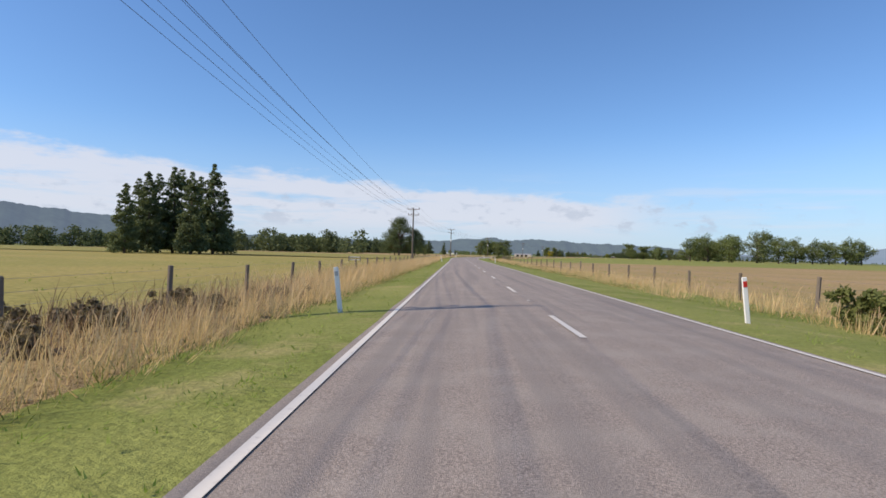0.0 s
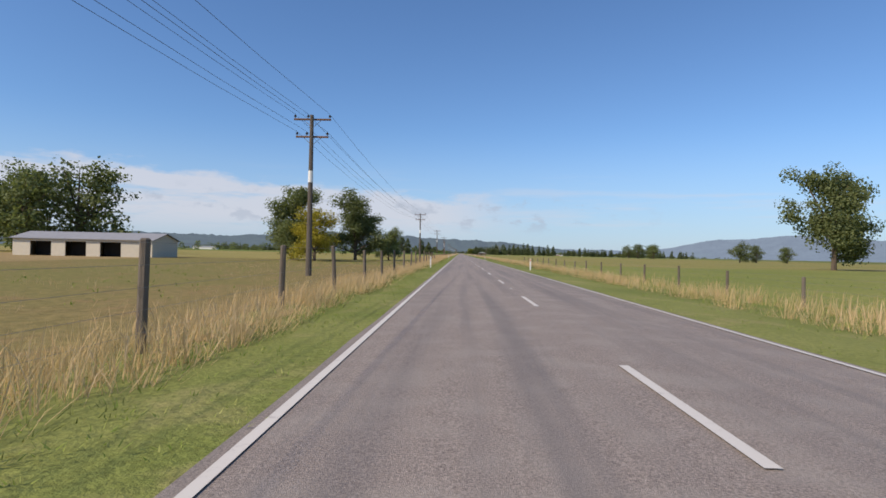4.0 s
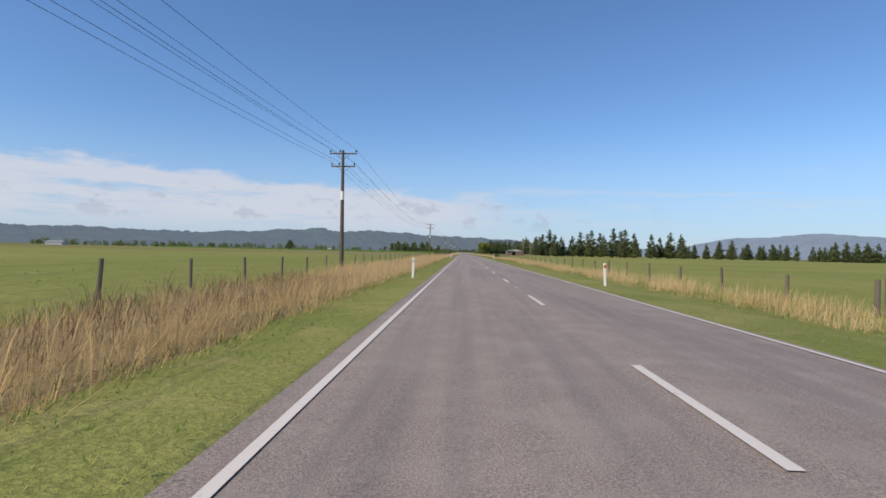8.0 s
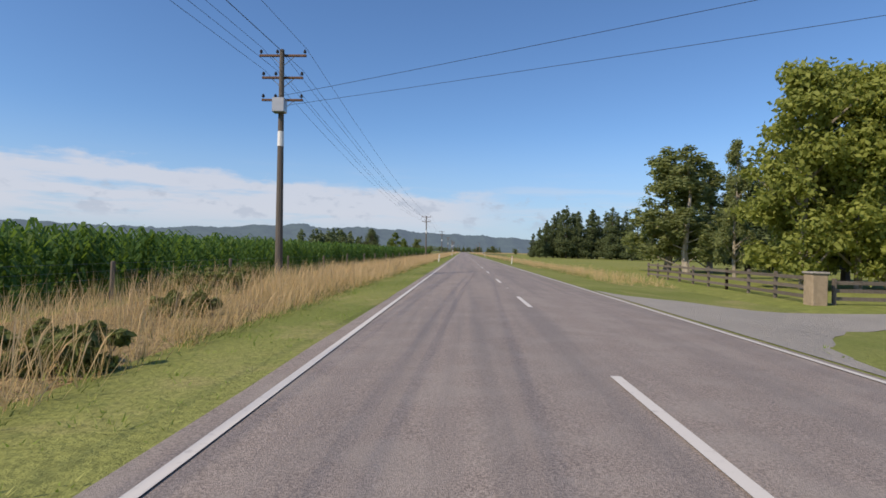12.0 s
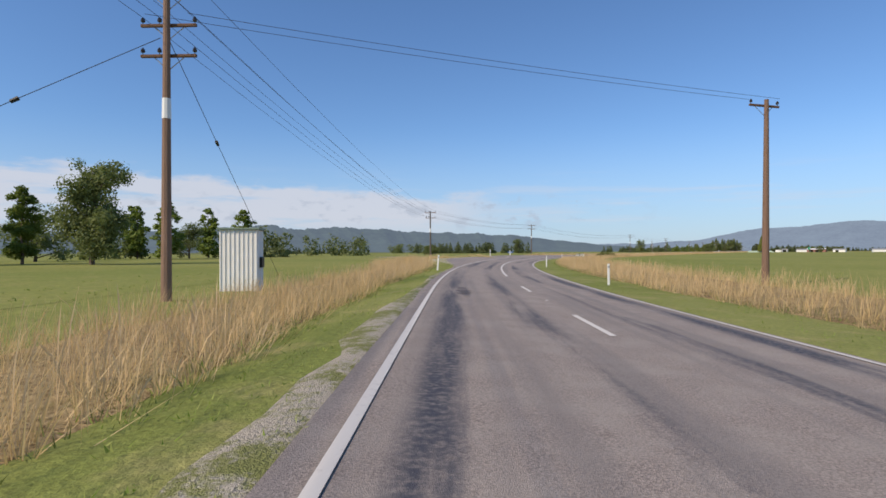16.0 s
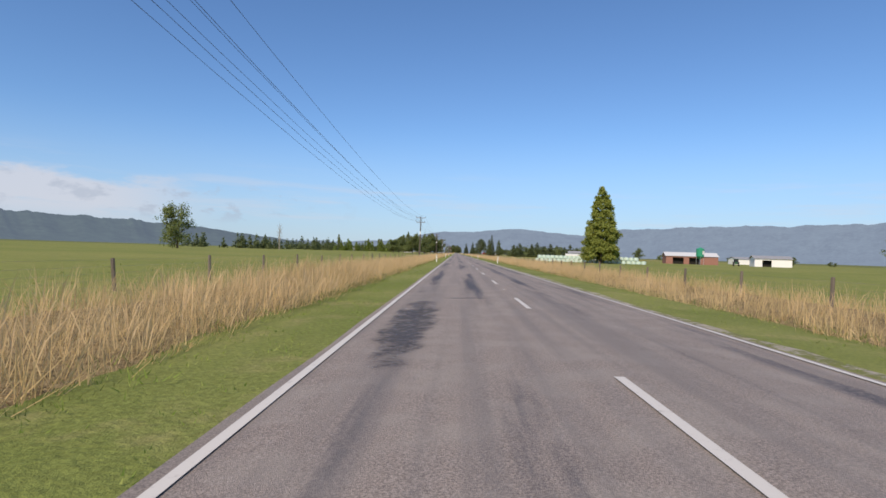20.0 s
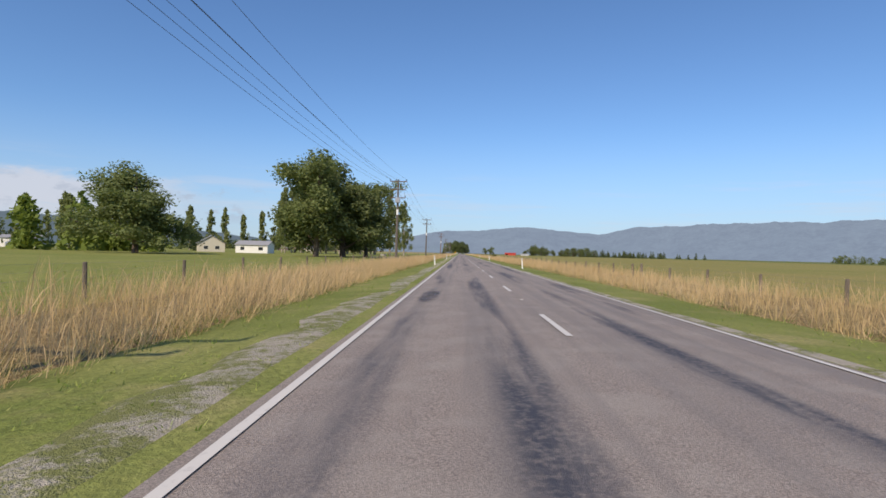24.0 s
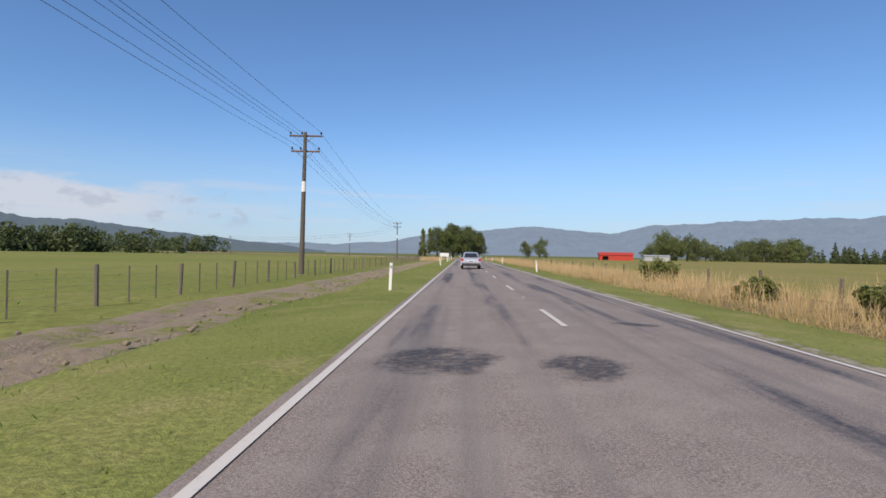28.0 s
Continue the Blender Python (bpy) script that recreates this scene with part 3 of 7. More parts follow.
def tuft_mesh(centre, spread, count, lo, hi, width, lean, plume):
    """Blades in tufts: each leans out from the tuft's heart; plume gives stalks with a feathery head."""
    n = len(centre) * count
    c = np.repeat(centre[:, :3], count, 0)
    tall_here = np.repeat(centre[:, 3], count)
    a = RNG.uniform(0, 2 * np.pi, n)
    d = np.abs(RNG.normal(0, 1, n))
    out = np.stack([np.cos(a), np.sin(a), np.zeros(n)], 1)
    base = c + out * (d * spread)[:, None]
    h = RNG.uniform(lo, hi, n) * tall_here * (1.06 - 0.12 * d)
    wind = np.array([0.10, 0.05, 0.0])
    reach = out * (h * lean * (0.15 + 0.5 * d) * RNG.uniform(0.4, 1.5, n))[:, None] + wind * h[:, None]
    tip = base + reach + np.stack([np.zeros(n), np.zeros(n), h], 1)
    turn = RNG.uniform(0, np.pi, n)
    half = np.stack([np.cos(turn), np.sin(turn), np.zeros(n)], 1) * (RNG.uniform(0.5, 1.4, n) * width * 0.5)[:, None]
    if not plume:
        mid = base + reach * 0.3 + np.stack([np.zeros(n), np.zeros(n), h * 0.55], 1)
        return np.stack([base - half, tip, base + half], 1) if lean < 0.99 else np.stack([mid - half, tip, mid + half], 1)
    f = RNG.uniform(0.66, 0.86, n)[:, None]
    waist = base + reach * f * f + np.stack([np.zeros(n), np.zeros(n), h], 1) * f
    return np.stack([base, waist - half, tip, waist + half], 1)


def tufts(name, side, per_m, count, x_of, h_of, spread, lo, hi, width, lean, material, label, plume=False, a=-15, b=4360):
    n = int((b - a) * per_m)
    s, f = RNG.uniform(a, b, n), RNG.uniform(0, 1, n)
    rows = []
    for si, fi in zip(s.tolist(), f.tolist()):
        if in_gap(si, side):
            continue
        x = side * x_of(si, fi)
        h = h_of(si, x, fi)
        if h > 0.02:
            X, Y, Z = at(si, x, ground_z(si, x) - 0.03)
            rows.append((X, Y, Z, h))
    v = tuft_mesh(np.array(rows), spread, count, lo, hi, width, lean, plume)
    me = polys(name, v, v.shape[1]) if v.shape[1] == 3 else polys(name, v)
    me.materials.append(material)
    return tagged(new(name, me), label, "grass", kind="stuff")


def clumpy(s, x, seed, k=0.7):
    return noise.noise((s * k, x * k, seed)) + 0.5 * noise.noise((s * k * 2.7, x * k * 2.7, seed))


def roadside(side):
    thin, fat = (1.0, 1.0) if side < 0 else (0.66, 1.15)

    def across(s, f):
        e0, e1 = band(s, side)
        return e0 + 0.35 * noise.noise((s * 0.2, side, 4.0)) + (e1 - e0 + 0.3) * f

    def dense(s, f):
        return across(s, f ** 1.25)

    def front(s, f):
        return across(s, f ** 1.6)

    def grass_h(s, x, f):
        h = tall(s, side) * (1 + 0.42 * clumpy(s, x, 6.0)) * (1 - 0.35 * rusty(s, side) * f)
        if clumpy(s, x, 40.0, 0.55) > 1.2 * sparse(s, side) - 0.45 and sparse(s, side) < 0.9 and f < 0.85:
            return 0
        return h * (0.55 + 0.45 * smooth(f * 6))

    def stalk_h(s, x, f):
        return grass_h(s, x, f) if clumpy(s, x, 2.0, 0.4) > -0.35 + 0.45 * rusty(s, side) and f < 0.98 - 0.45 * rusty(s, side) else 0

    def dock_h(s, x, f):
        return tall(s, side) * (0.70 + 0.5 * clumpy(s, x, 8.0)) if f > 0.25 and rusty(s, side) * (0.3 + 1.1 * f) > 0.40 + 0.6 * abs(clumpy(s, x, 15.0)) else 0

    def fringe_h(s, x, f):
        return min(tall(s, side), 0.40) * (0.7 + 0.8 * clumpy(s, x, 21.0, 0.35))

    tufts("tall_grass", side, 40 * thin, 8, dense, grass_h, 0.16, 0.40, 1.12, 0.0158 * fat, 0.85, M_STRAW, "tall dry straw-coloured grass")
    tufts("seed_heads", side, 15 * thin, 6, front, stalk_h, 0.20, 0.55, 1.20, 0.0125 * fat, 0.70, M_SEED, "feathery dry seed heads above the grass", True)
    tufts("docks", side, 20 * thin, 10, across, dock_h, 0.20, 0.45, 1.15, 0.0125, 0.9, M_DOCK, "dark red-brown docks and dead weeds", True)
    tufts("weeds", side, 9 * thin, 6, lambda s, f: across(s, 0) - 0.30 + 0.9 * f * f, fringe_h, 0.16, 0.35, 1.1, 0.012, 1.0, M_WEED, "dark green weeds along the foot of the dry grass")

    def rank_h(s, x, f):
        return 0.5 * tall(s, side) * (0.9 + 0.6 * clumpy(s, x, 33.0)) if sparse(s, side) < 0.9 and (side > 0 or s > 1400) else 0

    tufts("rank_grass", side, 16, 6, across, rank_h, 0.16, 0.4, 1.1, 0.010, 1.0, M_GREENBLADE, "rank green grass among thin dry stalks", b=2200)

    def verge(s, f):
        w = slip(s) if side < 0 else 0.0
        e = seal(s, side) + 0.06
        return e + w + (across(s, 0.05) - e - w) * f

    tufts("verge_grass", side, 13 * thin, 5, verge, lambda s, x, f: 0.10 * (0.8 + 0.9 * clumpy(s, x, 30.0) + 0.3 * f + 1.3 * f ** 4), 0.07, 0.5, 1.3, 0.017, 1.4, M_GREENBLADE, "short green verge grass")


for side in (-1, 1):
    roadside(side)
# rough grass thinning out into the paddocks
tufts("paddock_grass", -1, 2.5, 5, lambda s, f: 10.5 + 16 * f, lambda s, x, f: 0 if 1015 < s < 1150 or 1700 < s < 1960 else 0.2 + 0.15 * clumpy(s, x, 3.0), 0.12, 0.5, 1.2, 0.05, 1.0, M_GREENBLADE, "tufts of pasture grass")
tufts("paddock_grass", 1, 2.5, 5, lambda s, f: 10.0 + 16 * f, lambda s, x, f: 0.2 + 0.15 * clumpy(s, x, 3.0), 0.12, 0.5, 1.2, 0.05, 1.0, M_GREENBLADE, "tufts of pasture grass")

tufts("paddock_seed_heads", -1, 14, 5, lambda s, f: 7.3 + 26 * f ** 1.4, lambda s, x, f: 0.24 * (1 + 1.2 * clumpy(s, x, 51.0, 0.3)), 0.22, 0.5, 1.2, 0.010, 0.9, M_SEED, "thin dry seed heads over short paddock grass", a=142, b=700)
# dry grass in the corner between the road and the side road
M_CORNER = (3.6, 1344.0), (4.4, 1351.0), (5.3, 1357.5), (6.3, 1363.0), (7.8, 1368.0), (9.8, 1372.0), (12.5, 1377.0), (19.0, 1389.0), (120.0, 1576.0)


def along(table, v, key=0):
    for a, b in zip(table, table[1:]):
        if v <= b[key]:
            f = (v - a[key]) / (b[key] - a[key])
            return a[1 - key] + (b[1 - key] - a[1 - key]) * max(f, 0.0)
    return table[-1][1 - key]


FORK_LOW = (3.6, 2500.0), (6.5, 2509.0), (8.5, 2516.0), (10.0, 2522.5), (12.5, 2529.0), (16.0, 2534.0), (22.0, 2540.0), (40.0, 2552.0), (70.0, 2572.0)
FORK_HIGH = (3.6, 2556.0), (6.0, 2552.0), (10.0, 2550.0), (16.0, 2551.0), (22.0, 2554.0), (40.0, 2564.0), (70.0, 2584.0)


def corner_x(s, f):
    return along(M_CORNER, s, 1) + 0.75 + 0.5 * noise.noise((s * 0.4, 1.0, 2.0)) + 5.5 * f


for nm, per, cnt, lo, hi, wd, mt, lb, pl in (("tall_grass", 34, 8, 0.35, 1.0, 0.012, M_STRAW, "tall dry grass at a road corner", False), ("seed_heads", 16, 6, 0.6, 1.1, 0.012, M_SEED, "feathery seed heads at a road corner", True),
                                             ("weeds", 80, 8, 0.3, 0.85, 0.014, M_GREENBLADE, "green weeds at a road corner", False)):
    keep_gap = GAPS_LEFT
    GAPS_LEFT = ()
    tufts(nm, -1, per, cnt, corner_x, lambda s, x, f: (0.50 + 0.32 * clumpy(s, x, 4.0)) * smooth((f + 0.1) * 3) * smooth((s - 1343) / 14), 0.13, lo, hi, wd, 0.8, mt, lb, pl, 1346, 1384)
    GAPS_LEFT = keep_gap
sheet("dry_margin", steps(1346, 1386, 0.8), lambda s: [(-(along(M_CORNER, s, 1) + q * (1.0 + 0.5 * noise.noise((s * 0.3, q, 6.0)))), ground_z(s, -(along(M_CORNER, s, 1) + q)) + (0.045 + 0.03 * noise.noise((s * 1.1, q * 3, 2.0)) if 0 < q < 2 else -0.05)) for q in (2.0, 1.6, 1.1, 0.6, 0.2, 0.0)],
      M_THATCH, "flattened dry grass and dirt along the corner of a side road", category="verge")
# dry grass on both sides of the side road at the junction
for a, b, x_of, h_of in ((2500, 2552, lambda s, f: along(FORK_LOW, s, 1) + 1.2 + 0.5 * noise.noise((s * 0.4, 1.0, 2.0)) + 11 * f, lambda s, x, f: (0.50 + 0.32 * clumpy(s, x, 4.0)) * smooth((f + 0.08) * 3)),
                         (2553, 2580, lambda s, f: 9.0 + 20 * f, lambda s, x, f: (0.55 + 0.35 * clumpy(s, x, 4.0)) * smooth((s - 2553 - 0.55 * max(-x - 16, 0)) / 4))):
    for nm, per, cnt, lo, hi, wd, mt, lb, pl in (("tall_grass", 60, 8, 0.35, 1.1, 0.012, M_STRAW, "tall dry grass beside a side road", False), ("seed_heads", 36, 6, 0.6, 1.2, 0.014, M_SEED, "feathery seed heads beside a side road", True),
                                                 ("weeds", 46, 6, 0.3, 0.8, 0.025, M_GREENBLADE, "green weeds beside a side road", False)):
        keep_gap = GAPS_LEFT
        GAPS_LEFT = ()
        tufts(nm, -1, per, cnt, x_of, h_of, 0.13, lo, hi, wd, 0.8, mt, lb, pl, a, b)
        GAPS_LEFT = keep_gap
# rough grass under the tall grove
for nm, per, cnt, lo, hi, wd, mt, lb, pl in (("tall_grass", 30, 8, 0.3, 1.0, 0.014, M_STRAW, "rough dry grass in front of the grove", False), ("seed_heads", 10, 6, 0.5, 1.1, 0.016, M_SEED, "dry seed heads in front of the grove", True),
                                             ("weeds", 22, 6, 0.3, 0.9, 0.035, M_GREENBLADE, "rank green grass in front of the grove", False)):
    tufts(nm, -1, per, cnt, lambda s, f: 9.0 + 14 * f, lambda s, x, f: (0.5 + 0.4 * clumpy(s, x, 4.0)) * (1 - 0.6 * f) * smooth((s - 3763) / 3), 0.15, lo, hi, wd, 0.8, mt, lb, pl, 3763, 3850)
# ---- power line ----
POLES = [(-70, -10.7), (11.5, -11.2), (109, -10.7), (197, -8.7), (285, -10.6), (400, -11.5), (513, -12.2), (632, -11.5), (720, -10.7), (812, -10.7), (904, -10.7), (997, -13.0), (1119, -12.0),
         (1245, -12.5), (1371.5, -12.5), (1492, -11.0), (1612, -10.9), (1726, -10.7), (1825, -10.8), (1936, -10.7), (2040, -10.7), (2140, -10.7), (2241, -10.4),
         (2349, -10.6), (2421, -13.2), (2513, -21.0), (2577.5, -14.4), (2705, -11.5), (2806, -11.3), (2914, -10.9), (3007, -10.7), (3135, -10.7), (3260, -10.9),
         (3360, -10.7), (3480, -10.7), (3600, -10.7), (3678, -10.5), (3745, -10.5), (3852, -10.4), (3951, -10.8), (4056, -10.9), (4142, -11.0), (4240, -13.4),
         (4357, -19.0), (4470, -16.0), (4590, -16.0)]
TALL = {1825, 2349, 2421, 3678, 4142}      # heavier poles with three arms
TRANSFORMER = {2349, 3678, 1825}
TIMBER = {997, 3852, 2421}


def pole_parts(root, height, arms, timber_pole, band, transformer):
    mat = M_BARKPOLE if timber_pole else M_POLE
    bm = tubed((0, 0, -0.5), (0, 0, height), 0.20, 0.115, 10)
    part("shaft", bm, mat, root)
    if band:
        part("warning_band", tubed((0, 0, height * 0.58), (0, 0, height * 0.58 + 0.75), 0.163, 0.150, 10), M_WHITE, root, "white reflective warning band")
    for k, (z, half, pins) in enumerate(arms):
        arm = part("crossarm", boxed(-half, half, 0.10, 0.21, z - 0.055, z + 0.055, 0.012), M_ARM, root, "rusty brown crossarm")
        for sx in (-1, 1):
            bm = tubed((sx * 0.55, 0.20, z - 0.05), (0, 0.13, z - 0.55), 0.018, 0.018, 5)
            part("brace", bm, M_STEEL, root)
        for px in pins:
            bm = tubed((px, 0.155, z + 0.05), (px, 0.155, z + 0.16), 0.016, 0.016, 6)
            tube(bm, (px, 0.155, z + 0.15), (px, 0.155, z + 0.21), 0.075, 0.085, 9)
            tube(bm, (px, 0.155, z + 0.21), (px, 0.155, z + 0.27), 0.060, 0.070, 9)
            tube(bm, (px, 0.155, z + 0.27), (px, 0.155, z + 0.32), 0.045, 0.020, 9)
            part("insulator", bm, M_CERAMIC, arm, "dark glazed insulator")
    if transformer:
        z = arms[-1][0]
        bm = boxed(-0.32, 0.32, -0.50, -0.02, z - 0.75, z - 0.02, 0.04)
        part("transformer", bm, M_STEEL, root, "grey pole-top transformer can")


M_BARKPOLE = timber("reddish timber pole", (0.20, 0.12, 0.08), (0.34, 0.23, 0.17))
ARMS_STD = ((0.0, 1.2, (-1.12, -0.28, 1.12)), (-1.12, 1.05, (-0.98, -0.35, 0.98)))


def pole(s, x, height=10.3, arms=2, timber_pole=False, transformer=False, band=True, turn=0.0):
    root = empty("power_pole", s, x, ground_z(s, x), turn,
                 ("reddish timber" if timber_pole else "grey weathered") + (" three-arm power pole with transformer on the verge" if transformer else " power pole with crossarms on the verge"), "power pole", "power poles along the road")
    lean = 0.025 if s == 1371.5 else 0.010 * math.sin(s * 1.7)
    root.matrix_basis = root.matrix_basis @ Matrix.Rotation(lean, 4, "Y")
    zs = [height - 0.25, height - 1.37] + ([height - 2.5] if arms > 2 else [])
    pole_parts(root, height, [(z, 1.2 if i == 0 else 1.05, ARMS_STD[min(i, 1)][2]) for i, z in enumerate(zs)], timber_pole, band, transformer)
    return root


for s, x in POLES:
    pole(s, x, 11.6 if s in TALL else 10.3, 3 if s in TALL else 2, s in TIMBER, s in TRANSFORMER, s > 190)


def cable(name, stops, sag, radius=0.011, label="thin dark overhead power cable sagging between poles"):
    """One cable through the stops, hanging between each pair."""
    bm = bmesh.new()
    ring = None
    for (a, b) in zip(stops, stops[1:]):
        a, b = Vector(a), Vector(b)
        n = 10
        drop = sag * (b - a).length / 110
        for i in range(n + 1):
            if ring and i == 0:
                continue
            f = i / n
            p = a.lerp(b, f)
            p.z -= drop * 4 * f * (1 - f)
            d = (b - a).normalized()
            side = d.cross(Vector((0, 0, 1))).normalized() * radius
            up = Vector((0, 0, radius))
            new_ring = [bm.verts.new(p + side), bm.verts.new(p - side * 0.5 + up * 0.87), bm.verts.new(p - side * 0.5 - up * 0.87)]
            if ring:
                for k in range(3):
                    bm.faces.new((ring[k], ring[(k + 1) % 3], new_ring[(k + 1) % 3], new_ring[k]))
            ring = new_ring
    return tagged(part(name, bm, M_WIRE), label, "power cable", "cables of the power line")


for level, px in ((0, -1.12), (0, -0.28), (0, 1.12), (1, -0.98), (1, -0.35), (1, 0.98)):
    stops = []
    for s, x in POLES:
        h = (11.6 if s in TALL else 10.3) - (0.25 if level == 0 else 1.37) + 0.33
        stops.append(at(s, x + px, ground_z(s, x) + h))
    cable("overhead_cable", stops, 1.5)

# poles and cables on the other side, where a branch line crosses the road
for s, x, h, lean in ((2350, 15.6, 10.6, -0.05), (2431.6, 13.7, 9.9, 0.015)):
    root = empty("power_pole", s, x, ground_z(s, x), 0.3, "pale timber power pole with one crossarm in dry grass", "power pole", "power poles of the branch line")
    root.matrix_basis = root.matrix_basis @ Matrix.Rotation(lean, 4, "Y")
    pole_parts(root, h, [(h - 0.3, 0.95, (-0.85, 0.85))], True, False, False)
for dx in (-0.8, 0.8):
    cable("branch_cable", [at(2421, -13.2 + dx, 10.2), at(2431.6, 13.7 + dx, 9.5)], 0.6, label="thin branch cable slung across the road")
    cable("branch_cable", [at(2349 + dx, -10.6, 9.9), at(2350 + dx, 15.6, 10.2)], 0.6, label="thin branch cable slung across the road")
    cable("branch_cable", [at(1825 + dx, -10.8, 8.6), at(1805 + 3 * dx, 23, 8.6)], 0.3, label="thin service cable slung across the road")
# guy wires with strain insulators
for a, b in ((((2421.2, -13.2, 9.3)), (2441, -16.5, -0.4)), ((2421, -13.4, 9.3), (2415, -28, -0.4)), ((997, -13.2, 8.6), (992, -18.5, -0.4)), ((997.2, -12.8, 8.6), (1012, -12.2, -0.4))):
    root = empty("guy_wire", b[0], b[1], b[2], 0, "taut guy wire with a black strain insulator", "guy wire")
    inv = root.matrix_basis.inverted()
    pa, pb = inv @ Vector(at(*a)), inv @ Vector(at(*b))
    part("wire", tubed(pa, pb, 0.014, 0.014, 5), M_WIRE, root)
    q = pa.lerp(pb, 0.28)
    d = (pb - pa).normalized()
    part("strain_insulator", tubed(q - d * 0.14, q + d * 0.14, 0.08, 0.07, 8), M_BLACK, root, "black strain insulator")
# ---- fences ----
def post_mesh(name, h, r, seg=7):
    bm = tubed((0, 0, -0.1), (0, 0, h), r * 1.05, r, seg)
    bmesh.ops.bevel(bm, geom=[e for e in bm.edges if abs(e.verts[0].co.z - h) < 1e-4 and abs(e.verts[1].co.z - h) < 1e-4], offset=r * 0.3, segments=1, affect="EDGES")
    me = bpy.data.meshes.new(name)
    bm.to_mesh(me)
    bm.free()
    me.materials.append(M_POSTWOOD)
    return me


POST_STD = post_mesh("post", 1.18, 0.065)
POST_TALL = post_mesh("post", 1.7, 0.075)
POST_STRAINER = post_mesh("strainer_post", 1.3, 0.08, 9)
POST_LOW = post_mesh("post", 0.85, 0.045)
BATTEN = post_mesh("batten", 1.05, 0.028, 4)


def fence(a, b, x, gap=5.0, post=POST_STD, wires=5, battens=0, label="post and wire farm fence with weathered timber posts"):
    root = empty("fence", a, x, ground_z(a, x), 0, label, "fence", "roadside fences")
    inv = root.matrix_basis.inverted()
    n = max(int((b - a) / gap), 1)
    rnd = random.Random(int(a * 7 + x * 13))
    top = max(v.co.z for v in post.vertices)
    for i in range(n + 1):
        s = a + (b - a) * i / n
        end = i in (0, n)
        p = inv @ Vector(at(s, x + rnd.uniform(-0.05, 0.05), ground_z(s, x) + rnd.uniform(-0.12, 0.06)))
        m = Matrix.Translation(p) @ Euler((rnd.gauss(0, 0.03), rnd.gauss(0, 0.03), rnd.uniform(0, 6))).to_matrix().to_4x4()
        shared("strainer_post" if end else "post", POST_STRAINER if end else post, root, m)
        if battens and i < n:
            for k in range(battens):
                sb = s + gap * (k + 1) / (battens + 1)
                shared("batten", BATTEN, root, Matrix.Translation(inv @ Vector(at(sb, x, ground_z(sb, x) + 0.08))))
    ss = steps(a, b, max(gap, 8.0))
    for w in range(wires):
        bm = bmesh.new()
        z = (top - 0.1) * (w + 1) / wires
        prev = None
        for s in ss:
            p = inv @ Vector(at(s, x + 0.07, ground_z(s, x) + z))
            ring = [bm.verts.new(p + Vector((0.002, 0, 0))), bm.verts.new(p + Vector((-0.002, 0, 0.0025))), bm.verts.new(p + Vector((-0.002, 0, -0.0025)))]
            if prev:
                for k in range(3):
                    bm.faces.new((prev[k], prev[(k + 1) % 3], ring[(k + 1) % 3], ring[k]))
            prev = ring
        part("wire", bm, M_FENCEWIRE, root)
    return root


fence(-60, 140, -9.0)
fence(140, 200, -7.3, 5.0, POST_STD)
fence(202, 304.6, -5.3, 5.4, POST_STD)
fence(310.3, 371, -5.4, 5.0, POST_STD)
fence(387.6, 697.6, -6.4, 6.2, POST_TALL, label="tall post and wire farm fence with grey timber posts")
fence(860, 1012, -12.0)
fence(1014, 1150, -12.4, 4.6)
fence(1152, 1356, -12.6, 5.5)
fence(1405, 1590, -12.3, 5.0)
fence(1592, 1698, -13.0, 4.8)
fence(1700, 1950, -11.6, 8.0)
fence(1955, 2160, -12.6, 5.0)
fence(2162, 2410, -13.2, 4.0, battens=1)
fence(2650, 2900, -13.0, 6.0)
fence(2902, 3200, -13.0, 7.0)
fence(3202, 3500, -13.0, 6.0)
fence(3502, 3752, -13.0, 6.0)
fence(3774, 4000, -12.2, 7.0)
fence(4002, 4098, -12.2, 6.0)
fence(4110, 4330, -12.0, 4.5, battens=2, label="close-battened post and wire fence above a raw ditch")


def cross_fence(points, label):
    """A light fence across a paddock: a post at each (s, x), two wires between."""
    root = empty("fence", *points[0], ground_z(*points[0]), 0, label, "fence", "paddock fences")
    inv = root.matrix_basis.inverted()
    feet = [inv @ Vector(at(s, x, ground_z(s, x))) for s, x in points]
    for i, p in enumerate(feet):
        shared("post", POST_LOW, root, Matrix.Translation(p) @ Euler((0.03 * (i % 3 - 1), 0.02, i)).to_matrix().to_4x4())
    for z in (0.4, 0.75):
        for p, q in zip(feet, feet[1:]):
            part("wire", tubed(p + Vector((0, 0, z)), q + Vector((0, 0, z)), 0.003, 0.003, 3), M_FENCEWIRE, root)


cross_fence([(305.7, -6.9), (305.7, -7.8), (307.4, -9.9), (309.0, -12.6), (311.0, -15.6), (313.0, -18.8), (315.5, -22.5)], "low fence of thin weathered posts running off from a gate")
cross_fence([(467.5, -7.4), (472, -13.6), (475, -18.9), (478.4, -24.7), (481, -29.5), (484, -35), (487, -41)], "light fence of pale posts dividing two paddocks")
fence(-60, 150, 9.8)
fence(152, 420, 10.2, 4.5)
fence(422, 700, 10.2, 5.5)
fence(860, 1140, 10.4, 5.0)
fence(1142, 1350, 10.2, 5.0)
fence(1352, 1640, 10.6, 4.5)
fence(1690, 1800, 10.6, 5.0)
fence(1955, 2250, 10.8, 5.0)
fence(2290, 2410, 11.0, 5.0)
fence(2650, 2960, 11.0, 6.0)
fence(2962, 3300, 11.0, 6.0)
fence(3302, 3640, 10.8, 5.0)
fence(3642, 3960, 10.8, 5.0)
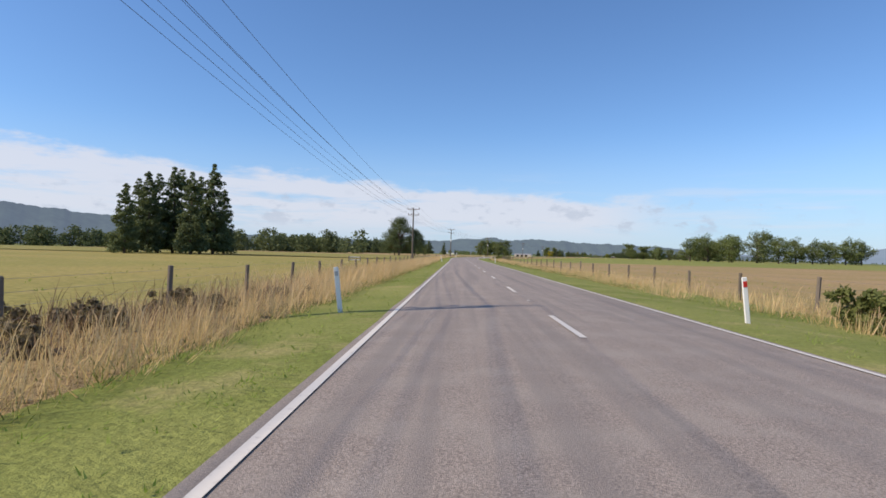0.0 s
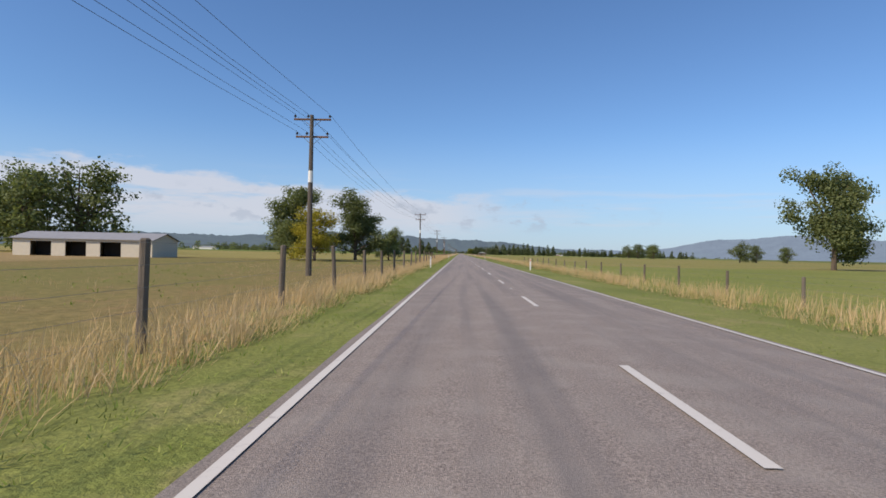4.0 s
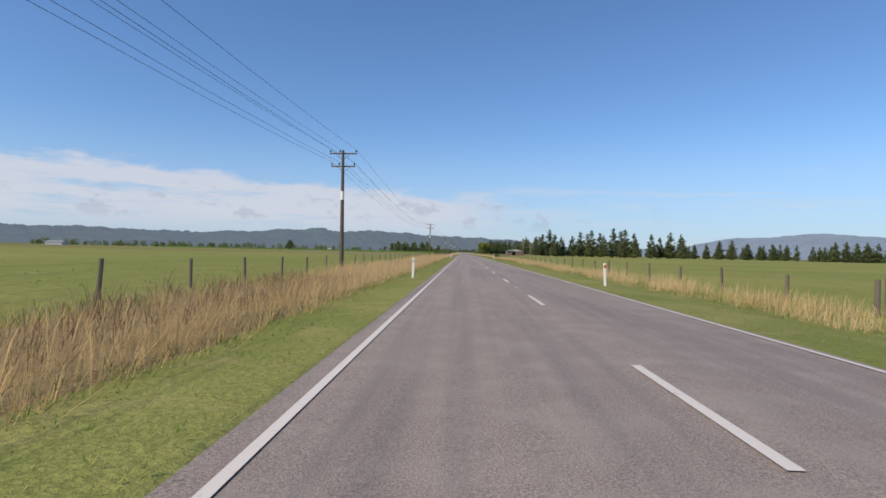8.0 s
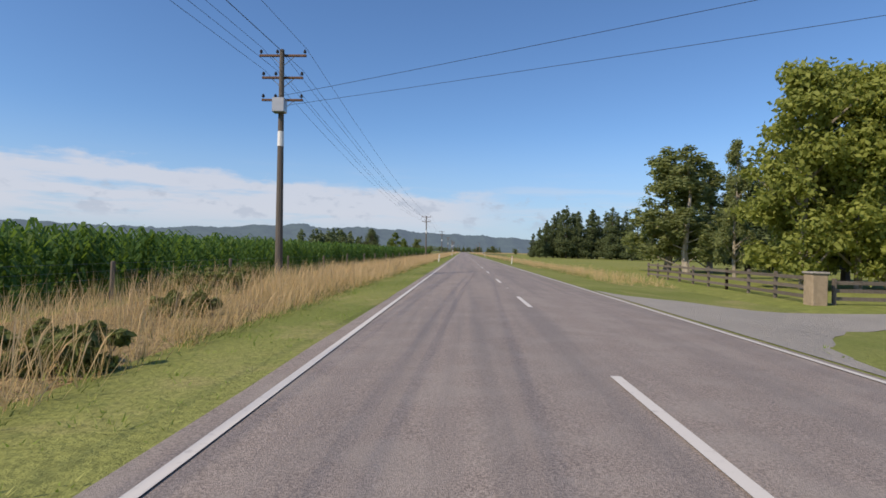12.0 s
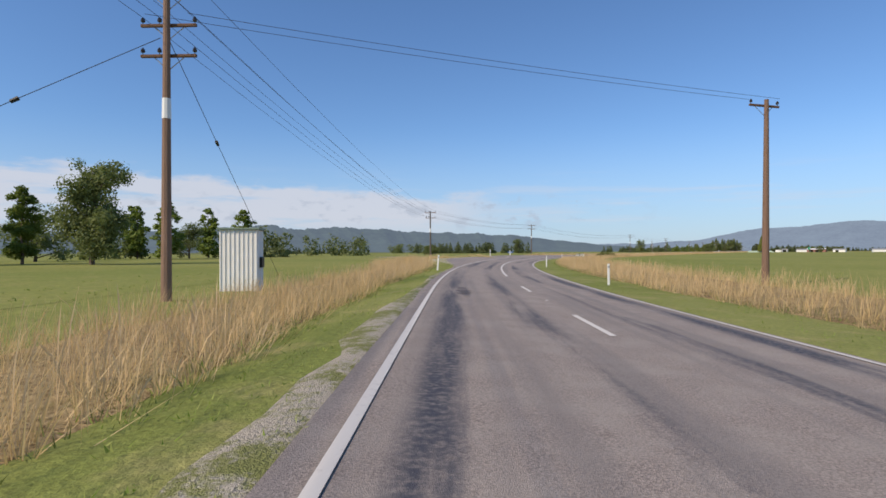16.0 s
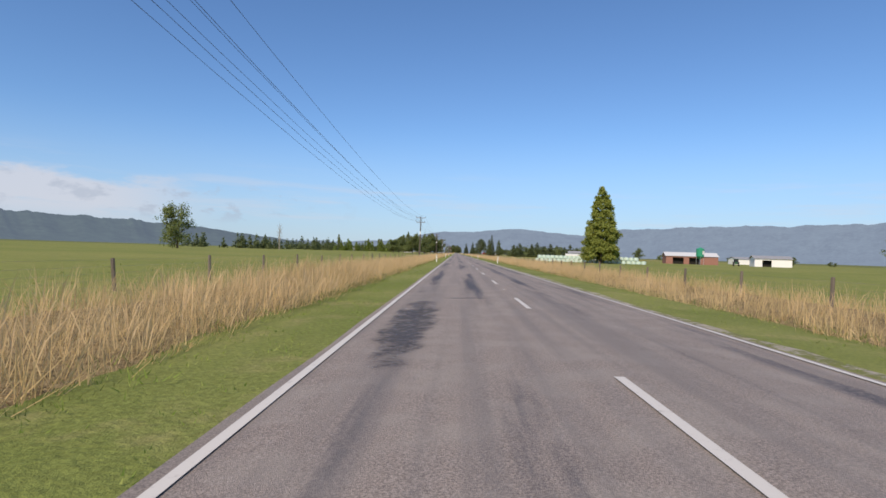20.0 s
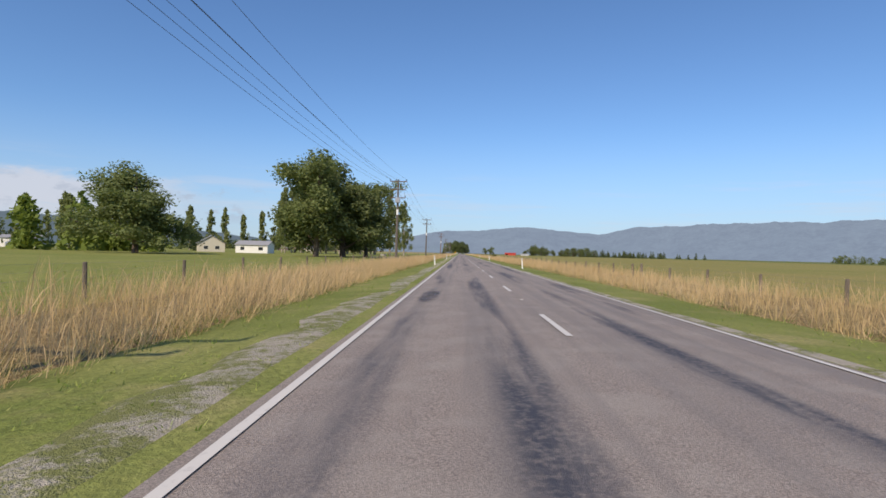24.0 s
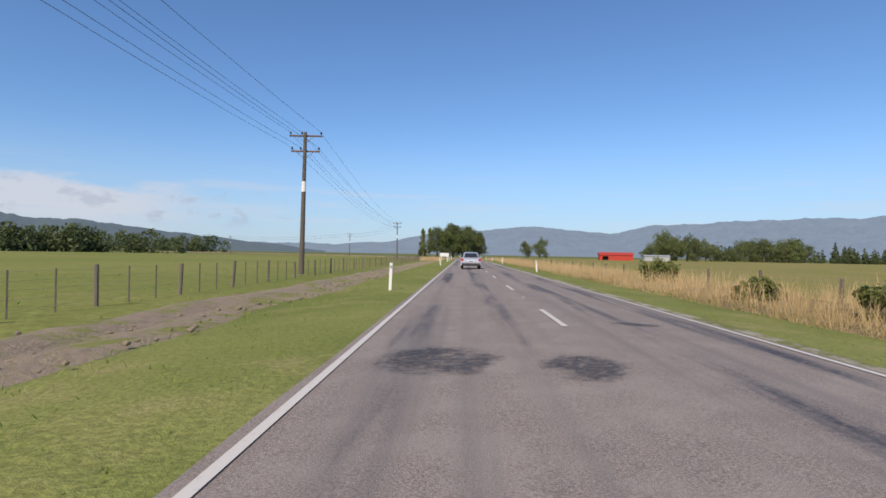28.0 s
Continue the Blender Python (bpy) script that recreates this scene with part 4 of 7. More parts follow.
fence(3962, 4330, 10.8, 5.0)


# ---- marker posts ----
def edge_marker_master():
    root = tagged(new("edge_marker_post"), "white plastic edge marker post with reflector on the verge", "marker post", "edge marker posts")
    bm = boxed(-0.055, 0.055, -0.022, 0.022, -0.1, 1.02, 0.012)
    for v in bm.verts:
        if v.co.z > 1.0:
            v.co.y += 0.0
    part("post", bm, M_WHITE, root)
    part("reflector", boxed(-0.045, 0.045, -0.030, -0.0225, 0.80, 0.93, 0.003), M_RED, root, "red reflector panel")
    return root


def yellow_marker_master():
    root = tagged(new("edge_marker_post"), "white plastic edge marker post with a yellow reflector", "marker post", "edge marker posts")
    part("post", boxed(-0.055, 0.055, -0.022, 0.022, -0.1, 1.02, 0.012), M_WHITE, root)
    part("reflector", boxed(-0.04, 0.04, -0.030, -0.0225, 0.82, 0.92, 0.003), M_STEEL, root, "pale silver reflector panel")
    return root


MARK_L = (14, 96, 176, 250, 322, 397, 472, 560, 648, 735, 822, 911.7, 1010, 1115, 1225, 1312, 1420, 1523, 1592, 1664, 1755, 1868, 1945, 2040, 2140, 2215, 2290, 2362, 2438, 2690, 2780, 2875,
          2975, 3075, 3150, 3233, 3330, 3430, 3551, 3598, 3662, 3720, 3778, 3880, 3993, 4160, 4221, 4268, 4300, 4318, 4340)
MARK_R = (14, 96, 176, 250, 320, 396, 470, 560, 648, 735, 822, 911.7, 985, 1054.3, 1110, 1222, 1312, 1420, 1522, 1592, 1664, 1755, 1866, 1945, 2040, 2140, 2212, 2286, 2360, 2428, 2460, 2495, 2530, 2600, 2680, 2765,
          2874, 2975, 3080, 3150, 3216, 3330, 3430, 3550, 3598, 3657, 3716, 3776, 3870, 3964, 3991, 4086, 4170, 4248, 4290, 4320, 4345)
red_master, pale_master = edge_marker_master(), yellow_marker_master()
red_master.matrix_basis = Matrix.Translation(at(-30, 4.7, ground_z(-30, 4.7)))
pale_master.matrix_basis = Matrix.Translation(at(-30, -4.7, ground_z(-30, -4.7)))
rnd = random.Random(5)
for side, marks in ((-1, MARK_L), (1, MARK_R)):
    for i, s in enumerate(marks):
        x = side * (4.35 + rnd.uniform(0, 0.3) + (slip(s) * 1.05 if side < 0 else 0.0))
        m = Matrix.Translation(at(s, x, ground_z(s, x))) @ Matrix.Rotation(heading(s), 4, "Z") @ Euler((rnd.gauss(0, 0.04), rnd.gauss(0, 0.07), 0)).to_matrix().to_4x4()
        copy_thing(red_master if (side > 0 and s < 2300) or s in (3233, 3550, 3551) else pale_master, m)
# ---- trees ----
TRNG = np.random.default_rng(21)


def leaf_quads(centres, radii, n, size, flat=0.0, squash=0.8):
    """n leaf cards spread over the shells of the clumps."""
    centres, radii = np.asarray(centres, float), np.asarray(radii, float)
    pick = TRNG.choice(len(centres), n, p=radii ** 2 / np.sum(radii ** 2))
    d = TRNG.normal(size=(n, 3))
    d /= np.linalg.norm(d, axis=1)[:, None]
    r = radii[pick] * np.clip(TRNG.normal(0.82, 0.27, n), 0.1, 1.3)
    p = centres[pick] + d * r[:, None] * np.array([1, 1, squash])
    nrm = d * 0.8 + TRNG.normal(size=(n, 3)) * 0.6 + np.array([0, 0, 0.35 + flat])
    nrm /= np.linalg.norm(nrm, axis=1)[:, None]
    ref = TRNG.normal(size=(n, 3))
    u = np.cross(nrm, ref)
    u /= np.linalg.norm(u, axis=1)[:, None]
    v = np.cross(nrm, u)
    sz = size * TRNG.uniform(0.55, 1.35, n)[:, None]
    u, v = u * sz * 0.5, v * sz * 0.8
    return np.stack([p - v, p + u * 0.9 - v * 0.1, p + v, p - u * 0.9 + v * 0.1], 1)


def clumps_for(kind, h, rnd):
    """Clump centres and radii of a crown, and the limbs that carry them."""
    c, r, limbs = [], [], []
    if kind in ("broad", "golden"):
        lobes = []
        for i in range(13):
            a, q = rnd.uniform(0, 6.28), (i + rnd.random()) / 13
            wide = h * 0.33 * math.sqrt(max(1 - ((q - 0.40) / 0.64) ** 2, 0.05)) * rnd.uniform(0.45, 1.05)
            lobes.append((wide * math.cos(a), wide * math.sin(a), h * (0.14 + 0.76 * q)))
        for i in range(91):
            x, y, z = lobes[i % 13]
            c.append((x + rnd.gauss(0, 0.065) * h, y + rnd.gauss(0, 0.065) * h, max(z + rnd.gauss(0, 0.06) * h, 0.08 * h)))
            r.append(h * rnd.uniform(0.06, 0.125))
            if i < 13:
                limbs.append(((0, 0, z * rnd.uniform(0.4, 0.6)), c[-1], 0.012 * h))
        for i in range(14):
            a = rnd.uniform(0, 6.28)
            c.append((0.12 * h * math.cos(a), 0.12 * h * math.sin(a), h * rnd.uniform(0.25, 0.75)))
            r.append(h * 0.13)
    elif kind == "ash":
        for i in range(85):
            a, q = rnd.uniform(0, 6.28), rnd.random()
            wide = h * 0.24 * math.sin(math.pi * min(q * 0.8 + 0.14, 1)) ** 0.7 * rnd.uniform(0.7, 1.2)
            e = wide * math.sqrt(rnd.uniform(0.1, 1.0))
            c.append((e * math.cos(a), e * math.sin(a), h * (0.10 + 0.85 * q)))
            r.append(h * rnd.uniform(0.035, 0.080))
            if i % 4 == 0:
                limbs.append(((0, 0, c[-1][2] - e * 0.9), c[-1], 0.008 * h))
    elif kind == "poplar":
        for i in range(70):
            a, q = rnd.uniform(0, 6.28), rnd.random()
            wide = h * 0.155 * (math.sin(math.pi * min(q * 0.85 + 0.15, 1)) ** 0.6)
            e = wide * math.sqrt(rnd.random())
            c.append((e * math.cos(a), e * math.sin(a), h * (0.10 + 0.88 * q)))
            r.append(h * rnd.uniform(0.045, 0.085) * (1 - 0.45 * q))
    elif kind == "cypress":
        for i in range(150):
            a, q = rnd.uniform(0, 6.28), rnd.random()
            wide = h * 0.155 * min(1 - q, 0.7 + 1.2 * q) ** 0.5
            e = wide * math.sqrt(rnd.random())
            c.append((e * math.cos(a), e * math.sin(a), h * (0.05 + 0.90 * q)))
            r.append(h * rnd.uniform(0.040, 0.070) * (1 - 0.70 * q))
    elif kind == "macro":
        for i in range(120):
            a, q = rnd.uniform(0, 6.28), rnd.random()
            wide = h * 0.46 * (1 - q) ** 0.5 * (1 if q > 0.1 else 0.8)
            e = wide * math.sqrt(rnd.uniform(0.15, 1))
            c.append((e * math.cos(a), e * math.sin(a), h * (0.15 + 0.80 * q) + 0.04 * e))
            r.append(h * rnd.uniform(0.07, 0.13))
            if i % 3 == 0:
                limbs.append(((0, 0, c[-1][2] * 0.6), c[-1], 0.011 * h))
    elif kind == "gum":
        for i in range(80):
            a, q = rnd.uniform(0, 6.28), rnd.random() ** 0.9
            wide = h * 0.17 * (1 - q) ** 0.7 * rnd.uniform(0.4, 1.45) + 0.01 * h
            e = wide * math.sqrt(rnd.uniform(0.05, 1))
            c.append((e * math.cos(a), e * math.sin(a), h * (0.13 + 0.85 * q)))
            r.append(h * rnd.uniform(0.016, 0.042))
            if i % 5 == 0:
                limbs.append(((0, 0, c[-1][2] - e * 0.8), c[-1], 0.006 * h))
    elif kind == "cone":
        for i in range(260):
            q, a = rnd.random(), rnd.uniform(0, 6.28)
            wide = h * 0.225 * min(1 - q, 0.86 + 0.9 * q) ** 0.55 * rnd.uniform(0.85, 1.08)
            e = wide * rnd.uniform(0.3, 1.0) ** 0.6
            c.append((e * math.cos(a), e * math.sin(a), h * (0.10 + 0.86 * q) - 0.15 * e))
            r.append(h * (0.035 * (1 - q) + 0.022) * rnd.uniform(0.8, 1.2))
    elif kind == "pine":
        for i in range(110):
            q = rnd.random() ** 1.15
            a = rnd.uniform(0, 6.28)
            wide = h * 0.20 * (1 - q) ** 0.62 * rnd.uniform(0.7, 1.25)
            e = wide * rnd.uniform(0.25, 1.0)
            c.append((e * math.cos(a), e * math.sin(a), h * (0.07 + 0.87 * q) + 0.1 * e))
            r.append(h * (0.058 * (1 - q) + 0.020) * rnd.uniform(0.8, 1.2))
        for k in range(6):
            c.append((0, 0, h * (0.70 + 0.045 * k)))
            r.append(h * (0.035 - 0.0045 * k))
    elif kind == "spruce":
        for i in range(26):
            q = i / 26
            wide = h * 0.175 * (1 - q) ** 0.9 + 0.006 * h
            m = 9 if q < 0.6 else 5
            for k in range(m):
                a = 6.28 * k / m + rnd.uniform(-0.3, 0.3) + i
                for f in (0.5, 0.95):
                    e = wide * f * rnd.uniform(0.85, 1.12)
                    c.append((e * math.cos(a), e * math.sin(a), h * (0.04 + 0.93 * q) - 0.12 * e))
                    r.append(h * 0.020 * (1.2 - 0.7 * q))
    return c, r, limbs


LOOK = {"broad": (M_BROAD, M_BARK, "broad-leaved tree with a rounded green crown"), "golden": (M_GOLD, M_BARK, "golden-leaved garden tree"),
        "poplar": (M_POPLAR, M_BARK, "upright poplar with bright green leaves"), "cone": (M_SUNLEAF, M_BARK, "neat conical tree with light green leaves"), "ash": (M_SUNLEAF, M_PALEBARK, "airy roadside tree with light yellow-green leaves"), "cypress": (M_PINE, M_BARK, "dense dark columnar cypress"),
        "macro": (M_PINE, M_BARK, "spreading dark macrocarpa cypress"), "gum": (M_GUM, M_PALEBARK, "tall slender tree with drooping leaves"),
        "pine": (M_PINE, M_BARK, "dark green pine of a shelter belt"), "spruce": (M_PINE, M_BARK, "tall pointed spruce with layered boughs"),
        "bare": (M_PALEBARK, M_PALEBARK, "leafless grey tree with upright branches")}
NOMINAL = 18.0
MASTER = {}


def trunk_bm(kind, h, limbs, rnd):
    bm = bmesh.new()
    r0 = h * (0.022 if kind in ("broad", "macro", "golden") else 0.014)
    pts = [(0, 0, -0.3)]
    for f in (0.15, 0.35, 0.6, 0.88):
        pts.append((rnd.uniform(-0.01, 0.01) * h, rnd.uniform(-0.01, 0.01) * h, h * f))
    for i, (a, b) in enumerate(zip(pts, pts[1:])):
        tube(bm, a, b, r0 * (1.15 - 0.25 * i), r0 * (1.15 - 0.25 * (i + 1)), 7)
    for a, b, r in limbs:
        tube(bm, a, b, r, r * 0.35, 5)
    return bm


def master(kind, fine, k):
    key = (kind, fine, k)
    if key in MASTER:
        return MASTER[key]
    rnd = random.Random(len(kind) * 131 + ord(kind[0]) * 17 + k * 7 + (1 if fine else 0))
    h = NOMINAL
    c, r, limbs = clumps_for("gum" if kind == "bare" else kind, h, rnd)
    if kind == "bare":
        bm = trunk_bm(kind, h, [], rnd)
        for i in range(60):
            z = h * rnd.uniform(0.2, 0.85)
            a, up = rnd.uniform(0, 6.28), h * rnd.uniform(0.08, 0.2)
            e = up * 0.45
            tube(bm, (0, 0, z), (e * math.cos(a), e * math.sin(a), z + up), 0.05, 0.02, 4)
        tm = bpy.data.meshes.new("trunk")
        bm.to_mesh(tm)
        bm.free()
        tm.materials.append(LOOK[kind][1])
        MASTER[key] = (tm, None)
        return MASTER[key]
    n = 10000 if fine else 2300
    size = 0.33 if fine else 0.60
    if kind == "broad" and not fine:
        n, size = 4600, 0.46
    if kind in ("pine", "cypress", "spruce", "macro"):
        size *= 0.85
    if kind == "pine" and not fine:
        n, size = 3200, 0.48
    if kind == "macro":
        n, size = 14000, 0.30
    if kind == "cone":
        n, size = 26000, 0.30
    if kind == "broad" and fine:
        n, size = 17000, 0.33
    if kind == "ash":
        n, size = 13000, 0.29
    if kind == "spruce":
        n, size = 26000, 0.21
    if kind == "gum" and fine:
        n, size = 8000, 0.23
    v = leaf_quads(c, r, n, size, squash=1.35 if kind == "gum" else 0.8)
    me = polys("crown", v)
    me.materials.append(LOOK[kind][0])
    bm = trunk_bm(kind, h, limbs, rnd)
    tm = bpy.data.meshes.new("trunk")
    bm.to_mesh(tm)
    bm.free()
    tm.materials.append(LOOK[kind][1])
    MASTER[key] = (tm, me)
    return MASTER[key]


LINE = np.array(_line)
TREE_N = [0]
GROUND_FAR = -0.45


def tree(kind, x, y, h, spread):
    TREE_N[0] += 1
    rnd = random.Random(TREE_N[0] * 31)
    near = float(np.min(np.hypot(LINE[:, 0] - x, LINE[:, 1] - y)))
    fine = near < (130 if kind == "cypress" else 80) and kind != "pine" or near < 60
    tm, cm = master(kind, fine, rnd.randrange(3 if not fine else 2))
    root = tagged(new("tree"), LOOK[kind][2] + (" in open pasture" if near > 40 else " near the roadside"), "tree", kind + " trees")
    k = h / NOMINAL
    root.matrix_basis = Matrix.Translation((x, y, GROUND_FAR)) @ Matrix.Rotation(rnd.uniform(0, 6.28), 4, "Z") @ Matrix.Diagonal((k * spread, k * spread * rnd.uniform(0.9, 1.1), k, 1))
    shared("trunk", tm, root)
    if cm:
        shared("crown", cm, root)
    return root


def wood(kind, line, h, n, depth):
    """A distant belt of trees, one object of kind stuff."""
    rnd = random.Random(n * 7 + int(line[0][0]))
    quads = []
    lens = [math.dist(a, b) for a, b in zip(line, line[1:])]
    total = sum(lens)
    for i in range(n):
        u = rnd.uniform(0, total)
        for (a, b), le in zip(zip(line, line[1:]), lens):
            if u <= le:
                break
            u -= le
        f = u / le
        x = a[0] + (b[0] - a[0]) * f + rnd.uniform(-0.5, 0.5) * depth
        y = a[1] + (b[1] - a[1]) * f + rnd.uniform(-0.5, 0.5) * depth
        hh = h * rnd.uniform(0.62, 1.08)
        c, r, _ = clumps_for(kind, hh, rnd)
        c = np.array(c) * np.array([1.25, 1.25, 0.92]) + np.array([x, y, GROUND_FAR])
        r = np.array(r) * 1.2
        quads.append(leaf_quads(c, r, 260, 0.072 * hh))
        low = np.array([[x + rnd.uniform(-4, 4), y + rnd.uniform(-4, 4), GROUND_FAR + rnd.uniform(0.5, 2)] for _ in range(3)])
        quads.append(leaf_quads(low, [2.2] * 3, 36, 1.3))
    me = polys("far_trees", np.concatenate(quads))
    me.materials.append(LOOK[kind][0])
    return tagged(new("far_trees", me), "far belt of dark trees at the edge of the plain", "trees", kind="stuff")


def bush(s, x, h, w, material=None, label="low dark green roadside bush", n=900, leaf=0.22, name="bush"):
    rnd = random.Random(int(s * 3 + x * 11))
    root = empty(name, s, x, ground_z(s, x), rnd.uniform(0, 6), label, "bush", "roadside bushes")
    c, r = [], []
    for i in range(16):
        a, e = rnd.uniform(0, 6.28), math.sqrt(rnd.random()) * w * 0.42
        c.append((e * math.cos(a), e * math.sin(a), h * rnd.uniform(0.15, 0.78) * (1 - 0.35 * e / w)))
        r.append(h * rnd.uniform(0.12, 0.30))
    c += [(q[0] * 1.1 + rnd.uniform(-0.2, 0.2), q[1] * 1.1 + rnd.uniform(-0.2, 0.2), h * rnd.uniform(0.55, 0.95)) for q in c[:9]]
    r += [h * rnd.uniform(0.10, 0.22) for _ in range(9)]
    me = polys("foliage", leaf_quads(c, r, n, leaf))
    me.materials.append(material or M_BROAD)
    shared("foliage", me, root)
    for i in range(5):
        bm = tubed((c[i][0] * 0.5, c[i][1] * 0.5, -0.1), c[i], 0.03, 0.012, 4)
        tube(bm, c[i], c[16 + i], 0.012, 0.006, 4)
        part("stem", bm, M_BARK, root)
    return root
# ---- every tree in its place: kind, east, north, height, spread ----
# cypress clump and macrocarpa in the first paddock
tree("cypress", -265, 669, 15.3, 1.12)
tree("cypress", -272, 682, 20.0, 1.12)
tree("cypress", -277, 695, 23.4, 1.12)
tree("cypress", -257, 679, 19.2, 1.12)
tree("cypress", -262, 692, 23.3, 1.12)
tree("cypress", -276, 683, 18.6, 1.12)
tree("cypress", -279, 692, 21.2, 1.12)
tree("cypress", -281, 702, 23.9, 1.12)
tree("cypress", -265, 691, 19.9, 1.12)
tree("cypress", -266, 701, 17.8, 1.12)
tree("macro", -273, 842, 19.6, 1.05)
tree("macro", -266, 846, 13.5, 1.0)
tree("macro", -277, 846, 12.0, 1.0)
tree("broad", -273, 1041, 8.4, 1.0)
tree("broad", -264, 1051, 10.2, 1.0)
tree("broad", -260, 1061, 8.2, 1.0)
tree("broad", -303, 950, 9.2, 1.0)
tree("broad", -301, 959, 8.3, 1.0)
wood("macro", [(-734, 841), (-643, 901), (-582, 951), (-447, 941), (-347, 962)], 18, 130, 25)
wood("macro", [(-648, 980), (-482, 993), (-400, 1026)], 17, 110, 25)
# round trees in the green pasture
tree("broad", -154, 1269, 19.3, 1.0)
tree("broad", -153, 1177, 11.9, 1.25)
tree("broad", -141, 1187, 14.8, 1.25)
tree("broad", -129, 1197, 14.8, 1.25)
tree("broad", -127, 1182, 13.3, 1.25)
tree("broad", -117, 1193, 12.3, 1.25)
tree("broad", -88, 1211, 17.6, 1.15)
tree("broad", -80, 1219, 21.0, 1.15)
tree("broad", -74, 1227, 24.1, 1.15)
tree("broad", -67, 1216, 20.7, 1.15)
tree("broad", -110, 1074, 19.9, 1.25)
tree("broad", -95, 1087, 23.3, 1.25)
tree("broad", -77, 1099, 22.9, 1.25)
tree("broad", -78, 1081, 23.1, 1.25)
tree("broad", -57, 1094, 27.7, 1.25)
for k in range(6):
    tree("broad", -34 + 15 * k, 1124 + 8 * k, 24.0 - (k * 5) % 4, 1.2)
tree("broad", -89, 1434, 10.0, 1.3)
tree("broad", -77, 1442, 9.1, 1.3)
tree("broad", -57, 1451, 8.7, 1.3)
# left side, second and third paddocks
wood("pine", [(-612, 1257), (-511, 1240), (-446, 1242)], 22, 150, 25)
tree("pine", -414, 1185, 6.8, 1.7)
tree("pine", -411, 1193, 8.8, 1.7)
tree("pine", -406, 1201, 13.2, 1.7)
tree("pine", -391, 1189, 9.7, 1.7)
tree("pine", -385, 1197, 9.3, 1.7)
tree("cypress", -337, 1165, 6.7, 1.2)
tree("broad", -335, 1278, 20.3, 1.1)
tree("broad", -328, 1287, 21.6, 1.1)
tree("broad", -326, 1295, 20.6, 1.1)
tree("broad", -314, 1283, 18.9, 1.1)
tree("broad", -308, 1291, 21.8, 1.1)
tree("pine", -459, 1303, 27.0, 1.7)
tree("pine", -457, 1311, 25.5, 1.7)
tree("pine", -449, 1319, 21.4, 1.7)
tree("pine", -434, 1308, 22.0, 1.7)
tree("pine", -430, 1316, 19.0, 1.7)
tree("pine", -415, 1304, 20.8, 1.7)
tree("cypress", -390, 1293, 17.8, 1.2)
tree("golden", -243, 1250, 8.2, 1.3)
tree("broad", -249, 1259, 12.7, 1.1)
tree("broad", -240, 1267, 12.0, 1.1)
tree("broad", -235, 1275, 6.2, 1.1)
# row of cypresses beyond the hay paddock
tree("cypress", -311, 1630, 10.7, 1.35)
tree("cypress", -310, 1636, 13.5, 1.35)
tree("cypress", -295, 1622, 10.3, 1.89)
tree("cypress", -280, 1612, 10.6, 1.89)
tree("cypress", -272, 1607, 11.0, 1.76)
tree("macro", -268, 1614, 14.0, 0.8)
tree("cypress", -273, 1616, 12.5, 1.6)
tree("cypress", -263, 1612, 13.5, 1.7)
tree("cypress", -251, 1598, 12.2, 1.82)
tree("cypress", -245, 1591, 10.1, 2.00)
wood("broad", [(-598, 1975), (-514, 1978)], 11, 16, 25)
wood("pine", [(-611, 2023), (-499, 1986), (-478, 1987)], 13, 22, 25)
tree("pine", -455, 1938, 18.7, 1.0)
# shelter belts of conifers, third kilometre
tree("pine", -167, 2185, 14.8, 1.3)
tree("pine", -161, 2191, 17.9, 1.3)
tree("pine", -155, 2198, 22.2, 1.3)
tree("pine", -152, 2189, 17.9, 1.3)
tree("pine", -146, 2195, 16.2, 1.3)
tree("pine", -137, 2199, 17.1, 1.25)
tree("pine", -129, 2209, 21.2, 1.25)
tree("pine", -121, 2220, 20.2, 1.25)
tree("pine", -121, 2205, 22.8, 1.25)
tree("pine", -112, 2215, 20.7, 1.25)
tree("pine", -113, 2200, 18.2, 1.25)
tree("pine", -103, 2210, 24.7, 1.25)
tree("pine", -94, 2221, 23.2, 1.25)
tree("pine", -95, 2206, 23.9, 1.25)
tree("pine", -85, 2216, 21.3, 1.25)
tree("pine", -88, 2201, 17.0, 1.25)
tree("pine", -74, 2208, 20.5, 1.25)
tree("pine", -64, 2218, 18.3, 1.25)
tree("pine", -53, 2229, 16.5, 1.25)
tree("pine", -57, 2214, 22.3, 1.25)
tree("pine", -45, 2224, 21.3, 1.25)
tree("pine", -49, 2209, 17.6, 1.25)
for k in range(9):
    tree("pine", -11 + 5.6 * k + (k % 2) * 2, 2293 + (k * 7) % 15, 13.0 + (k * 5) % 4 + (4 if k > 4 else 0), 1.2)
for k in range(10):
    tree("pine", 40 + 4.9 * k, 2291 + (k * 7) % 17, 14.0 + (k * 3) % 4, 1.2)
for k in range(11):
    tree("pine", 84 + 4.8 * k, 2248 + (k * 7) % 13, (11.0 if k < 2 else 16.0) + (k * 3) % 4, 1.25)
tree("pine", 22, 2309, 14.1, 1.0)
tree("pine", 45, 2330, 17.4, 1.0)
tree("pine", 67, 2351, 14.9, 1.0)
tree("pine", 56, 2320, 16.5, 1.0)
tree("pine", 81, 2341, 14.2, 1.0)
tree("pine", 67, 2311, 15.8, 1.0)
tree("pine", 94, 2332, 17.6, 1.0)
tree("pine", 122, 2352, 17.8, 1.0)
tree("broad", -54, 1724, 13.5, 1.2)
tree("broad", -42, 1733, 15.6, 1.2)
tree("broad", -27, 1741, 14.1, 1.2)
tree("broad", -28, 1729, 15.3, 1.2)
wood("pine", [(131, 2353), (296, 2408)], 19, 26, 25)
tree("pine", -187, 2435, 14.3, 1.5)
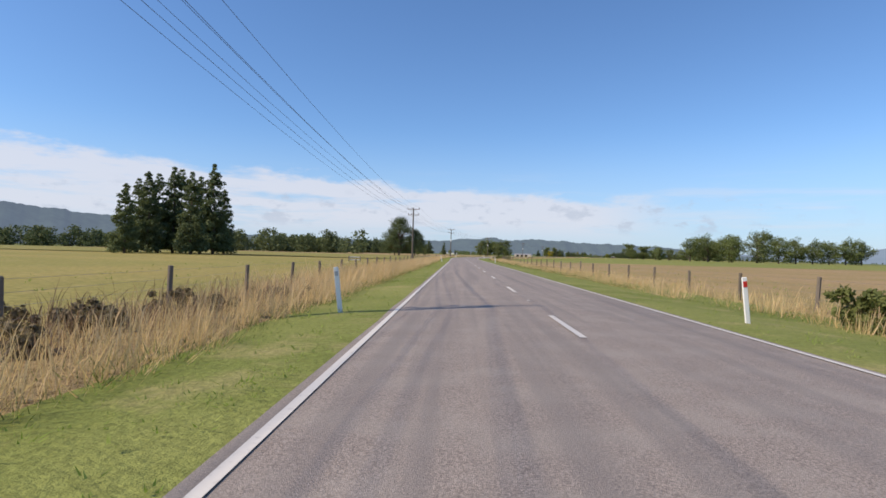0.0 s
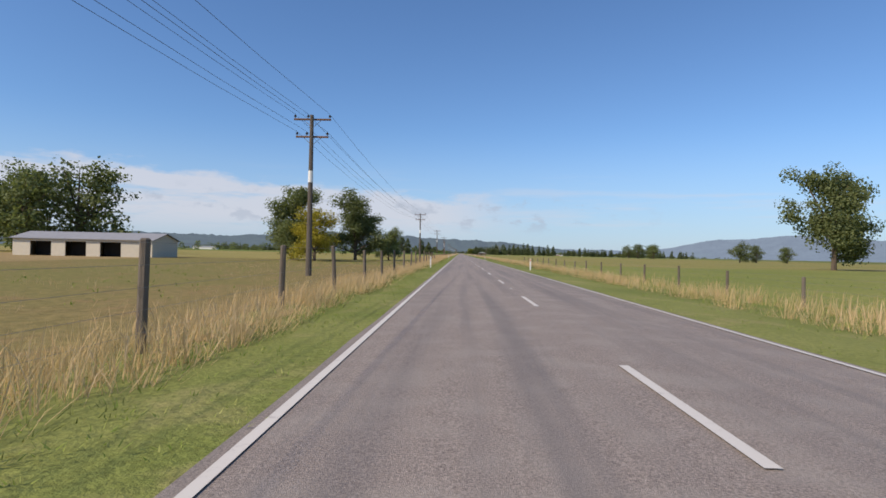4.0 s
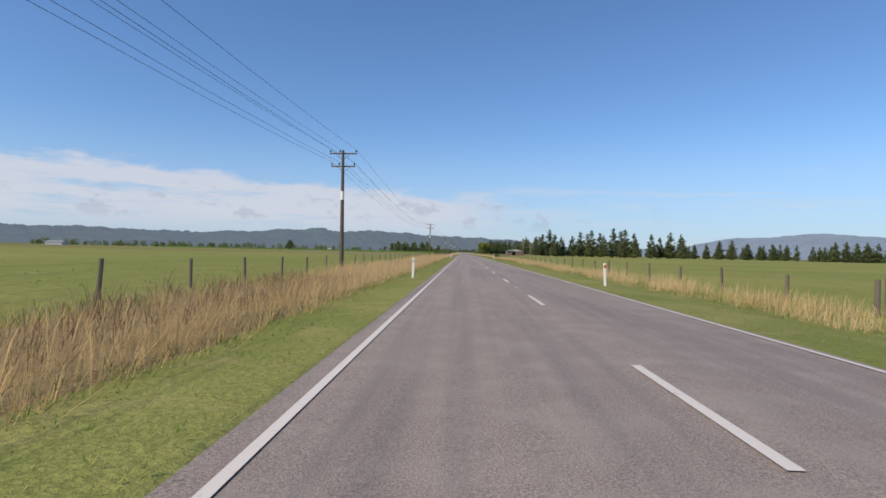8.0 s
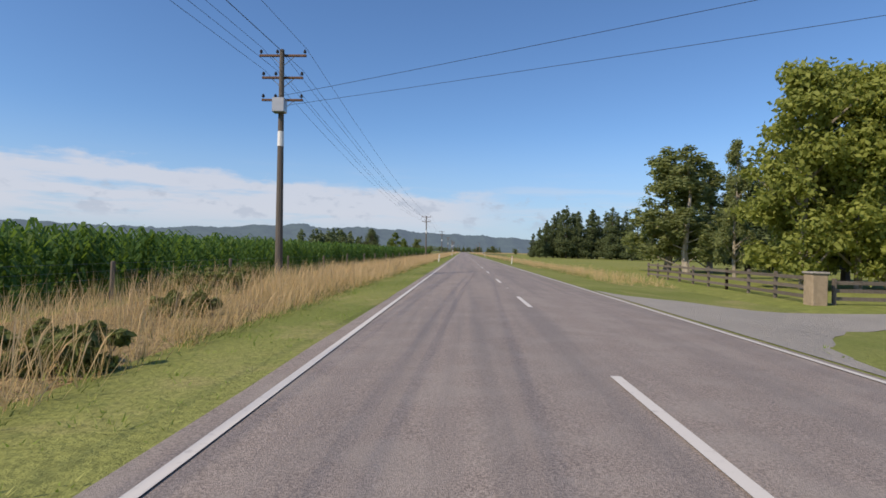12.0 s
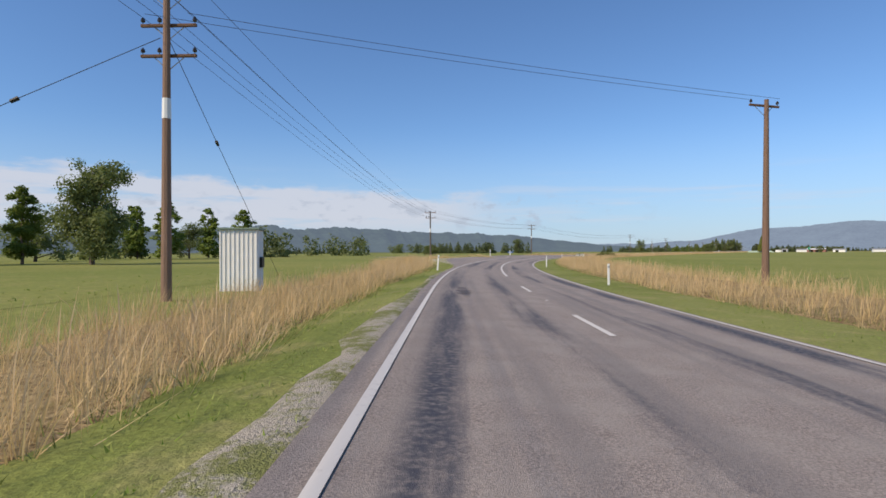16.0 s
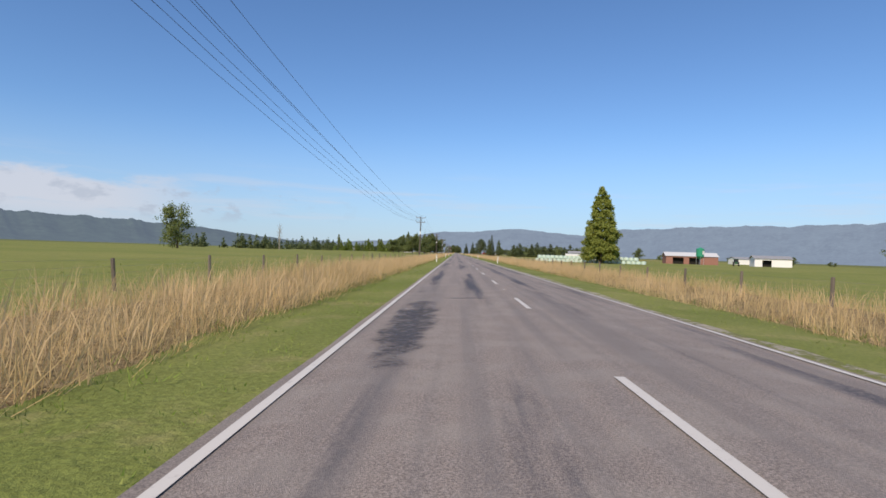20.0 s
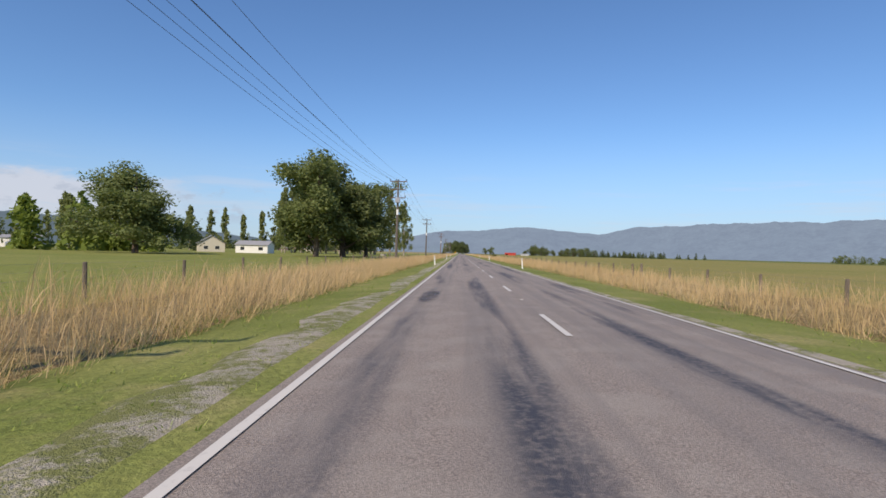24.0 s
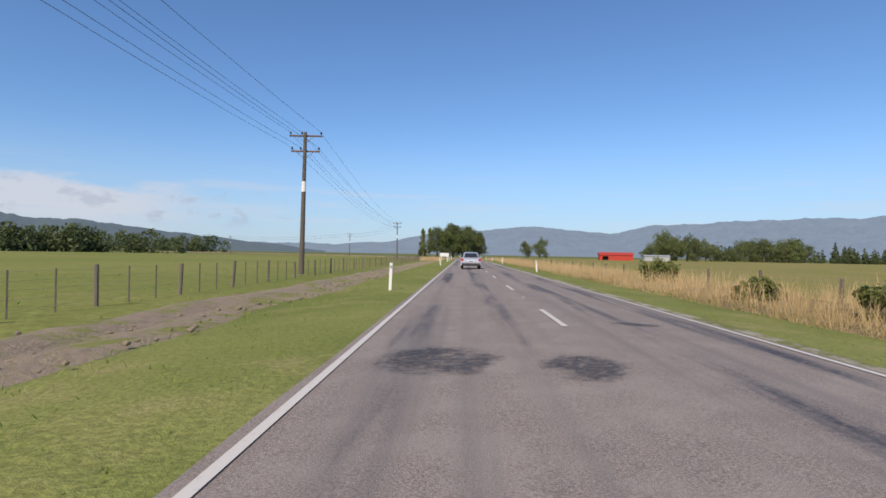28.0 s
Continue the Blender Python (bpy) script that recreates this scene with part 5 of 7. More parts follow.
tree("pine", -180, 2443, 16.7, 1.5)
tree("pine", -171, 2451, 13.9, 1.5)
tree("pine", -168, 2395, 11.8, 1.5)
tree("pine", -158, 2404, 16.1, 1.5)
tree("pine", -148, 2412, 17.5, 1.5)
tree("pine", -139, 2400, 12.5, 1.5)
# yard and house behind the conifers
for k in range(12):
    tree("pine", -192 + 3.4 * k, 2578 + (k * 5) % 13, (12.0 if k < 2 else 17.0) + (k * 3) % 5, 1.15)
tree("pine", -194, 2581, 9.9, 1.15)
tree("pine", -186, 2601, 16.3, 1.15)
tree("pine", -178, 2621, 22.4, 1.15)
tree("pine", -181, 2591, 20.9, 1.15)
tree("pine", -172, 2611, 20.8, 1.15)
tree("pine", -177, 2581, 19.3, 1.15)
tree("pine", -167, 2602, 22.0, 1.15)
tree("pine", -156, 2622, 23.0, 1.15)
tree("pine", -162, 2592, 18.4, 1.15)
tree("pine", -150, 2612, 22.8, 1.15)
tree("pine", -158, 2582, 16.0, 1.15)
tree("pine", -163, 2560, 14.6, 1.15)
tree("pine", -150, 2580, 19.0, 1.15)
tree("pine", -136, 2601, 22.2, 1.15)
tree("pine", -147, 2570, 19.8, 1.15)
tree("pine", -132, 2591, 25.8, 1.15)
tree("pine", -145, 2560, 22.4, 1.15)
tree("pine", -129, 2581, 27.5, 1.15)
tree("pine", -112, 2601, 29.4, 1.15)
tree("pine", -127, 2571, 23.2, 1.15)
tree("pine", -109, 2591, 29.3, 1.15)
tree("pine", -126, 2561, 19.7, 1.15)
tree("pine", -107, 2581, 24.1, 1.15)
tree("pine", -85, 2602, 25.2, 1.15)
tree("macro", -301, 2856, 19.8, 0.9)
tree("broad", -178, 2822, 5.2, 1.2)
tree("ash", -202, 2399, 13.1, 1.0)
tree("ash", -199, 2402, 13.6, 1.0)
tree("ash", -199, 2399, 12.9, 1.0)
tree("ash", -198, 2398, 12.8, 1.0)
tree("ash", -195, 2401, 13.3, 1.0)
tree("broad", -193, 2409, 11.2, 1.2)
tree("gum", -199, 2428, 13.5, 2.0)
tree("gum", -198, 2425, 13.1, 2.0)
tree("gum", -194, 2429, 12.2, 1.9)
tree("gum", -199, 2413, 11.0, 0.9)
tree("gum", -189, 2449, 14.4, 1.2)
tree("bare", -160, 2468, 16.0, 1.0)
tree("bare", -144, 2481, 23.0, 1.0)
tree("bare", -134, 2493, 20.6, 1.0)
tree("bare", -131, 2475, 23.8, 1.0)
tree("bare", -124, 2488, 21.8, 1.0)
tree("gum", -155, 2474, 12.6, 1.0)
tree("gum", -147, 2488, 14.9, 1.0)
tree("gum", -134, 2502, 13.6, 1.0)
tree("gum", -134, 2481, 11.3, 1.0)
tree("pine", -104, 2521, 17.1, 0.95)
tree("pine", -92, 2537, 20.2, 0.95)
tree("pine", -80, 2554, 23.3, 0.95)
tree("pine", -85, 2530, 19.4, 0.95)
tree("pine", -71, 2546, 21.8, 0.95)
tree("pine", -77, 2522, 18.6, 0.95)
tree("pine", -64, 2538, 16.5, 0.95)
tree("broad", -132, 2453, 8.2, 1.3)
tree("broad", -119, 2462, 7.7, 1.3)
tree("broad", -92, 2470, 7.5, 1.3)
tree("broad", -95, 2458, 6.4, 1.3)
tree("broad", -86, 2453, 7.3, 1.5)
tree("pine", -185, 2629, 7.6, 1.2)
tree("pine", -175, 2689, 10.9, 1.2)
tree("pine", -163, 2750, 9.6, 1.2)
tree("pine", -175, 2659, 9.6, 1.2)
tree("pine", -163, 2720, 9.8, 1.2)
tree("pine", -175, 2629, 6.7, 1.2)
wood("broad", [(-1126, 2693), (-816, 2723), (-582, 2811), (-327, 3019)], 11, 60, 25)
wood("broad", [(-1156, 2957), (-881, 3005), (-647, 2972)], 11, 40, 25)
tree("macro", -403, 2346, 10.5, 1.0)
wood("pine", [(-352, 2840), (-323, 2861)], 22, 14, 25)
wood("pine", [(-335, 2785), (-312, 2795)], 19, 16, 25)
wood("broad", [(-343, 3065), (-269, 3267)], 12, 18, 25)
# poplars and broad trees before the junction
tree("broad", -278, 3056, 16.8, 0.95)
tree("poplar", -303, 3047, 23.4, 1.5)
tree("poplar", -293, 3061, 13.0, 1.3)
tree("poplar", -332, 3039, 23.3, 1.5)
tree("poplar", -370, 3044, 24.4, 1.7)
tree("poplar", -359, 3049, 17.4, 1.3)
tree("poplar", -351, 3055, 17.3, 1.3)
tree("poplar", -329, 3055, 16.8, 1.3)
tree("broad", -375, 3004, 19.0, 1.1)
tree("broad", -404, 3073, 11.7, 1.3)
tree("broad", -333, 3085, 11.3, 1.3)
tree("broad", -310, 3086, 11.8, 1.2)
tree("poplar", -319, 3139, 16.0, 1.3)
tree("poplar", -299, 3119, 15.4, 1.4)
tree("poplar", -306, 3159, 16.9, 1.3)
tree("broad", -303, 3139, 11.2, 1.2)
tree("poplar", -309, 3199, 19.5, 1.4)
tree("poplar", -324, 3144, 16.5, 1.2)
wood("broad", [(-328, 3866), (-260, 3918)], 17, 16, 25)
# after the bend
tree("broad", -238, 3286, 5.6, 1.3)
tree("broad", -236, 3294, 6.2, 1.3)
tree("broad", -234, 3301, 6.7, 1.3)
wood("pine", [(-450, 3671), (-343, 3632)], 11, 24, 25)
tree("broad", -156, 3552, 15.9, 1.2)
wood("pine", [(-256, 3589), (-174, 3601)], 14, 30, 25)
wood("pine", [(49, 4041), (148, 4004)], 15, 16, 25)
wood("pine", [(-234, 3664), (-182, 3634), (-141, 3622)], 15, 34, 25)
tree("broad", 36, 3750, 18.4, 1.0)
tree("cone", 129, 3616, 20.8, 0.95)
wood("pine", [(125, 4092), (142, 4082)], 14, 8, 25)
wood("pine", [(193, 4145), (216, 4133)], 17, 10, 25)
wood("poplar", [(240, 4188), (333, 4205)], 16, 24, 25)
tree("broad", 208, 3932, 11.8, 1.2)
tree("broad", 224, 3957, 14.6, 1.2)
tree("broad", 242, 3982, 12.4, 1.2)
tree("broad", 228, 3938, 15.4, 1.2)
tree("broad", 246, 3962, 13.4, 1.2)
tree("broad", 230, 3919, 13.4, 1.2)
tree("bare", 116, 3937, 20.8, 1.2)
tree("pine", 269, 3848, 9.6, 2.0)
tree("pine", 287, 3865, 11.5, 2.0)
tree("pine", 306, 3882, 9.4, 2.0)
tree("pine", 288, 3851, 10.8, 2.0)
tree("pine", 307, 3868, 12.8, 2.0)
tree("pine", 288, 3837, 9.4, 2.0)
tree("pine", 308, 3853, 12.0, 2.0)
tree("pine", 329, 3870, 11.2, 2.0)
tree("pine", 310, 3839, 9.3, 2.0)
tree("pine", 330, 3855, 11.9, 2.0)
tree("pine", 310, 3825, 8.7, 2.0)
tree("pine", 267, 3865, 13.6, 1.0)
tree("pine", 266, 3877, 14.1, 1.0)
tree("broad", 159, 3561, 7.7, 1.3)
tree("broad", 355, 3693, 5.3, 1.2)
tree("broad", 382, 3687, 3.2, 1.2)
tree("broad", 394, 3690, 2.7, 1.2)
tree("broad", 286, 3745, 8.2, 1.1)
wood("pine", [(173, 4283), (373, 4289)], 16, 36, 25)
# spruces, oaks and the tall grove
tree("spruce", 331, 4020, 13.0, 1.3)
tree("spruce", 320, 3989, 14.1, 1.1)
tree("spruce", 275, 3887, 18.2, 1.0)
wood("broad", [(292, 3874), (348, 3849)], 10, 26, 14)
wood("pine", [(292, 3884), (352, 3856)], 11, 22, 10)
tree("macro", 273, 3900, 13.5, 1.0)
tree("broad", 359, 4156, 22.7, 1.35)
tree("broad", 367, 4161, 24.5, 1.35)
tree("broad", 374, 4164, 19.7, 1.2)
tree("broad", 323, 4163, 18.3, 1.45)
tree("gum", 289, 4313, 15.4, 0.9)
tree("gum", 293, 4333, 18.3, 0.9)
tree("gum", 298, 4353, 24.8, 0.9)
tree("gum", 342, 4295, 19.9, 0.9)
tree("gum", 352, 4312, 19.1, 0.9)
tree("gum", 354, 4277, 18.1, 0.9)
tree("gum", 364, 4295, 16.7, 0.9)
tree("gum", 375, 4311, 19.8, 0.9)
wood("broad", [(298, 4387), (368, 4372)], 10, 14, 25)
tree("gum", 415, 4232, 21.9, 1.0)
tree("gum", 414, 4244, 27.0, 1.0)
tree("gum", 412, 4256, 29.6, 1.0)
tree("gum", 407, 4242, 28.0, 1.0)
tree("gum", 405, 4254, 26.0, 1.0)
tree("gum", 402, 4239, 21.5, 1.0)
tree("gum", 400, 4256, 28.0, 1.0)
tree("gum", 396, 4274, 30.5, 1.0)
tree("gum", 395, 4251, 25.2, 1.0)
tree("gum", 392, 4268, 27.4, 1.0)
tree("gum", 393, 4244, 23.9, 1.0)
tree("gum", 389, 4262, 27.1, 1.0)
tree("gum", 384, 4281, 31.9, 1.0)
tree("gum", 386, 4256, 24.5, 1.0)
tree("gum", 381, 4274, 28.0, 1.0)
tree("gum", 383, 4249, 22.4, 1.0)
tree("gum", 377, 4269, 27.0, 1.0)
tree("gum", 410, 4255, 23.5, 1.0)
tree("gum", 400, 4272, 26.7, 1.0)
tree("gum", 389, 4290, 28.4, 1.0)
tree("gum", 386, 4274, 25.4, 1.0)
tree("gum", 380, 4289, 27.4, 1.0)
tree("gum", 272, 4219, 11.3, 0.95)
tree("gum", 275, 4241, 11.5, 0.95)
tree("gum", 280, 4261, 11.6, 0.95)
tree("gum", 296, 4218, 15.1, 0.95)
tree("gum", 303, 4237, 17.9, 0.95)
tree("gum", 308, 4200, 14.3, 0.95)
tree("gum", 315, 4219, 17.6, 0.95)
tree("gum", 322, 4238, 15.7, 0.95)
# last paddocks
tree("broad", 416, 4401, 21.0, 1.4)
tree("pine", 431, 4559, 19.8, 1.1)
tree("broad", 439, 4577, 15.5, 1.2)
tree("broad", 466, 4597, 16.1, 1.1)
tree("broad", 478, 4561, 9.8, 1.3)
tree("broad", 483, 4576, 12.0, 1.3)
tree("broad", 490, 4591, 11.7, 1.3)
tree("broad", 494, 4561, 12.9, 1.3)
tree("broad", 502, 4575, 12.3, 1.3)
tree("broad", 503, 4547, 10.0, 1.3)
tree("pine", 481, 4595, 16.8, 0.9)
tree("pine", 485, 4604, 16.4, 0.9)
tree("pine", 496, 4609, 17.2, 0.9)
tree("pine", 503, 4588, 16.1, 0.9)
wood("broad", [(518, 4649), (587, 4714)], 13, 30, 25)
wood("macro", [(387, 4886), (491, 4841), (534, 4807)], 15, 44, 25)
wood("macro", [(534, 4807), (631, 4834)], 12, 44, 25)
wood("macro", [(415, 5139), (528, 5078), (682, 5109)], 16, 90, 25)
tree("macro", 797, 4883, 19.9, 1.1)
tree("macro", 816, 4895, 22.6, 1.1)
tree("macro", 836, 4908, 23.0, 1.1)
tree("broad", 802, 4880, 18.4, 1.2)
tree("broad", 817, 4884, 19.9, 1.2)
tree("broad", 830, 4888, 16.5, 1.2)
tree("broad", 823, 4909, 25.0, 0.9)
tree("gum", 793, 4897, 19.4, 0.9)
tree("gum", 806, 4912, 21.2, 0.8)
tree("macro", 835, 4891, 18.3, 0.7)
tree("cypress", 797, 4906, 12.6, 1.5)
tree("broad", 860, 4869, 12.2, 1.0)
tree("broad", 873, 4870, 15.0, 1.0)
tree("broad", 879, 4775, 8.9, 1.15)
tree("broad", 897, 4784, 16.2, 1.15)
tree("broad", 914, 4793, 19.5, 1.15)
tree("broad", 899, 4774, 15.0, 1.15)
tree("broad", 918, 4782, 16.8, 1.15)
tree("broad", 902, 4763, 13.9, 1.15)
tree("broad", 921, 4771, 13.9, 1.15)
tree("broad", 940, 4779, 11.1, 1.15)
tree("broad", 882, 4781, 8.4, 1.3)
tree("broad", 954, 4775, 12.1, 1.15)
tree("broad", 975, 4782, 14.9, 1.15)
tree("broad", 996, 4789, 16.4, 1.15)
tree("broad", 978, 4771, 16.3, 1.15)
tree("broad", 1000, 4777, 14.8, 1.15)
tree("broad", 982, 4760, 15.5, 1.15)
tree("broad", 1004, 4766, 17.0, 1.15)
tree("broad", 1027, 4772, 13.1, 1.15)
tree("pine", 1030, 4755, 15.3, 1.0)
tree("pine", 1044, 4756, 13.4, 1.0)
tree("pine", 1061, 4756, 9.8, 1.0)
tree("pine", 1058, 4744, 9.8, 1.0)
tree("pine", 1074, 4745, 7.8, 1.0)
wood("pine", [(968, 4820), (1122, 4793), (1253, 4722)], 15, 60, 25)
wood("broad", [(1081, 4417), (1309, 4362)], 12, 20, 25)
wood("broad", [(-1011, 1695), (-637, 1806), (-452, 1911)], 12, 40, 25)
wood("broad", [(-1240, 2636), (-602, 2706), (-338, 2764)], 12, 44, 25)
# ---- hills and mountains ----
def ridge_material(name, base, haze_glow, amount):
    """A far backdrop of forested slopes; a faint emission paints the airlight of miles over them."""
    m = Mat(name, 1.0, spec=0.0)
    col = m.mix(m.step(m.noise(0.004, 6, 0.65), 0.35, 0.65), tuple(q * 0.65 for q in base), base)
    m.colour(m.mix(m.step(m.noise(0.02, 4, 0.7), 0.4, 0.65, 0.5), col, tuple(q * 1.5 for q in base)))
    m.b.inputs["Emission Color"].default_value = (*haze_glow, 1)
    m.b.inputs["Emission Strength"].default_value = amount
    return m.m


def ridge(name, eye, stops, depth, material, label, rough=0.16, seed=0.0):
    """A range of hills round the point eye: stops are (azimuth, distance, height in degrees)."""
    az0, az1 = stops[0][0], stops[-1][0]
    n = int((az1 - az0) * 5)
    verts, faces = [], []
    rows_up = 7
    for i in range(n + 1):
        az = az0 + (az1 - az0) * i / n
        for (a, da, ha), (b, db, hb) in zip(stops, stops[1:]):
            if a <= az <= b:
                f = smooth((az - a) / (b - a))
                d, deg = da + (db - da) * f, ha + (hb - ha) * f
                break
        h = d * math.tan(radians(deg))
        h *= 1 + rough * (noise.noise((az * 0.22 + seed, 1, 0)) + 0.5 * noise.noise((az * 0.7 + seed, 2, 0)) + 0.32 * noise.noise((az * 2.4 + seed, 3, 0)))
        for j in range(rows_up):
            g = j / (rows_up - 1)
            dd = d - depth * (1 - g)
            spur = 1 + 0.35 * noise.noise((az * 0.5 + seed, g * 2.5, 7)) * (1 - g) * 2
            z = -2 + (h + 2) * (g ** 1.25) * (spur if 0 < j < rows_up - 1 else 1)
            verts.append((eye[0] + dd * math.sin(radians(az)), eye[1] + dd * math.cos(radians(az)), min(z, h)))
    for i in range(n):
        for j in range(rows_up - 1):
            a = i * rows_up + j
            faces.append((a, a + rows_up, a + rows_up + 1, a + 1))
    me = bpy.data.meshes.new(name)
    me.from_pydata(verts, [], faces)
    me.polygons.foreach_set("use_smooth", [True] * len(me.polygons))
    me.materials.append(material)
    return tagged(new(name, me), label, "hills", kind="structure")


# last two arguments: colour and strength of the haze painted as glow
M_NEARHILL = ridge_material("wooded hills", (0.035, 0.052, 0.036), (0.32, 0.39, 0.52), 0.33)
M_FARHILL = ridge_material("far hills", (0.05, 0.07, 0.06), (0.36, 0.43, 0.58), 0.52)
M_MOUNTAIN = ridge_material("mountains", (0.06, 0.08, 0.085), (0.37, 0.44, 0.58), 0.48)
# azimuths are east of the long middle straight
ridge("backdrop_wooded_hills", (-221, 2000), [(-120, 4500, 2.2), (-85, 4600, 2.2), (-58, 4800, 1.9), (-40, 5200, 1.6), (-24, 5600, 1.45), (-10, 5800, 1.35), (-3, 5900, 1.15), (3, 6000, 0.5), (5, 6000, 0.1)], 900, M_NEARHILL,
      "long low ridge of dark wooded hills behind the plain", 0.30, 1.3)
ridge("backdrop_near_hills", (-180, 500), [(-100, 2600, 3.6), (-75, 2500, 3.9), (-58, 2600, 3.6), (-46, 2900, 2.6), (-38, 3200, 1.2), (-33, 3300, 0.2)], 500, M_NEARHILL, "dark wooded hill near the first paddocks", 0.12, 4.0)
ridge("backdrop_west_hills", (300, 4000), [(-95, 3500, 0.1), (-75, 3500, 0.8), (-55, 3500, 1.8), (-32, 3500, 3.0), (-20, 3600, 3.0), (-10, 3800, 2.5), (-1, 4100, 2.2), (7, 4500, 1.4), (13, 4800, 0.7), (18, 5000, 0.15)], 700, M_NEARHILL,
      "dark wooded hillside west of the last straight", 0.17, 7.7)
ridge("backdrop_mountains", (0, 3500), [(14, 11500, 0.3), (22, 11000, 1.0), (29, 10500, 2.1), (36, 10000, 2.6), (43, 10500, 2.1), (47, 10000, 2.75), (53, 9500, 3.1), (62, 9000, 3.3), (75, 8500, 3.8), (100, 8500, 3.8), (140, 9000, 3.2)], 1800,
      M_MOUNTAIN, "mountain range along the horizon with blue haze painted on", 0.08, 2.2)
ridge("backdrop_far_hills", (0, 3500), [(-30, 9000, 0.9), (0, 9500, 1.0), (12, 9500, 0.8), (24, 9500, 0.7), (60, 9000, 0.8), (120, 9000, 0.8)], 900, M_FARHILL, "low far line of hills with haze painted on", 0.25, 11.0)
# ---- side roads, entrances, ditch, pond, repairs ----
def apron(name, mid, narrow, flare, side, reach, mat, label, cat="driveway", edges=None, start=3.40):
    """A side road or entrance: half as wide as narrow beyond the verge, flaring out to meet the seal."""
    verts, faces = [], []
    n, m = 30, 10
    for i in range(n + 1):
        d = start + (reach - start) * (i / n) ** 2.2
        w = narrow / 2 + flare * max(1 - (d - 3.4) / 5.0, 0) ** 1.7
        for j in range(m + 1):
            lo, hi = (along(edges[0], d), along(edges[1], d)) if edges else (mid - w, mid + w)
            s = lo + (hi - lo) * j / m + (0.25 * noise.noise((d * 0.7, j * 3.0, mid)) if j in (0, m) else 0)
            x = side * d
            lift = 0.006 + 0.06 * smooth((d - start) / 2.0) - (0.06 if j in (0, m) else 0.0) * smooth((d - start) / 1.0)
            verts.append(at(s, x, ground_z(s, x) + lift))
    for i in range(n):
        for j in range(m):
            q = i * (m + 1) + j
            f4 = (q, q + 1, q + m + 2, q + m + 1)
            faces.append(f4 if side > 0 else f4[::-1])
    me = bpy.data.meshes.new(name)
    me.from_pydata(verts, [], faces)
    me.polygons.foreach_set("use_smooth", [True] * len(me.polygons))
    me.materials.append(mat)
    return tagged(new(name, me), label, cat, kind="structure")


M_ENTRY = plain("worn gravelly seal", (0.34, 0.30, 0.265), 0.9, 0.35, 9.0, bump=0.6)
M_SIDE = plain("side road seal", (0.23, 0.205, 0.185), 0.85, 0.25, 14.0, bump=0.5)
apron("side_road", 1384, 30, 22, -1, 118, M_SIDE, "sealed side road joining at a wide flared mouth", "road", (M_CORNER, ((3.6, 1402.0), (5.5, 1396.0), (9.0, 1395.0), (19.0, 1407.0), (120.0, 1594.0))))
apron("entrance", 380, 11, 6, -1, 30, M_YARD, "pale gravel farm entrance")
apron("driveway", 1813, 7, 8, 1, 45, M_YARD, "pale gravel driveway between grass verges", edges=(((3.2, 1803.0), (4.2, 1805.7), (5.3, 1807.9), (7.2, 1810.2), (9.3, 1811.5), (12.0, 1812.0), (45.0, 1811.0)), ((3.2, 1819.0), (4.6, 1816.0), (6.8, 1814.6), (9.3, 1814.6), (12.0, 1815.2), (45.0, 1815.0))))
apron("driveway", 2269, 5, 7, 1, 16, M_YARD, "pale gravel farm driveway")
apron("entrance", 3753.5, 15, 4, -1, 26, M_ENTRY, "grey gravel farm entrance")
apron("side_road", 2540, 20, 18, -1, 70, M_SIDE, "sealed side road leaving at the junction", "road", (FORK_LOW, FORK_HIGH), 6.6)
sheet("gravel_margin", steps(2444, 2516, 1.5), lambda s: [(-3.5 - slip(s) - q * (3.4 + 0.7 * noise.noise((s * 0.3, 2.0, q))) * smooth((s - 2444) / 25) * smooth((2517 - s) / 5), ground_z(s, -3.5 - slip(s) - q * 3.4) + (0.035 if 0 < q < 1 else -0.04 if q else 0.0)) for q in (1.0, 0.8, 0.55, 0.3, 0.1, 0)],
      M_GRAVEL, "gravel and thin grass margin beside the seal before the junction", category="shoulder")


def gravel_w(s, side):
    """How wide the gravel lies: a thin trace at first, a full strip on the last kilometre."""
    return (0.30 + 0.65 * smooth((s - 3300) / 200) * (1 - 0.7 * smooth((s - 3960) / 70)) + (0.6 * smooth((2440 - s) / 60))) if side < 0 else 0.5


def moss(s, side):
    """The gravel of the shoulder lies past a strip of moss and short grass here."""
    return smooth((s - 2640) / 60) * (1 - 0.85 * smooth((s - 3780) / 60)) * (1 + 0.6 * noise.noise((s * 0.2, 5.0, 1.0)) + 0.3 * noise.noise((s * 0.7, 5.0, 1.0))) if side < 0 else 0.0


for side, nm in ((-1, "gravel_shoulder_left"), (1, "gravel_shoulder_right")):
    for a, b in (((1960, 2446), (3270, 3742), (3765, 4070)) if side < 0 else ((2640, 4330),)):
        sheet(nm, steps(a, b, 1.2), lambda s, side=side, a=a, b=b: [(side * (seal(s, side) - 0.03 + 0.38 * moss(s, side) + q * gravel_w(s, side) * (0.85 + 0.6 * noise.noise((s * 0.12, side, 8.0)) + 0.35 * noise.noise((s * 0.6, side, 3.0))) * smooth((s - a) / 14) * smooth((b - s) / 14)), ground_z(s, side * (3.5 + q * gravel_w(s, side))) + (0.012 if 0 < q < 1 else -0.012)) for q in ((0, 0.3, 0.7, 1.0) if side > 0 else (1.0, 0.7, 0.3, 0))],
              M_GRAVEL, "ragged gravel and grass shoulder beside the seal", category="shoulder")
M_BANK = Mat("raw ditch bank", 0.95, spec=0.1)
_b = M_BANK.mix(M_BANK.noise(6, 5, 0.8), (0.22, 0.165, 0.115), (0.50, 0.41, 0.30))
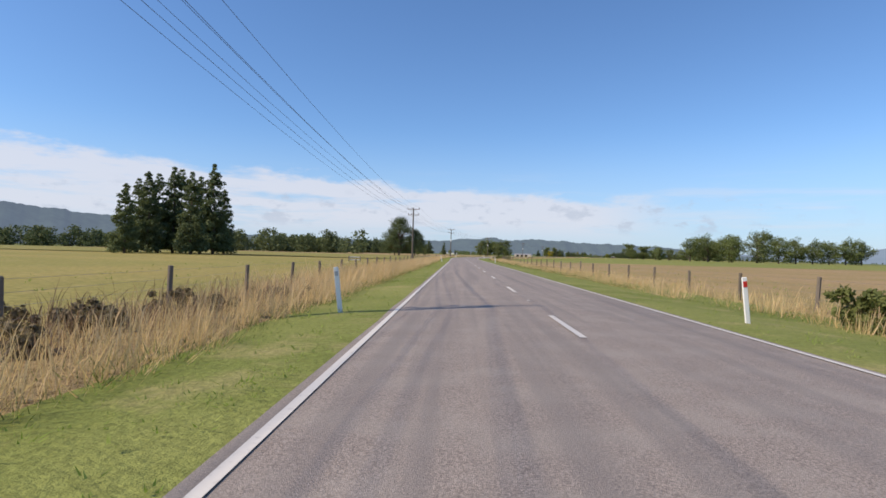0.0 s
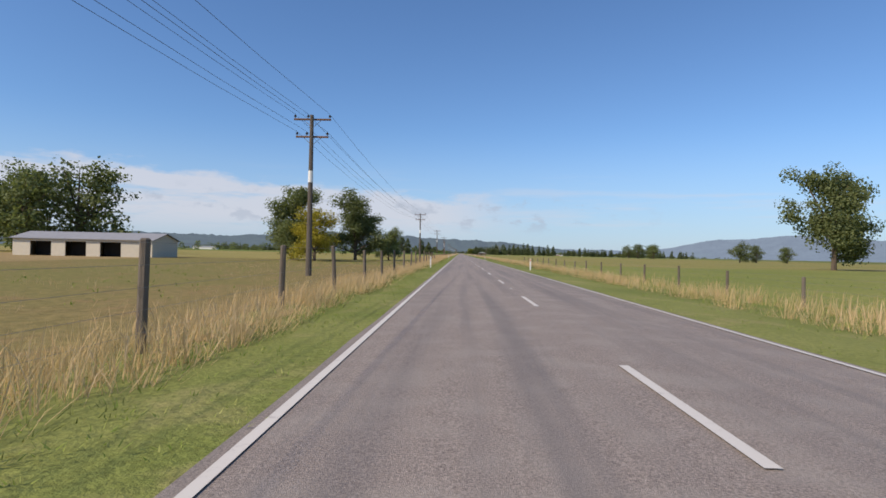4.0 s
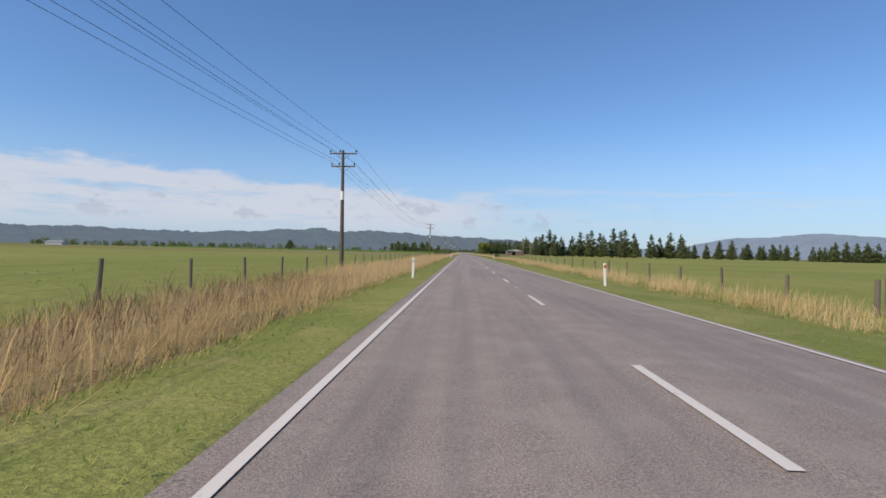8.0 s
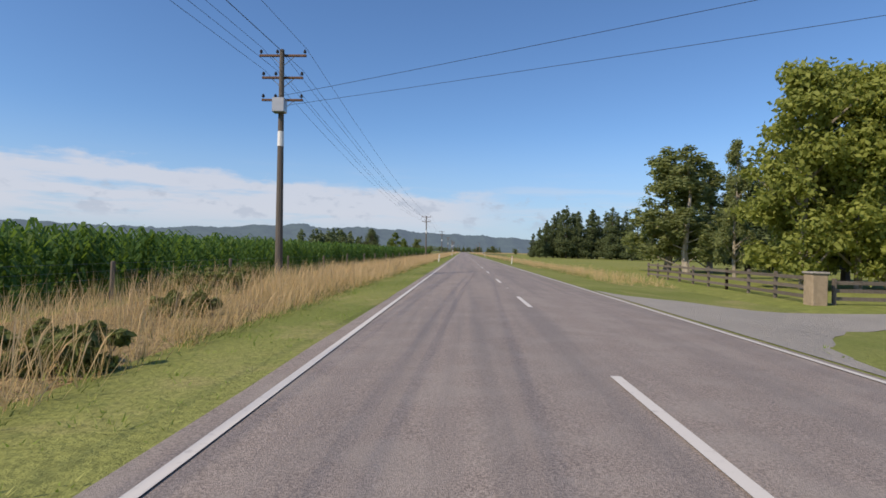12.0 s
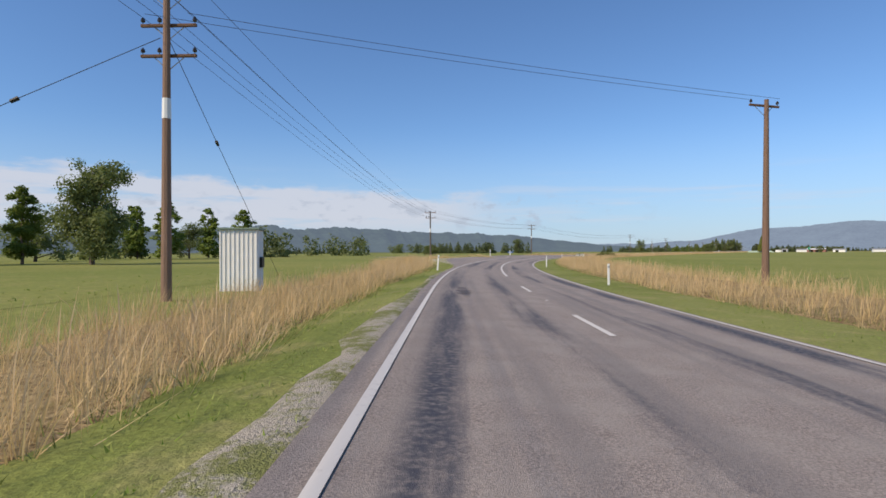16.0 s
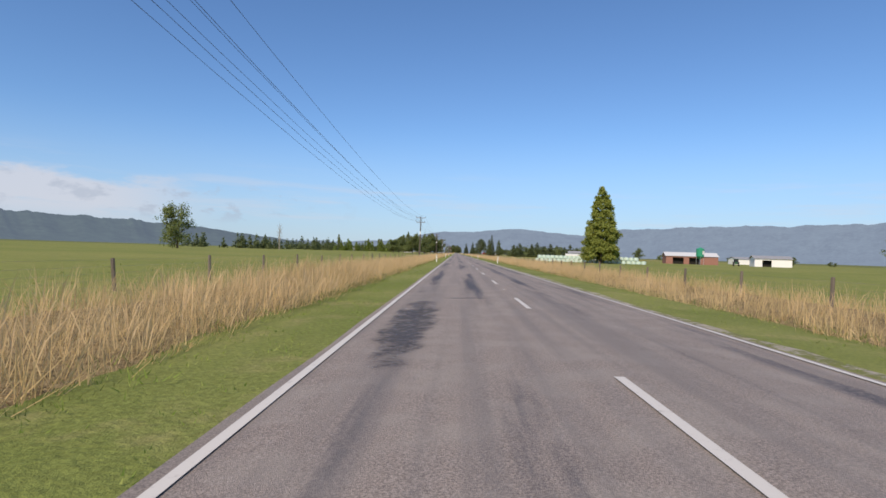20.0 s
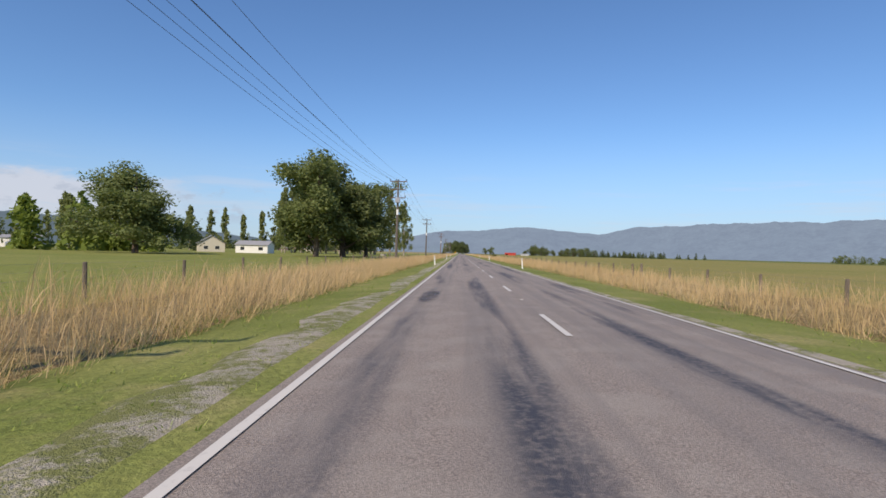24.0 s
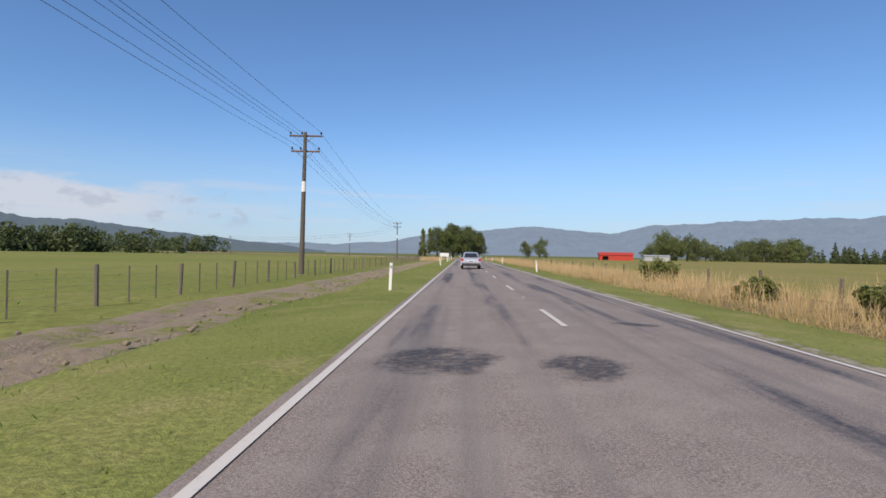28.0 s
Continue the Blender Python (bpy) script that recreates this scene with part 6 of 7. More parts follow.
M_BANK.colour(M_BANK.mix(M_BANK.step(M_BANK.noise(0.9, 6, 0.8), 0.48, 0.60), _b, (0.25, 0.265, 0.08))).bump(M_BANK.noise(9, 5, 0.8), 0.6, 0.06)
M_BANK = M_BANK.m
# raw ditch along the last stretch
def ditch_profile(s):
    out = []
    for x, lift in ((-10.0, -0.02), (-9.5, 0.12), (-8.9, 0.16), (-8.3, 0.07), (-7.6, 0.06), (-6.9, -0.03)):
        x += 0.55 * noise.noise((s * 0.22, x * 0.2, 1))
        out.append((x, ground_z(s, x) + lift + (0.09 * noise.noise((s * 1.3, x * 3, 2)) if lift > 0 else 0)))
    return out


sheet("ditch", steps(4122, 4330, 0.7), ditch_profile, M_BANK, "raw brown ditch bank with clods of soil", category="ditch", shade=False)
rnd = random.Random(3)
bm = bmesh.new()
for i in range(900):
    s = rnd.uniform(4124, 4330)
    x = rnd.uniform(-10.0, -6.6)
    r = rnd.uniform(0.025, 0.09)
    q = bmesh.ops.create_icosphere(bm, subdivisions=1, radius=r)
    bmesh.ops.transform(bm, verts=q["verts"], matrix=Matrix.Translation(at(s, x, ground_z(s, x) + 0.10)) @ Matrix.Diagonal((1, rnd.uniform(0.6, 1.3), rnd.uniform(0.4, 0.8), 1)))
tagged(part("soil_clods", bm, M_BANK), "brown clods of soil and turf on the ditch bank", "soil", kind="stuff")


def patch(s0, s1, x0, x1, mat, label, seed):
    """A ragged repair or stain in the seal; its paint thins out towards the rim."""
    nx, ns = 4, 4
    verts, faces, uvs = [], [], []
    for i in range(ns + 1):
        for j in range(nx + 1):
            s, x = s0 + (s1 - s0) * i / ns, x0 + (x1 - x0) * j / nx
            verts.append(at(s, x, road_z(s, x) + 0.009))
            uvs.append((2 * j / nx - 1, 2 * i / ns - 1))
    for i in range(ns):
        for j in range(nx):
            q = i * (nx + 1) + j
            faces.append((q, q + 1, q + nx + 2, q + nx + 1))
    me = bpy.data.meshes.new("road_patch")
    me.from_pydata(verts, [], faces)
    layer = me.uv_layers.new()
    for lp, ld in zip(me.loops, layer.data):
        ld.uv = uvs[lp.vertex_index]
    me.materials.append(mat)
    ob = tagged(new("road_patch", me), label, "road patch", kind="structure")
    return ob


def stain(name, dark, light, rough, cover):
    m = Mat(name, rough, spec=0.35)
    m.colour(m.mix(m.noise(55, 3, 0.7), dark, light)).bump(m.noise(70, 2, 0.7), 0.5, 0.012)
    sep_uv = m.t.nodes.new("ShaderNodeSeparateXYZ")
    m.t.links.new(m.c.outputs["UV"], sep_uv.inputs[0])
    u, v = m.math("ABSOLUTE", sep_uv.outputs[0]), m.math("ABSOLUTE", sep_uv.outputs[1])
    r2 = m.math("ADD", m.math("MULTIPLY", u, u), m.math("MULTIPLY", v, v))
    warp = m.math("MULTIPLY", m.math("SUBTRACT", m.noise(1.1, 5, 0.75), 0.5), 3.0)
    inside = m.math("MULTIPLY", m.step(m.math("ADD", r2, warp), 0.75, 0.0), m.step(r2, 1.0, 0.55))
    blotch = m.math("ADD", m.math("MULTIPLY", m.step(m.noise(9, 5, 0.8), 0.36, 0.62), 0.75), 0.25)
    mask = m.math("MULTIPLY", m.math("MULTIPLY", inside, blotch), cover)
    tr = m.t.nodes.new("ShaderNodeBsdfTransparent")
    mx = m.t.nodes.new("ShaderNodeMixShader")
    m.t.links.new(mask, mx.inputs[0])
    m.t.links.new(tr.outputs[0], mx.inputs[1])
    m.t.links.new(m.b.outputs[0], mx.inputs[2])
    m.t.links.new(mx.outputs[0], m.t.nodes["Material Output"].inputs[0])
    return m.m


M_BLEED = stain("bled bitumen", (0.040, 0.040, 0.050), (0.12, 0.11, 0.115), 0.6, 0.8)
M_DUST = stain("dry mud on seal", (0.30, 0.25, 0.19), (0.50, 0.42, 0.32), 0.95, 0.95)
for i, (s0, s1, x0, x1) in enumerate(((4205.8, 4208.4, -3.1, -1.2), (4205.6, 4207.4, -1.1, 0.3), (4210.5, 4211.3, 0.9, 2.2), (4080, 4084, -1.6, -0.2), (3002.0, 3014.0, -3.1, -1.9), (2556.3, 2558, 0.2, 1.2),
                                       (2572, 2577, -1.4, -0.5), (2854.5, 2858, -3.0, -2.1), (2858, 2866, -2.8, -2.1), (3615, 3622, -3.0, -2.2), (3763, 3770, -2.9, -2.2), (3790, 3795, -1.0, 0.8), (3912, 3920, -2.9, -2.1), (4060, 4075, -2.8, -2.0), (2416, 2421, -2.6, -2.0), (2713, 2722, -2.7, -2.2))):
    patch(s0, s1, x0, x1, M_BLEED, "dark bled bitumen patch in the wheel track", i * 1.7)
for i, (s0, s1, x0, x1) in enumerate(((452, 463, -2.6, -0.4), (456, 468, -1.2, 1.0), (464, 480, -3.0, -1.2), (468, 495, -1.9, -0.1), (455, 462, 0.6, 2.4), (480, 500, -2.8, -1.4))):
    patch(s0, s1, x0, x1, M_DUST, "pale dried mud tracked onto the seal", 40 + i)
# thin sealed crack lines across the lane
for s in (3012.8, 2711.0):
    patch(s, s + 0.35, -2.6, 0.0, M_BLEED, "thin dark sealed crack across the lane", s)

# pond and wet hollow
M_WATER = Mat("still water", 0.06, spec=0.5)
M_WATER.colour((0.05, 0.055, 0.05)).bump(M_WATER.noise(2.0, 3), 0.08, 0.02)
M_WATER = M_WATER.m
for s0, x0, ls, lx in ((1598, -13.2, 6.0, 4.2), (1135, -26, 12, 7)):
    bm = bmesh.new()
    vs = []
    for i in range(36):
        a = 2 * math.pi * i / 36
        r = 1 + 0.25 * noise.noise((math.cos(a) * 1.4 + s0, math.sin(a) * 1.4, 0))
        vs.append(bm.verts.new(at(s0 + ls * r * math.sin(a), x0 + lx * r * math.cos(a), -0.345)))
    bm.faces.new(vs)
    tagged(part("pond", bm, M_WATER), "shallow silvery farm pond in rough pasture", "pond", kind="structure")


# ---- maize and brassica ----
def maize():
    n_plants = 6400
    quads = []
    rr = np.random.default_rng(9)
    for i in range(n_plants):
        s = rr.uniform(1782, 1990)
        row = int(rr.exponential(9.0))
        x = -12.7 - 0.75 * row - rr.uniform(0, 0.15)
        base = np.array(at(float(s), float(x), -0.42))
        h = rr.uniform(1.55, 2.1)
        k = 9
        z = np.linspace(0.15, 0.95, k) * h
        a = rr.uniform(0, 6.28) + np.arange(k) * 2.9 + rr.normal(0, 0.4, k)
        le = rr.uniform(0.45, 0.8, k)
        d = np.stack([np.cos(a), np.sin(a), np.zeros(k)], 1)
        side = np.stack([-np.sin(a), np.cos(a), np.zeros(k)], 1) * 0.05
        p0 = base + np.stack([np.zeros(k), np.zeros(k), z], 1)
        p1 = p0 + d * (le * 0.5)[:, None] + np.array([0, 0, 0.32])
        p2 = p0 + d * le[:, None] + np.array([0, 0, 0.05])
        quads.append(np.stack([p0 - side * 0.5, p0 + side * 0.5, p1 + side, p1 - side], 1))
        quads.append(np.stack([p1 - side, p1 + side, p2 + side * 0.2, p2 - side * 0.2], 1))
        quads.append(np.array([[base + [-0.02, 0, 0], base + [0.02, 0, 0], base + [0.015, 0, h], base + [-0.015, 0, h]]]))
    me = polys("maize_crop", np.concatenate(quads))
    me.materials.append(M_MAIZE)
    tagged(new("maize_crop", me), "tall green maize crop with arching leaves", "crop", kind="stuff")


maize()
sheet("maize_floor", steps(1782, 1990, 6), lambda s: [(x, -0.55 + (z + 0.55) * smooth((s - 1782) / 9) * smooth((1990 - s) / 9)) for x, z in ((-331, -0.5), (-329, 1.0), (-60, 1.1), (-34, 1.0), (-28, -0.36), (-12.0, -0.36))], turf("maize canopy", (0.06, 0.12, 0.02), (0.10, 0.17, 0.03), (0.15, 0.22, 0.05), 0.2, 5.0), "green maize field further back", kind="stuff", category="crop", shade=False)


def leafy_rows():
    rr = np.random.default_rng(4)
    n = 9000
    s = rr.uniform(1015, 1148, n)
    x = -13.5 - np.abs(rr.normal(0, 28, n))
    c = np.array([at(float(a), float(b), -0.32) for a, b in zip(s, x)])
    me = polys("brassica_crop", leaf_quads(c, np.full(n, 0.22), n * 5, 0.26, flat=0.6))
    me.materials.append(leaves("brassica leaves", (0.06, 0.15, 0.03), (0.20, 0.32, 0.07), (0.2, 0.36, 0.06), 0.25))
    tagged(new("brassica_crop", me), "leafy green brassica crop in rows", "crop", kind="stuff")


leafy_rows()

# ---- bushes by the road ----
DARK = leaves("rank weeds", (0.07, 0.065, 0.035), (0.24, 0.18, 0.11), (0.18, 0.15, 0.07), 0.3)
for s, x, h, w in ((8, -8.0, 0.75, 2.6), (11, -9.0, 0.85, 3.0), (15, -8.4, 0.75, 2.6), (18.5, -7.4, 0.6, 2.0), (904, -7.8, 1.2, 2.8), (907, -9.0, 1.3, 2.8), (911, -7.6, 1.0, 2.4), (916, -8.2, 0.9, 2.2), (838, -7.6, 1.1, 2.6), (842, -9.4, 1.3, 3.0), (846, -8.2, 1.2, 2.8), (851, -9.2, 1.2, 3.0), (857, -8.6, 1.1, 3.0), (864, -9.2, 1.1, 2.6), 
                   (4110, -8.2, 1.4, 2.6), (4114, -9.4, 1.5, 3.2), (4118, -10.4, 1.4, 3.0), (4106, -7.4, 1.2, 2.2)):
    bush(s, x, 0.82 * h, w, DARK, "low dark weedy bush in dry roadside grass", 4000, 0.060)
M_SCRUB = leaves("scrub leaves", (0.06, 0.08, 0.022), (0.21, 0.225, 0.07), (0.22, 0.25, 0.06), 0.28)
for s, x, h, w in ((172, 10.6, 1.2, 3.0), (176, 11.6, 1.2, 3.2), (166, 8.6, 1.2, 2.6), (169, 9.8, 1.4, 3.0), (179, 8.2, 1.1, 1.8), (165, 11.2, 1.5, 3.4), (198, 9.6, 0.9, 1.6), (15.5, 8.2, 1.0, 1.4), (12, 9.2, 0.8, 1.6), (308, 7.2, 0.7, 1.0), (314, 7.6, 0.8, 1.0), (1366, 8.4, 1.5, 2.2), (1803.5, -6.1, 0.55, 1.3), (1804.6, -6.8, 0.5, 1.2), (1808.6, -7.4, 0.6, 1.1), (1813.8, -9.0, 0.9, 1.7), (1815.5, -11.2, 0.8, 2.2), (1819, -10.4, 0.9, 2.0)):
    bush(s, x, h, w, M_SCRUB, "rounded green bush on the roadside bank", 3400, 0.09)
for s, x, h, w in ((2561, 9.4, 1.2, 2.2), (2567, 9.2, 1.5, 2.2), (2572, 9.6, 1.3, 2.0), (2577, 9.2, 1.7, 1.8), (2582, 9.8, 1.4, 2.2), (2866, 9.4, 1.1, 2.6), (2869, 10.0, 1.3, 2.8), (2873, 9.6, 1.1, 2.4), (4214, 9.4, 1.2, 2.6), (4221, 9.0, 1.0, 2.0), (4234, 10.0, 1.6, 2.6), (3775, 8.8, 1.5, 1.4),
                   (3929, 8.0, 1.0, 1.2)):
    bush(s, x, h, w, M_SCRUB, "rounded green bush on the roadside bank", 3400, 0.09)
M_BIGLEAF = leaves("large hedge leaves", (0.055, 0.11, 0.02), (0.19, 0.27, 0.06), (0.24, 0.34, 0.05), 0.3)
for s, x, h, w in ((1665, 10.2, 2.0, 2.8), (1667.5, 10.0, 2.2, 2.8), (1670, 10.1, 2.3, 3.0), (1672.8, 10.6, 2.4, 3.2), (1666, 12.2, 2.4, 3.4), (1669.5, 12.4, 2.6, 3.6), (1673.5, 13.0, 2.7, 4.0)):
    bush(s, x, h, w, M_BIGLEAF, "dense hedge of large glossy green leaves", 6000, 0.20, "hedge_bush")
M_PALEWEED = leaves("pale rank weeds", (0.09, 0.095, 0.045), (0.26, 0.245, 0.125), (0.24, 0.23, 0.10), 0.3)
for s, x, h, w in ((158.5, -6.3, 0.32, 1.5), (160.2, -7.2, 0.40, 1.9), (162.0, -6.5, 0.34, 1.6), (167.5, -6.4, 0.34, 1.1), (173, -6.2, 0.36, 1.2)):
    bush(s, x, h, w, M_PALEWEED, "low clump of pale green rank weeds", 3400, 0.055)
# ---- buildings ----
M_IRON = Mat("corrugated iron", 0.5, 0.3)
_w = M_IRON.t.nodes.new("ShaderNodeTexWave")
_w.inputs["Scale"].default_value = 2.2
M_IRON.t.links.new(M_IRON.c.outputs["Object"], _w.inputs[0])
M_IRON.colour(M_IRON.mix(M_IRON.noise(0.8, 4), (0.40, 0.41, 0.41), (0.56, 0.57, 0.57))).bump(_w.outputs[1], 0.4, 0.02)
M_IRON = M_IRON.m
M_BROWNCLAD = plain("brown cladding", (0.165, 0.125, 0.115), 0.85, 0.2, 2.0, bump=0.3)
M_GREENROOF = plain("faded green roof", (0.20, 0.26, 0.20), 0.6, 0.25, 1.5)
M_PINKWALL = plain("dusty pink boards", (0.46, 0.27, 0.24), 0.85, 0.15, 2.0)
M_CREAM = plain("cream weatherboard", (0.62, 0.57, 0.46), 0.8, 0.1, 2.0)
M_WHITEWALL = plain("white painted wall", (0.80, 0.79, 0.75), 0.75, 0.06, 2.0)
M_REDWALL = plain("red painted iron", (0.46, 0.055, 0.035), 0.6, 0.2, 1.2)
M_GREYROOF = plain("grey roof", (0.30, 0.30, 0.31), 0.6, 0.2, 1.2)
M_GLASS = Mat("window glass", 0.05, spec=0.6).colour((0.03, 0.035, 0.04)).m
# near-black colour that paints the shade inside open doorways
M_BAYSHADE = plain("painted doorway shade", (0.02, 0.018, 0.016), 0.9, 0.2)


def building(name, x, y, turn, wide, deep, eaves, ridge_h, wall, roof, label, openings=(), along=True, overhang=0.35, gable=None):
    """A gabled building; its ridge runs along its width when along is set. Openings are (face, centre, sill, width, height, kind)."""
    root = tagged(new(name), label, "building")
    root.matrix_basis = Matrix.Translation((x, y, -0.45)) @ Matrix.Rotation(turn, 4, "Z")
    w, d, t = wide / 2, deep / 2, 0.16
    holes = {f: [o for o in openings if o[0] == f] for f in "NSEW"}

    def wall_bm(length, cuts, fixed):
        """A wall standing along x from -length/2, in slabs round its openings."""
        bm = bmesh.new()
        edges = sorted({-length / 2, length / 2, *[c - ow / 2 for _, c, sill, ow, oh, k in cuts], *[c + ow / 2 for _, c, sill, ow, oh, k in cuts]})
        for a, b in zip(edges, edges[1:]):
            mid = (a + b) / 2
            hit = [q for q in cuts if q[1] - q[3] / 2 < mid < q[1] + q[3] / 2]
            if hit:
                _, c, sill, ow, oh, k = hit[0]
                if sill > 0.05:
                    box(bm, a, b, 0, t, 0, sill)
                if sill + oh < eaves - 0.02:
                    box(bm, a, b, 0, t, sill + oh, eaves)
            else:
                box(bm, a, b, 0, t, 0, eaves)
        bmesh.ops.remove_doubles(bm, verts=bm.verts, dist=0.001)
        return bm

    for f, length, m in (("S", wide, pose(0, -d, 0)), ("N", wide, pose(0, d, 0, 0, 0, 180)), ("E", deep - 2 * t, pose(w, 0, 0, 0, 0, 90)), ("W", deep - 2 * t, pose(-w, 0, 0, 0, 0, -90))):
        ob = part("wall", wall_bm(length, holes[f], f), wall, root)
        ob.matrix_basis = m
        for _, c, sill, ow, oh, kind in holes[f]:
            if kind == "window":
                win = part("window", boxed(c - ow / 2 + 0.04, c + ow / 2 - 0.04, 0.05, 0.08, sill + 0.04, sill + oh - 0.04), M_GLASS, root, "dark window pane")
                win.matrix_basis = m
                bm = bmesh.new()
                for a0, a1, z0, z1 in ((c - ow / 2, c + ow / 2, sill, sill + 0.06), (c - ow / 2, c + ow / 2, sill + oh - 0.06, sill + oh), (c - ow / 2, c - ow / 2 + 0.06, sill, sill + oh), (c + ow / 2 - 0.06, c + ow / 2, sill, sill + oh)):
                    box(bm, a0, a1, -0.03, 0.06, z0, z1)
                bmesh.ops.remove_doubles(bm, verts=bm.verts, dist=0.001)
                part("frame", bm, M_WHITE, win)
            elif kind == "door":
                ob = part("door", boxed(c - ow / 2 + 0.02, c + ow / 2 - 0.02, 0.04, 0.09, 0.02, oh - 0.02), M_WHITEWALL, root, "white panel door")
                ob.matrix_basis = m
            elif kind == "open":
                # added panel behind the opening stands in for the unlit inside
                ob = part("shade_panel", boxed(c - ow / 2 - 0.3, c + ow / 2 + 0.3, 1.6, 1.66, 0.02, oh + 0.1), M_BAYSHADE, root, "near-black panel painting the shade inside an open doorway")
                ob.matrix_basis = m
    # gable ends and roof
    for sgn in (-1, 1):
        bm = bmesh.new()
        if along:
            tri = [(sgn * (w - t), -d + 0.01, eaves), (sgn * (w - t), d - 0.01, eaves), (sgn * (w - t), 0, ridge_h)]
            off = Vector((sgn * t, 0, 0))
        else:
            tri = [(-w + 0.01, sgn * (d - t), eaves), (w - 0.01, sgn * (d - t), eaves), (0, sgn * (d - t), ridge_h)]
            off = Vector((0, sgn * t, 0))
        a = [bm.verts.new(p) for p in tri]
        b = [bm.verts.new(Vector(p) + off) for p in tri]
        bm.faces.new(a)
        bm.faces.new(b[::-1])
        for i in range(3):
            bm.faces.new((a[i], b[i], b[(i + 1) % 3], a[(i + 1) % 3]))
        bmesh.ops.recalc_face_normals(bm, faces=bm.faces)
        part("gable", bm, gable or wall, root)
    o, th = overhang, 0.09
    for sgn in (-1, 1):
        bm = bmesh.new()
        run = (d if along else w)
        drop = (ridge_h - eaves) / run * o
        if along:
            p = [(-w - o, 0, ridge_h + 0.02), (w + o, 0, ridge_h + 0.02), (w + o, sgn * (d + o), eaves - drop + 0.02), (-w - o, sgn * (d + o), eaves - drop + 0.02)]
        else:
            p = [(0, -d - o, ridge_h + 0.02), (0, d + o, ridge_h + 0.02), (sgn * (w + o), d + o, eaves - drop + 0.02), (sgn * (w + o), -d - o, eaves - drop + 0.02)]
        a = [bm.verts.new(q) for q in p]
        b = [bm.verts.new(Vector(q) + Vector((0, 0, th))) for q in p]
        bm.faces.new(a)
        bm.faces.new(b[::-1])
        for i in range(4):
            bm.faces.new((a[i], b[i], b[(i + 1) % 4], a[(i + 1) % 4]))
        bmesh.ops.recalc_face_normals(bm, faces=bm.faces)
        part("roof", bm, roof, root, "")
    return root


LAST = -0.5236  # heading of the last straight
building("farm_shed", -276, 1250, 0.05, 20, 8, 2.6, 3.6, M_CREAM, M_GREYROOF, "long low cream farm shed with dark doorways", (("S", -6, 0, 3, 2.2, "open"), ("S", -1, 0, 3, 2.2, "open"), ("S", 4, 0, 3, 2.2, "open")))
building("barn", -179, 2221, 0.10, 13.5, 8, 3.6, 5.0, M_BROWNCLAD, M_GREENROOF, "brown-clad barn with green roof and white gable", (("S", -1.5, 0, 2.6, 3.1, "open"), ("S", -4.6, 1.9, 2.6, 1.4, "window")), along=False, gable=M_WHITEWALL)
building("house", -108, 2467, -0.35, 11, 9, 4.0, 9.2, M_PINKWALL, M_GREENROOF, "dusty pink gabled house with a pale green roof", (("S", -3, 0.9, 1.6, 1.3, "window"), ("S", 2.8, 0.9, 1.6, 1.3, "window"), ("S", 0, 0, 1.1, 2.1, "door")), along=False)
building("lean_to_shed", -131, 2440, 0.2, 9, 5, 2.6, 3.2, M_IRON, M_GREYROOF, "open grey farm shed under trees", (("S", 0, 0, 6, 2.2, "open"),))
building("house", 345, 4238, LAST + 0.5, 8.5, 7, 3.0, 5.6, M_CREAM, M_GREYROOF, "tan gabled farmhouse beside trees", (("S", -1.8, 0.9, 1.5, 1.2, "window"), ("S", 1.8, 0.9, 1.5, 1.2, "window")), along=False)
building("house", 357, 4222, LAST, 10.5, 6.5, 2.7, 4.0, M_WHITEWALL, M_GREYROOF, "small white farmhouse with dark windows", (("S", -3, 0.9, 1.4, 1.2, "window"), ("S", 0, 0, 1.0, 2.0, "door"), ("S", 3, 0.9, 1.6, 1.2, "window")))
building("farm_shed", 288, 4268, LAST + 0.2, 12, 7, 3.2, 4.2, M_WHITEWALL, M_GREYROOF, "white iron farm shed", (("S", 2, 0, 3, 2.6, "open"),))
building("dairy_shed", 215, 3655, LAST - 0.2, 19, 9, 3.2, 4.6, plain("red-brown boards", (0.30, 0.15, 0.11), 0.8, 0.2), plain("pale zinc roof", (0.62, 0.62, 0.61), 0.5, 0.1), "long dairy shed with red-brown walls and a pale roof", (("S", -5, 0, 4, 2.6, "open"), ("S", 1, 0, 4, 2.6, "open")))
building("farm_shed", 224, 3628, LAST - 0.25, 12, 7, 3.0, 4.0, M_WHITEWALL, M_GREYROOF, "white farm shed with grey roof", (("S", -2, 0, 3, 2.4, "open"),))
building("cabin", 196, 3702, LAST - 0.2, 6.0, 3.0, 2.4, 2.75, M_WHITEWALL, M_WHITEWALL, "small white portable cabin in pasture", (("S", 1.0, 1.0, 0.5, 0.9, "window"), ("S", 1.8, 1.0, 0.5, 0.9, "window")), overhang=0.08)
building("farm_shed", 216, 3722, LAST - 0.2, 7, 5, 3.4, 4.3, M_IRON, M_GREYROOF, "weathered grey iron hay shed", (("S", 0, 0, 4, 2.8, "open"),))
building("barn", 844, 4768, LAST - 0.15, 17, 9, 2.9, 4.2, M_REDWALL, M_REDWALL, "low red barn behind a paddock", (("S", -5.5, 0, 3, 2.2, "open"),))
building("farm_shed", 868, 4762, LAST - 0.15, 13, 6, 2.6, 3.2, M_IRON, M_IRON, "pale grey iron shed")
building("farm_shed", 434, 4613, LAST + 0.1, 12, 7, 2.8, 4.0, M_BROWNCLAD, M_GREYROOF, "dark farm shed by trees", (("S", 2, 0, 3, 2.2, "open"),))
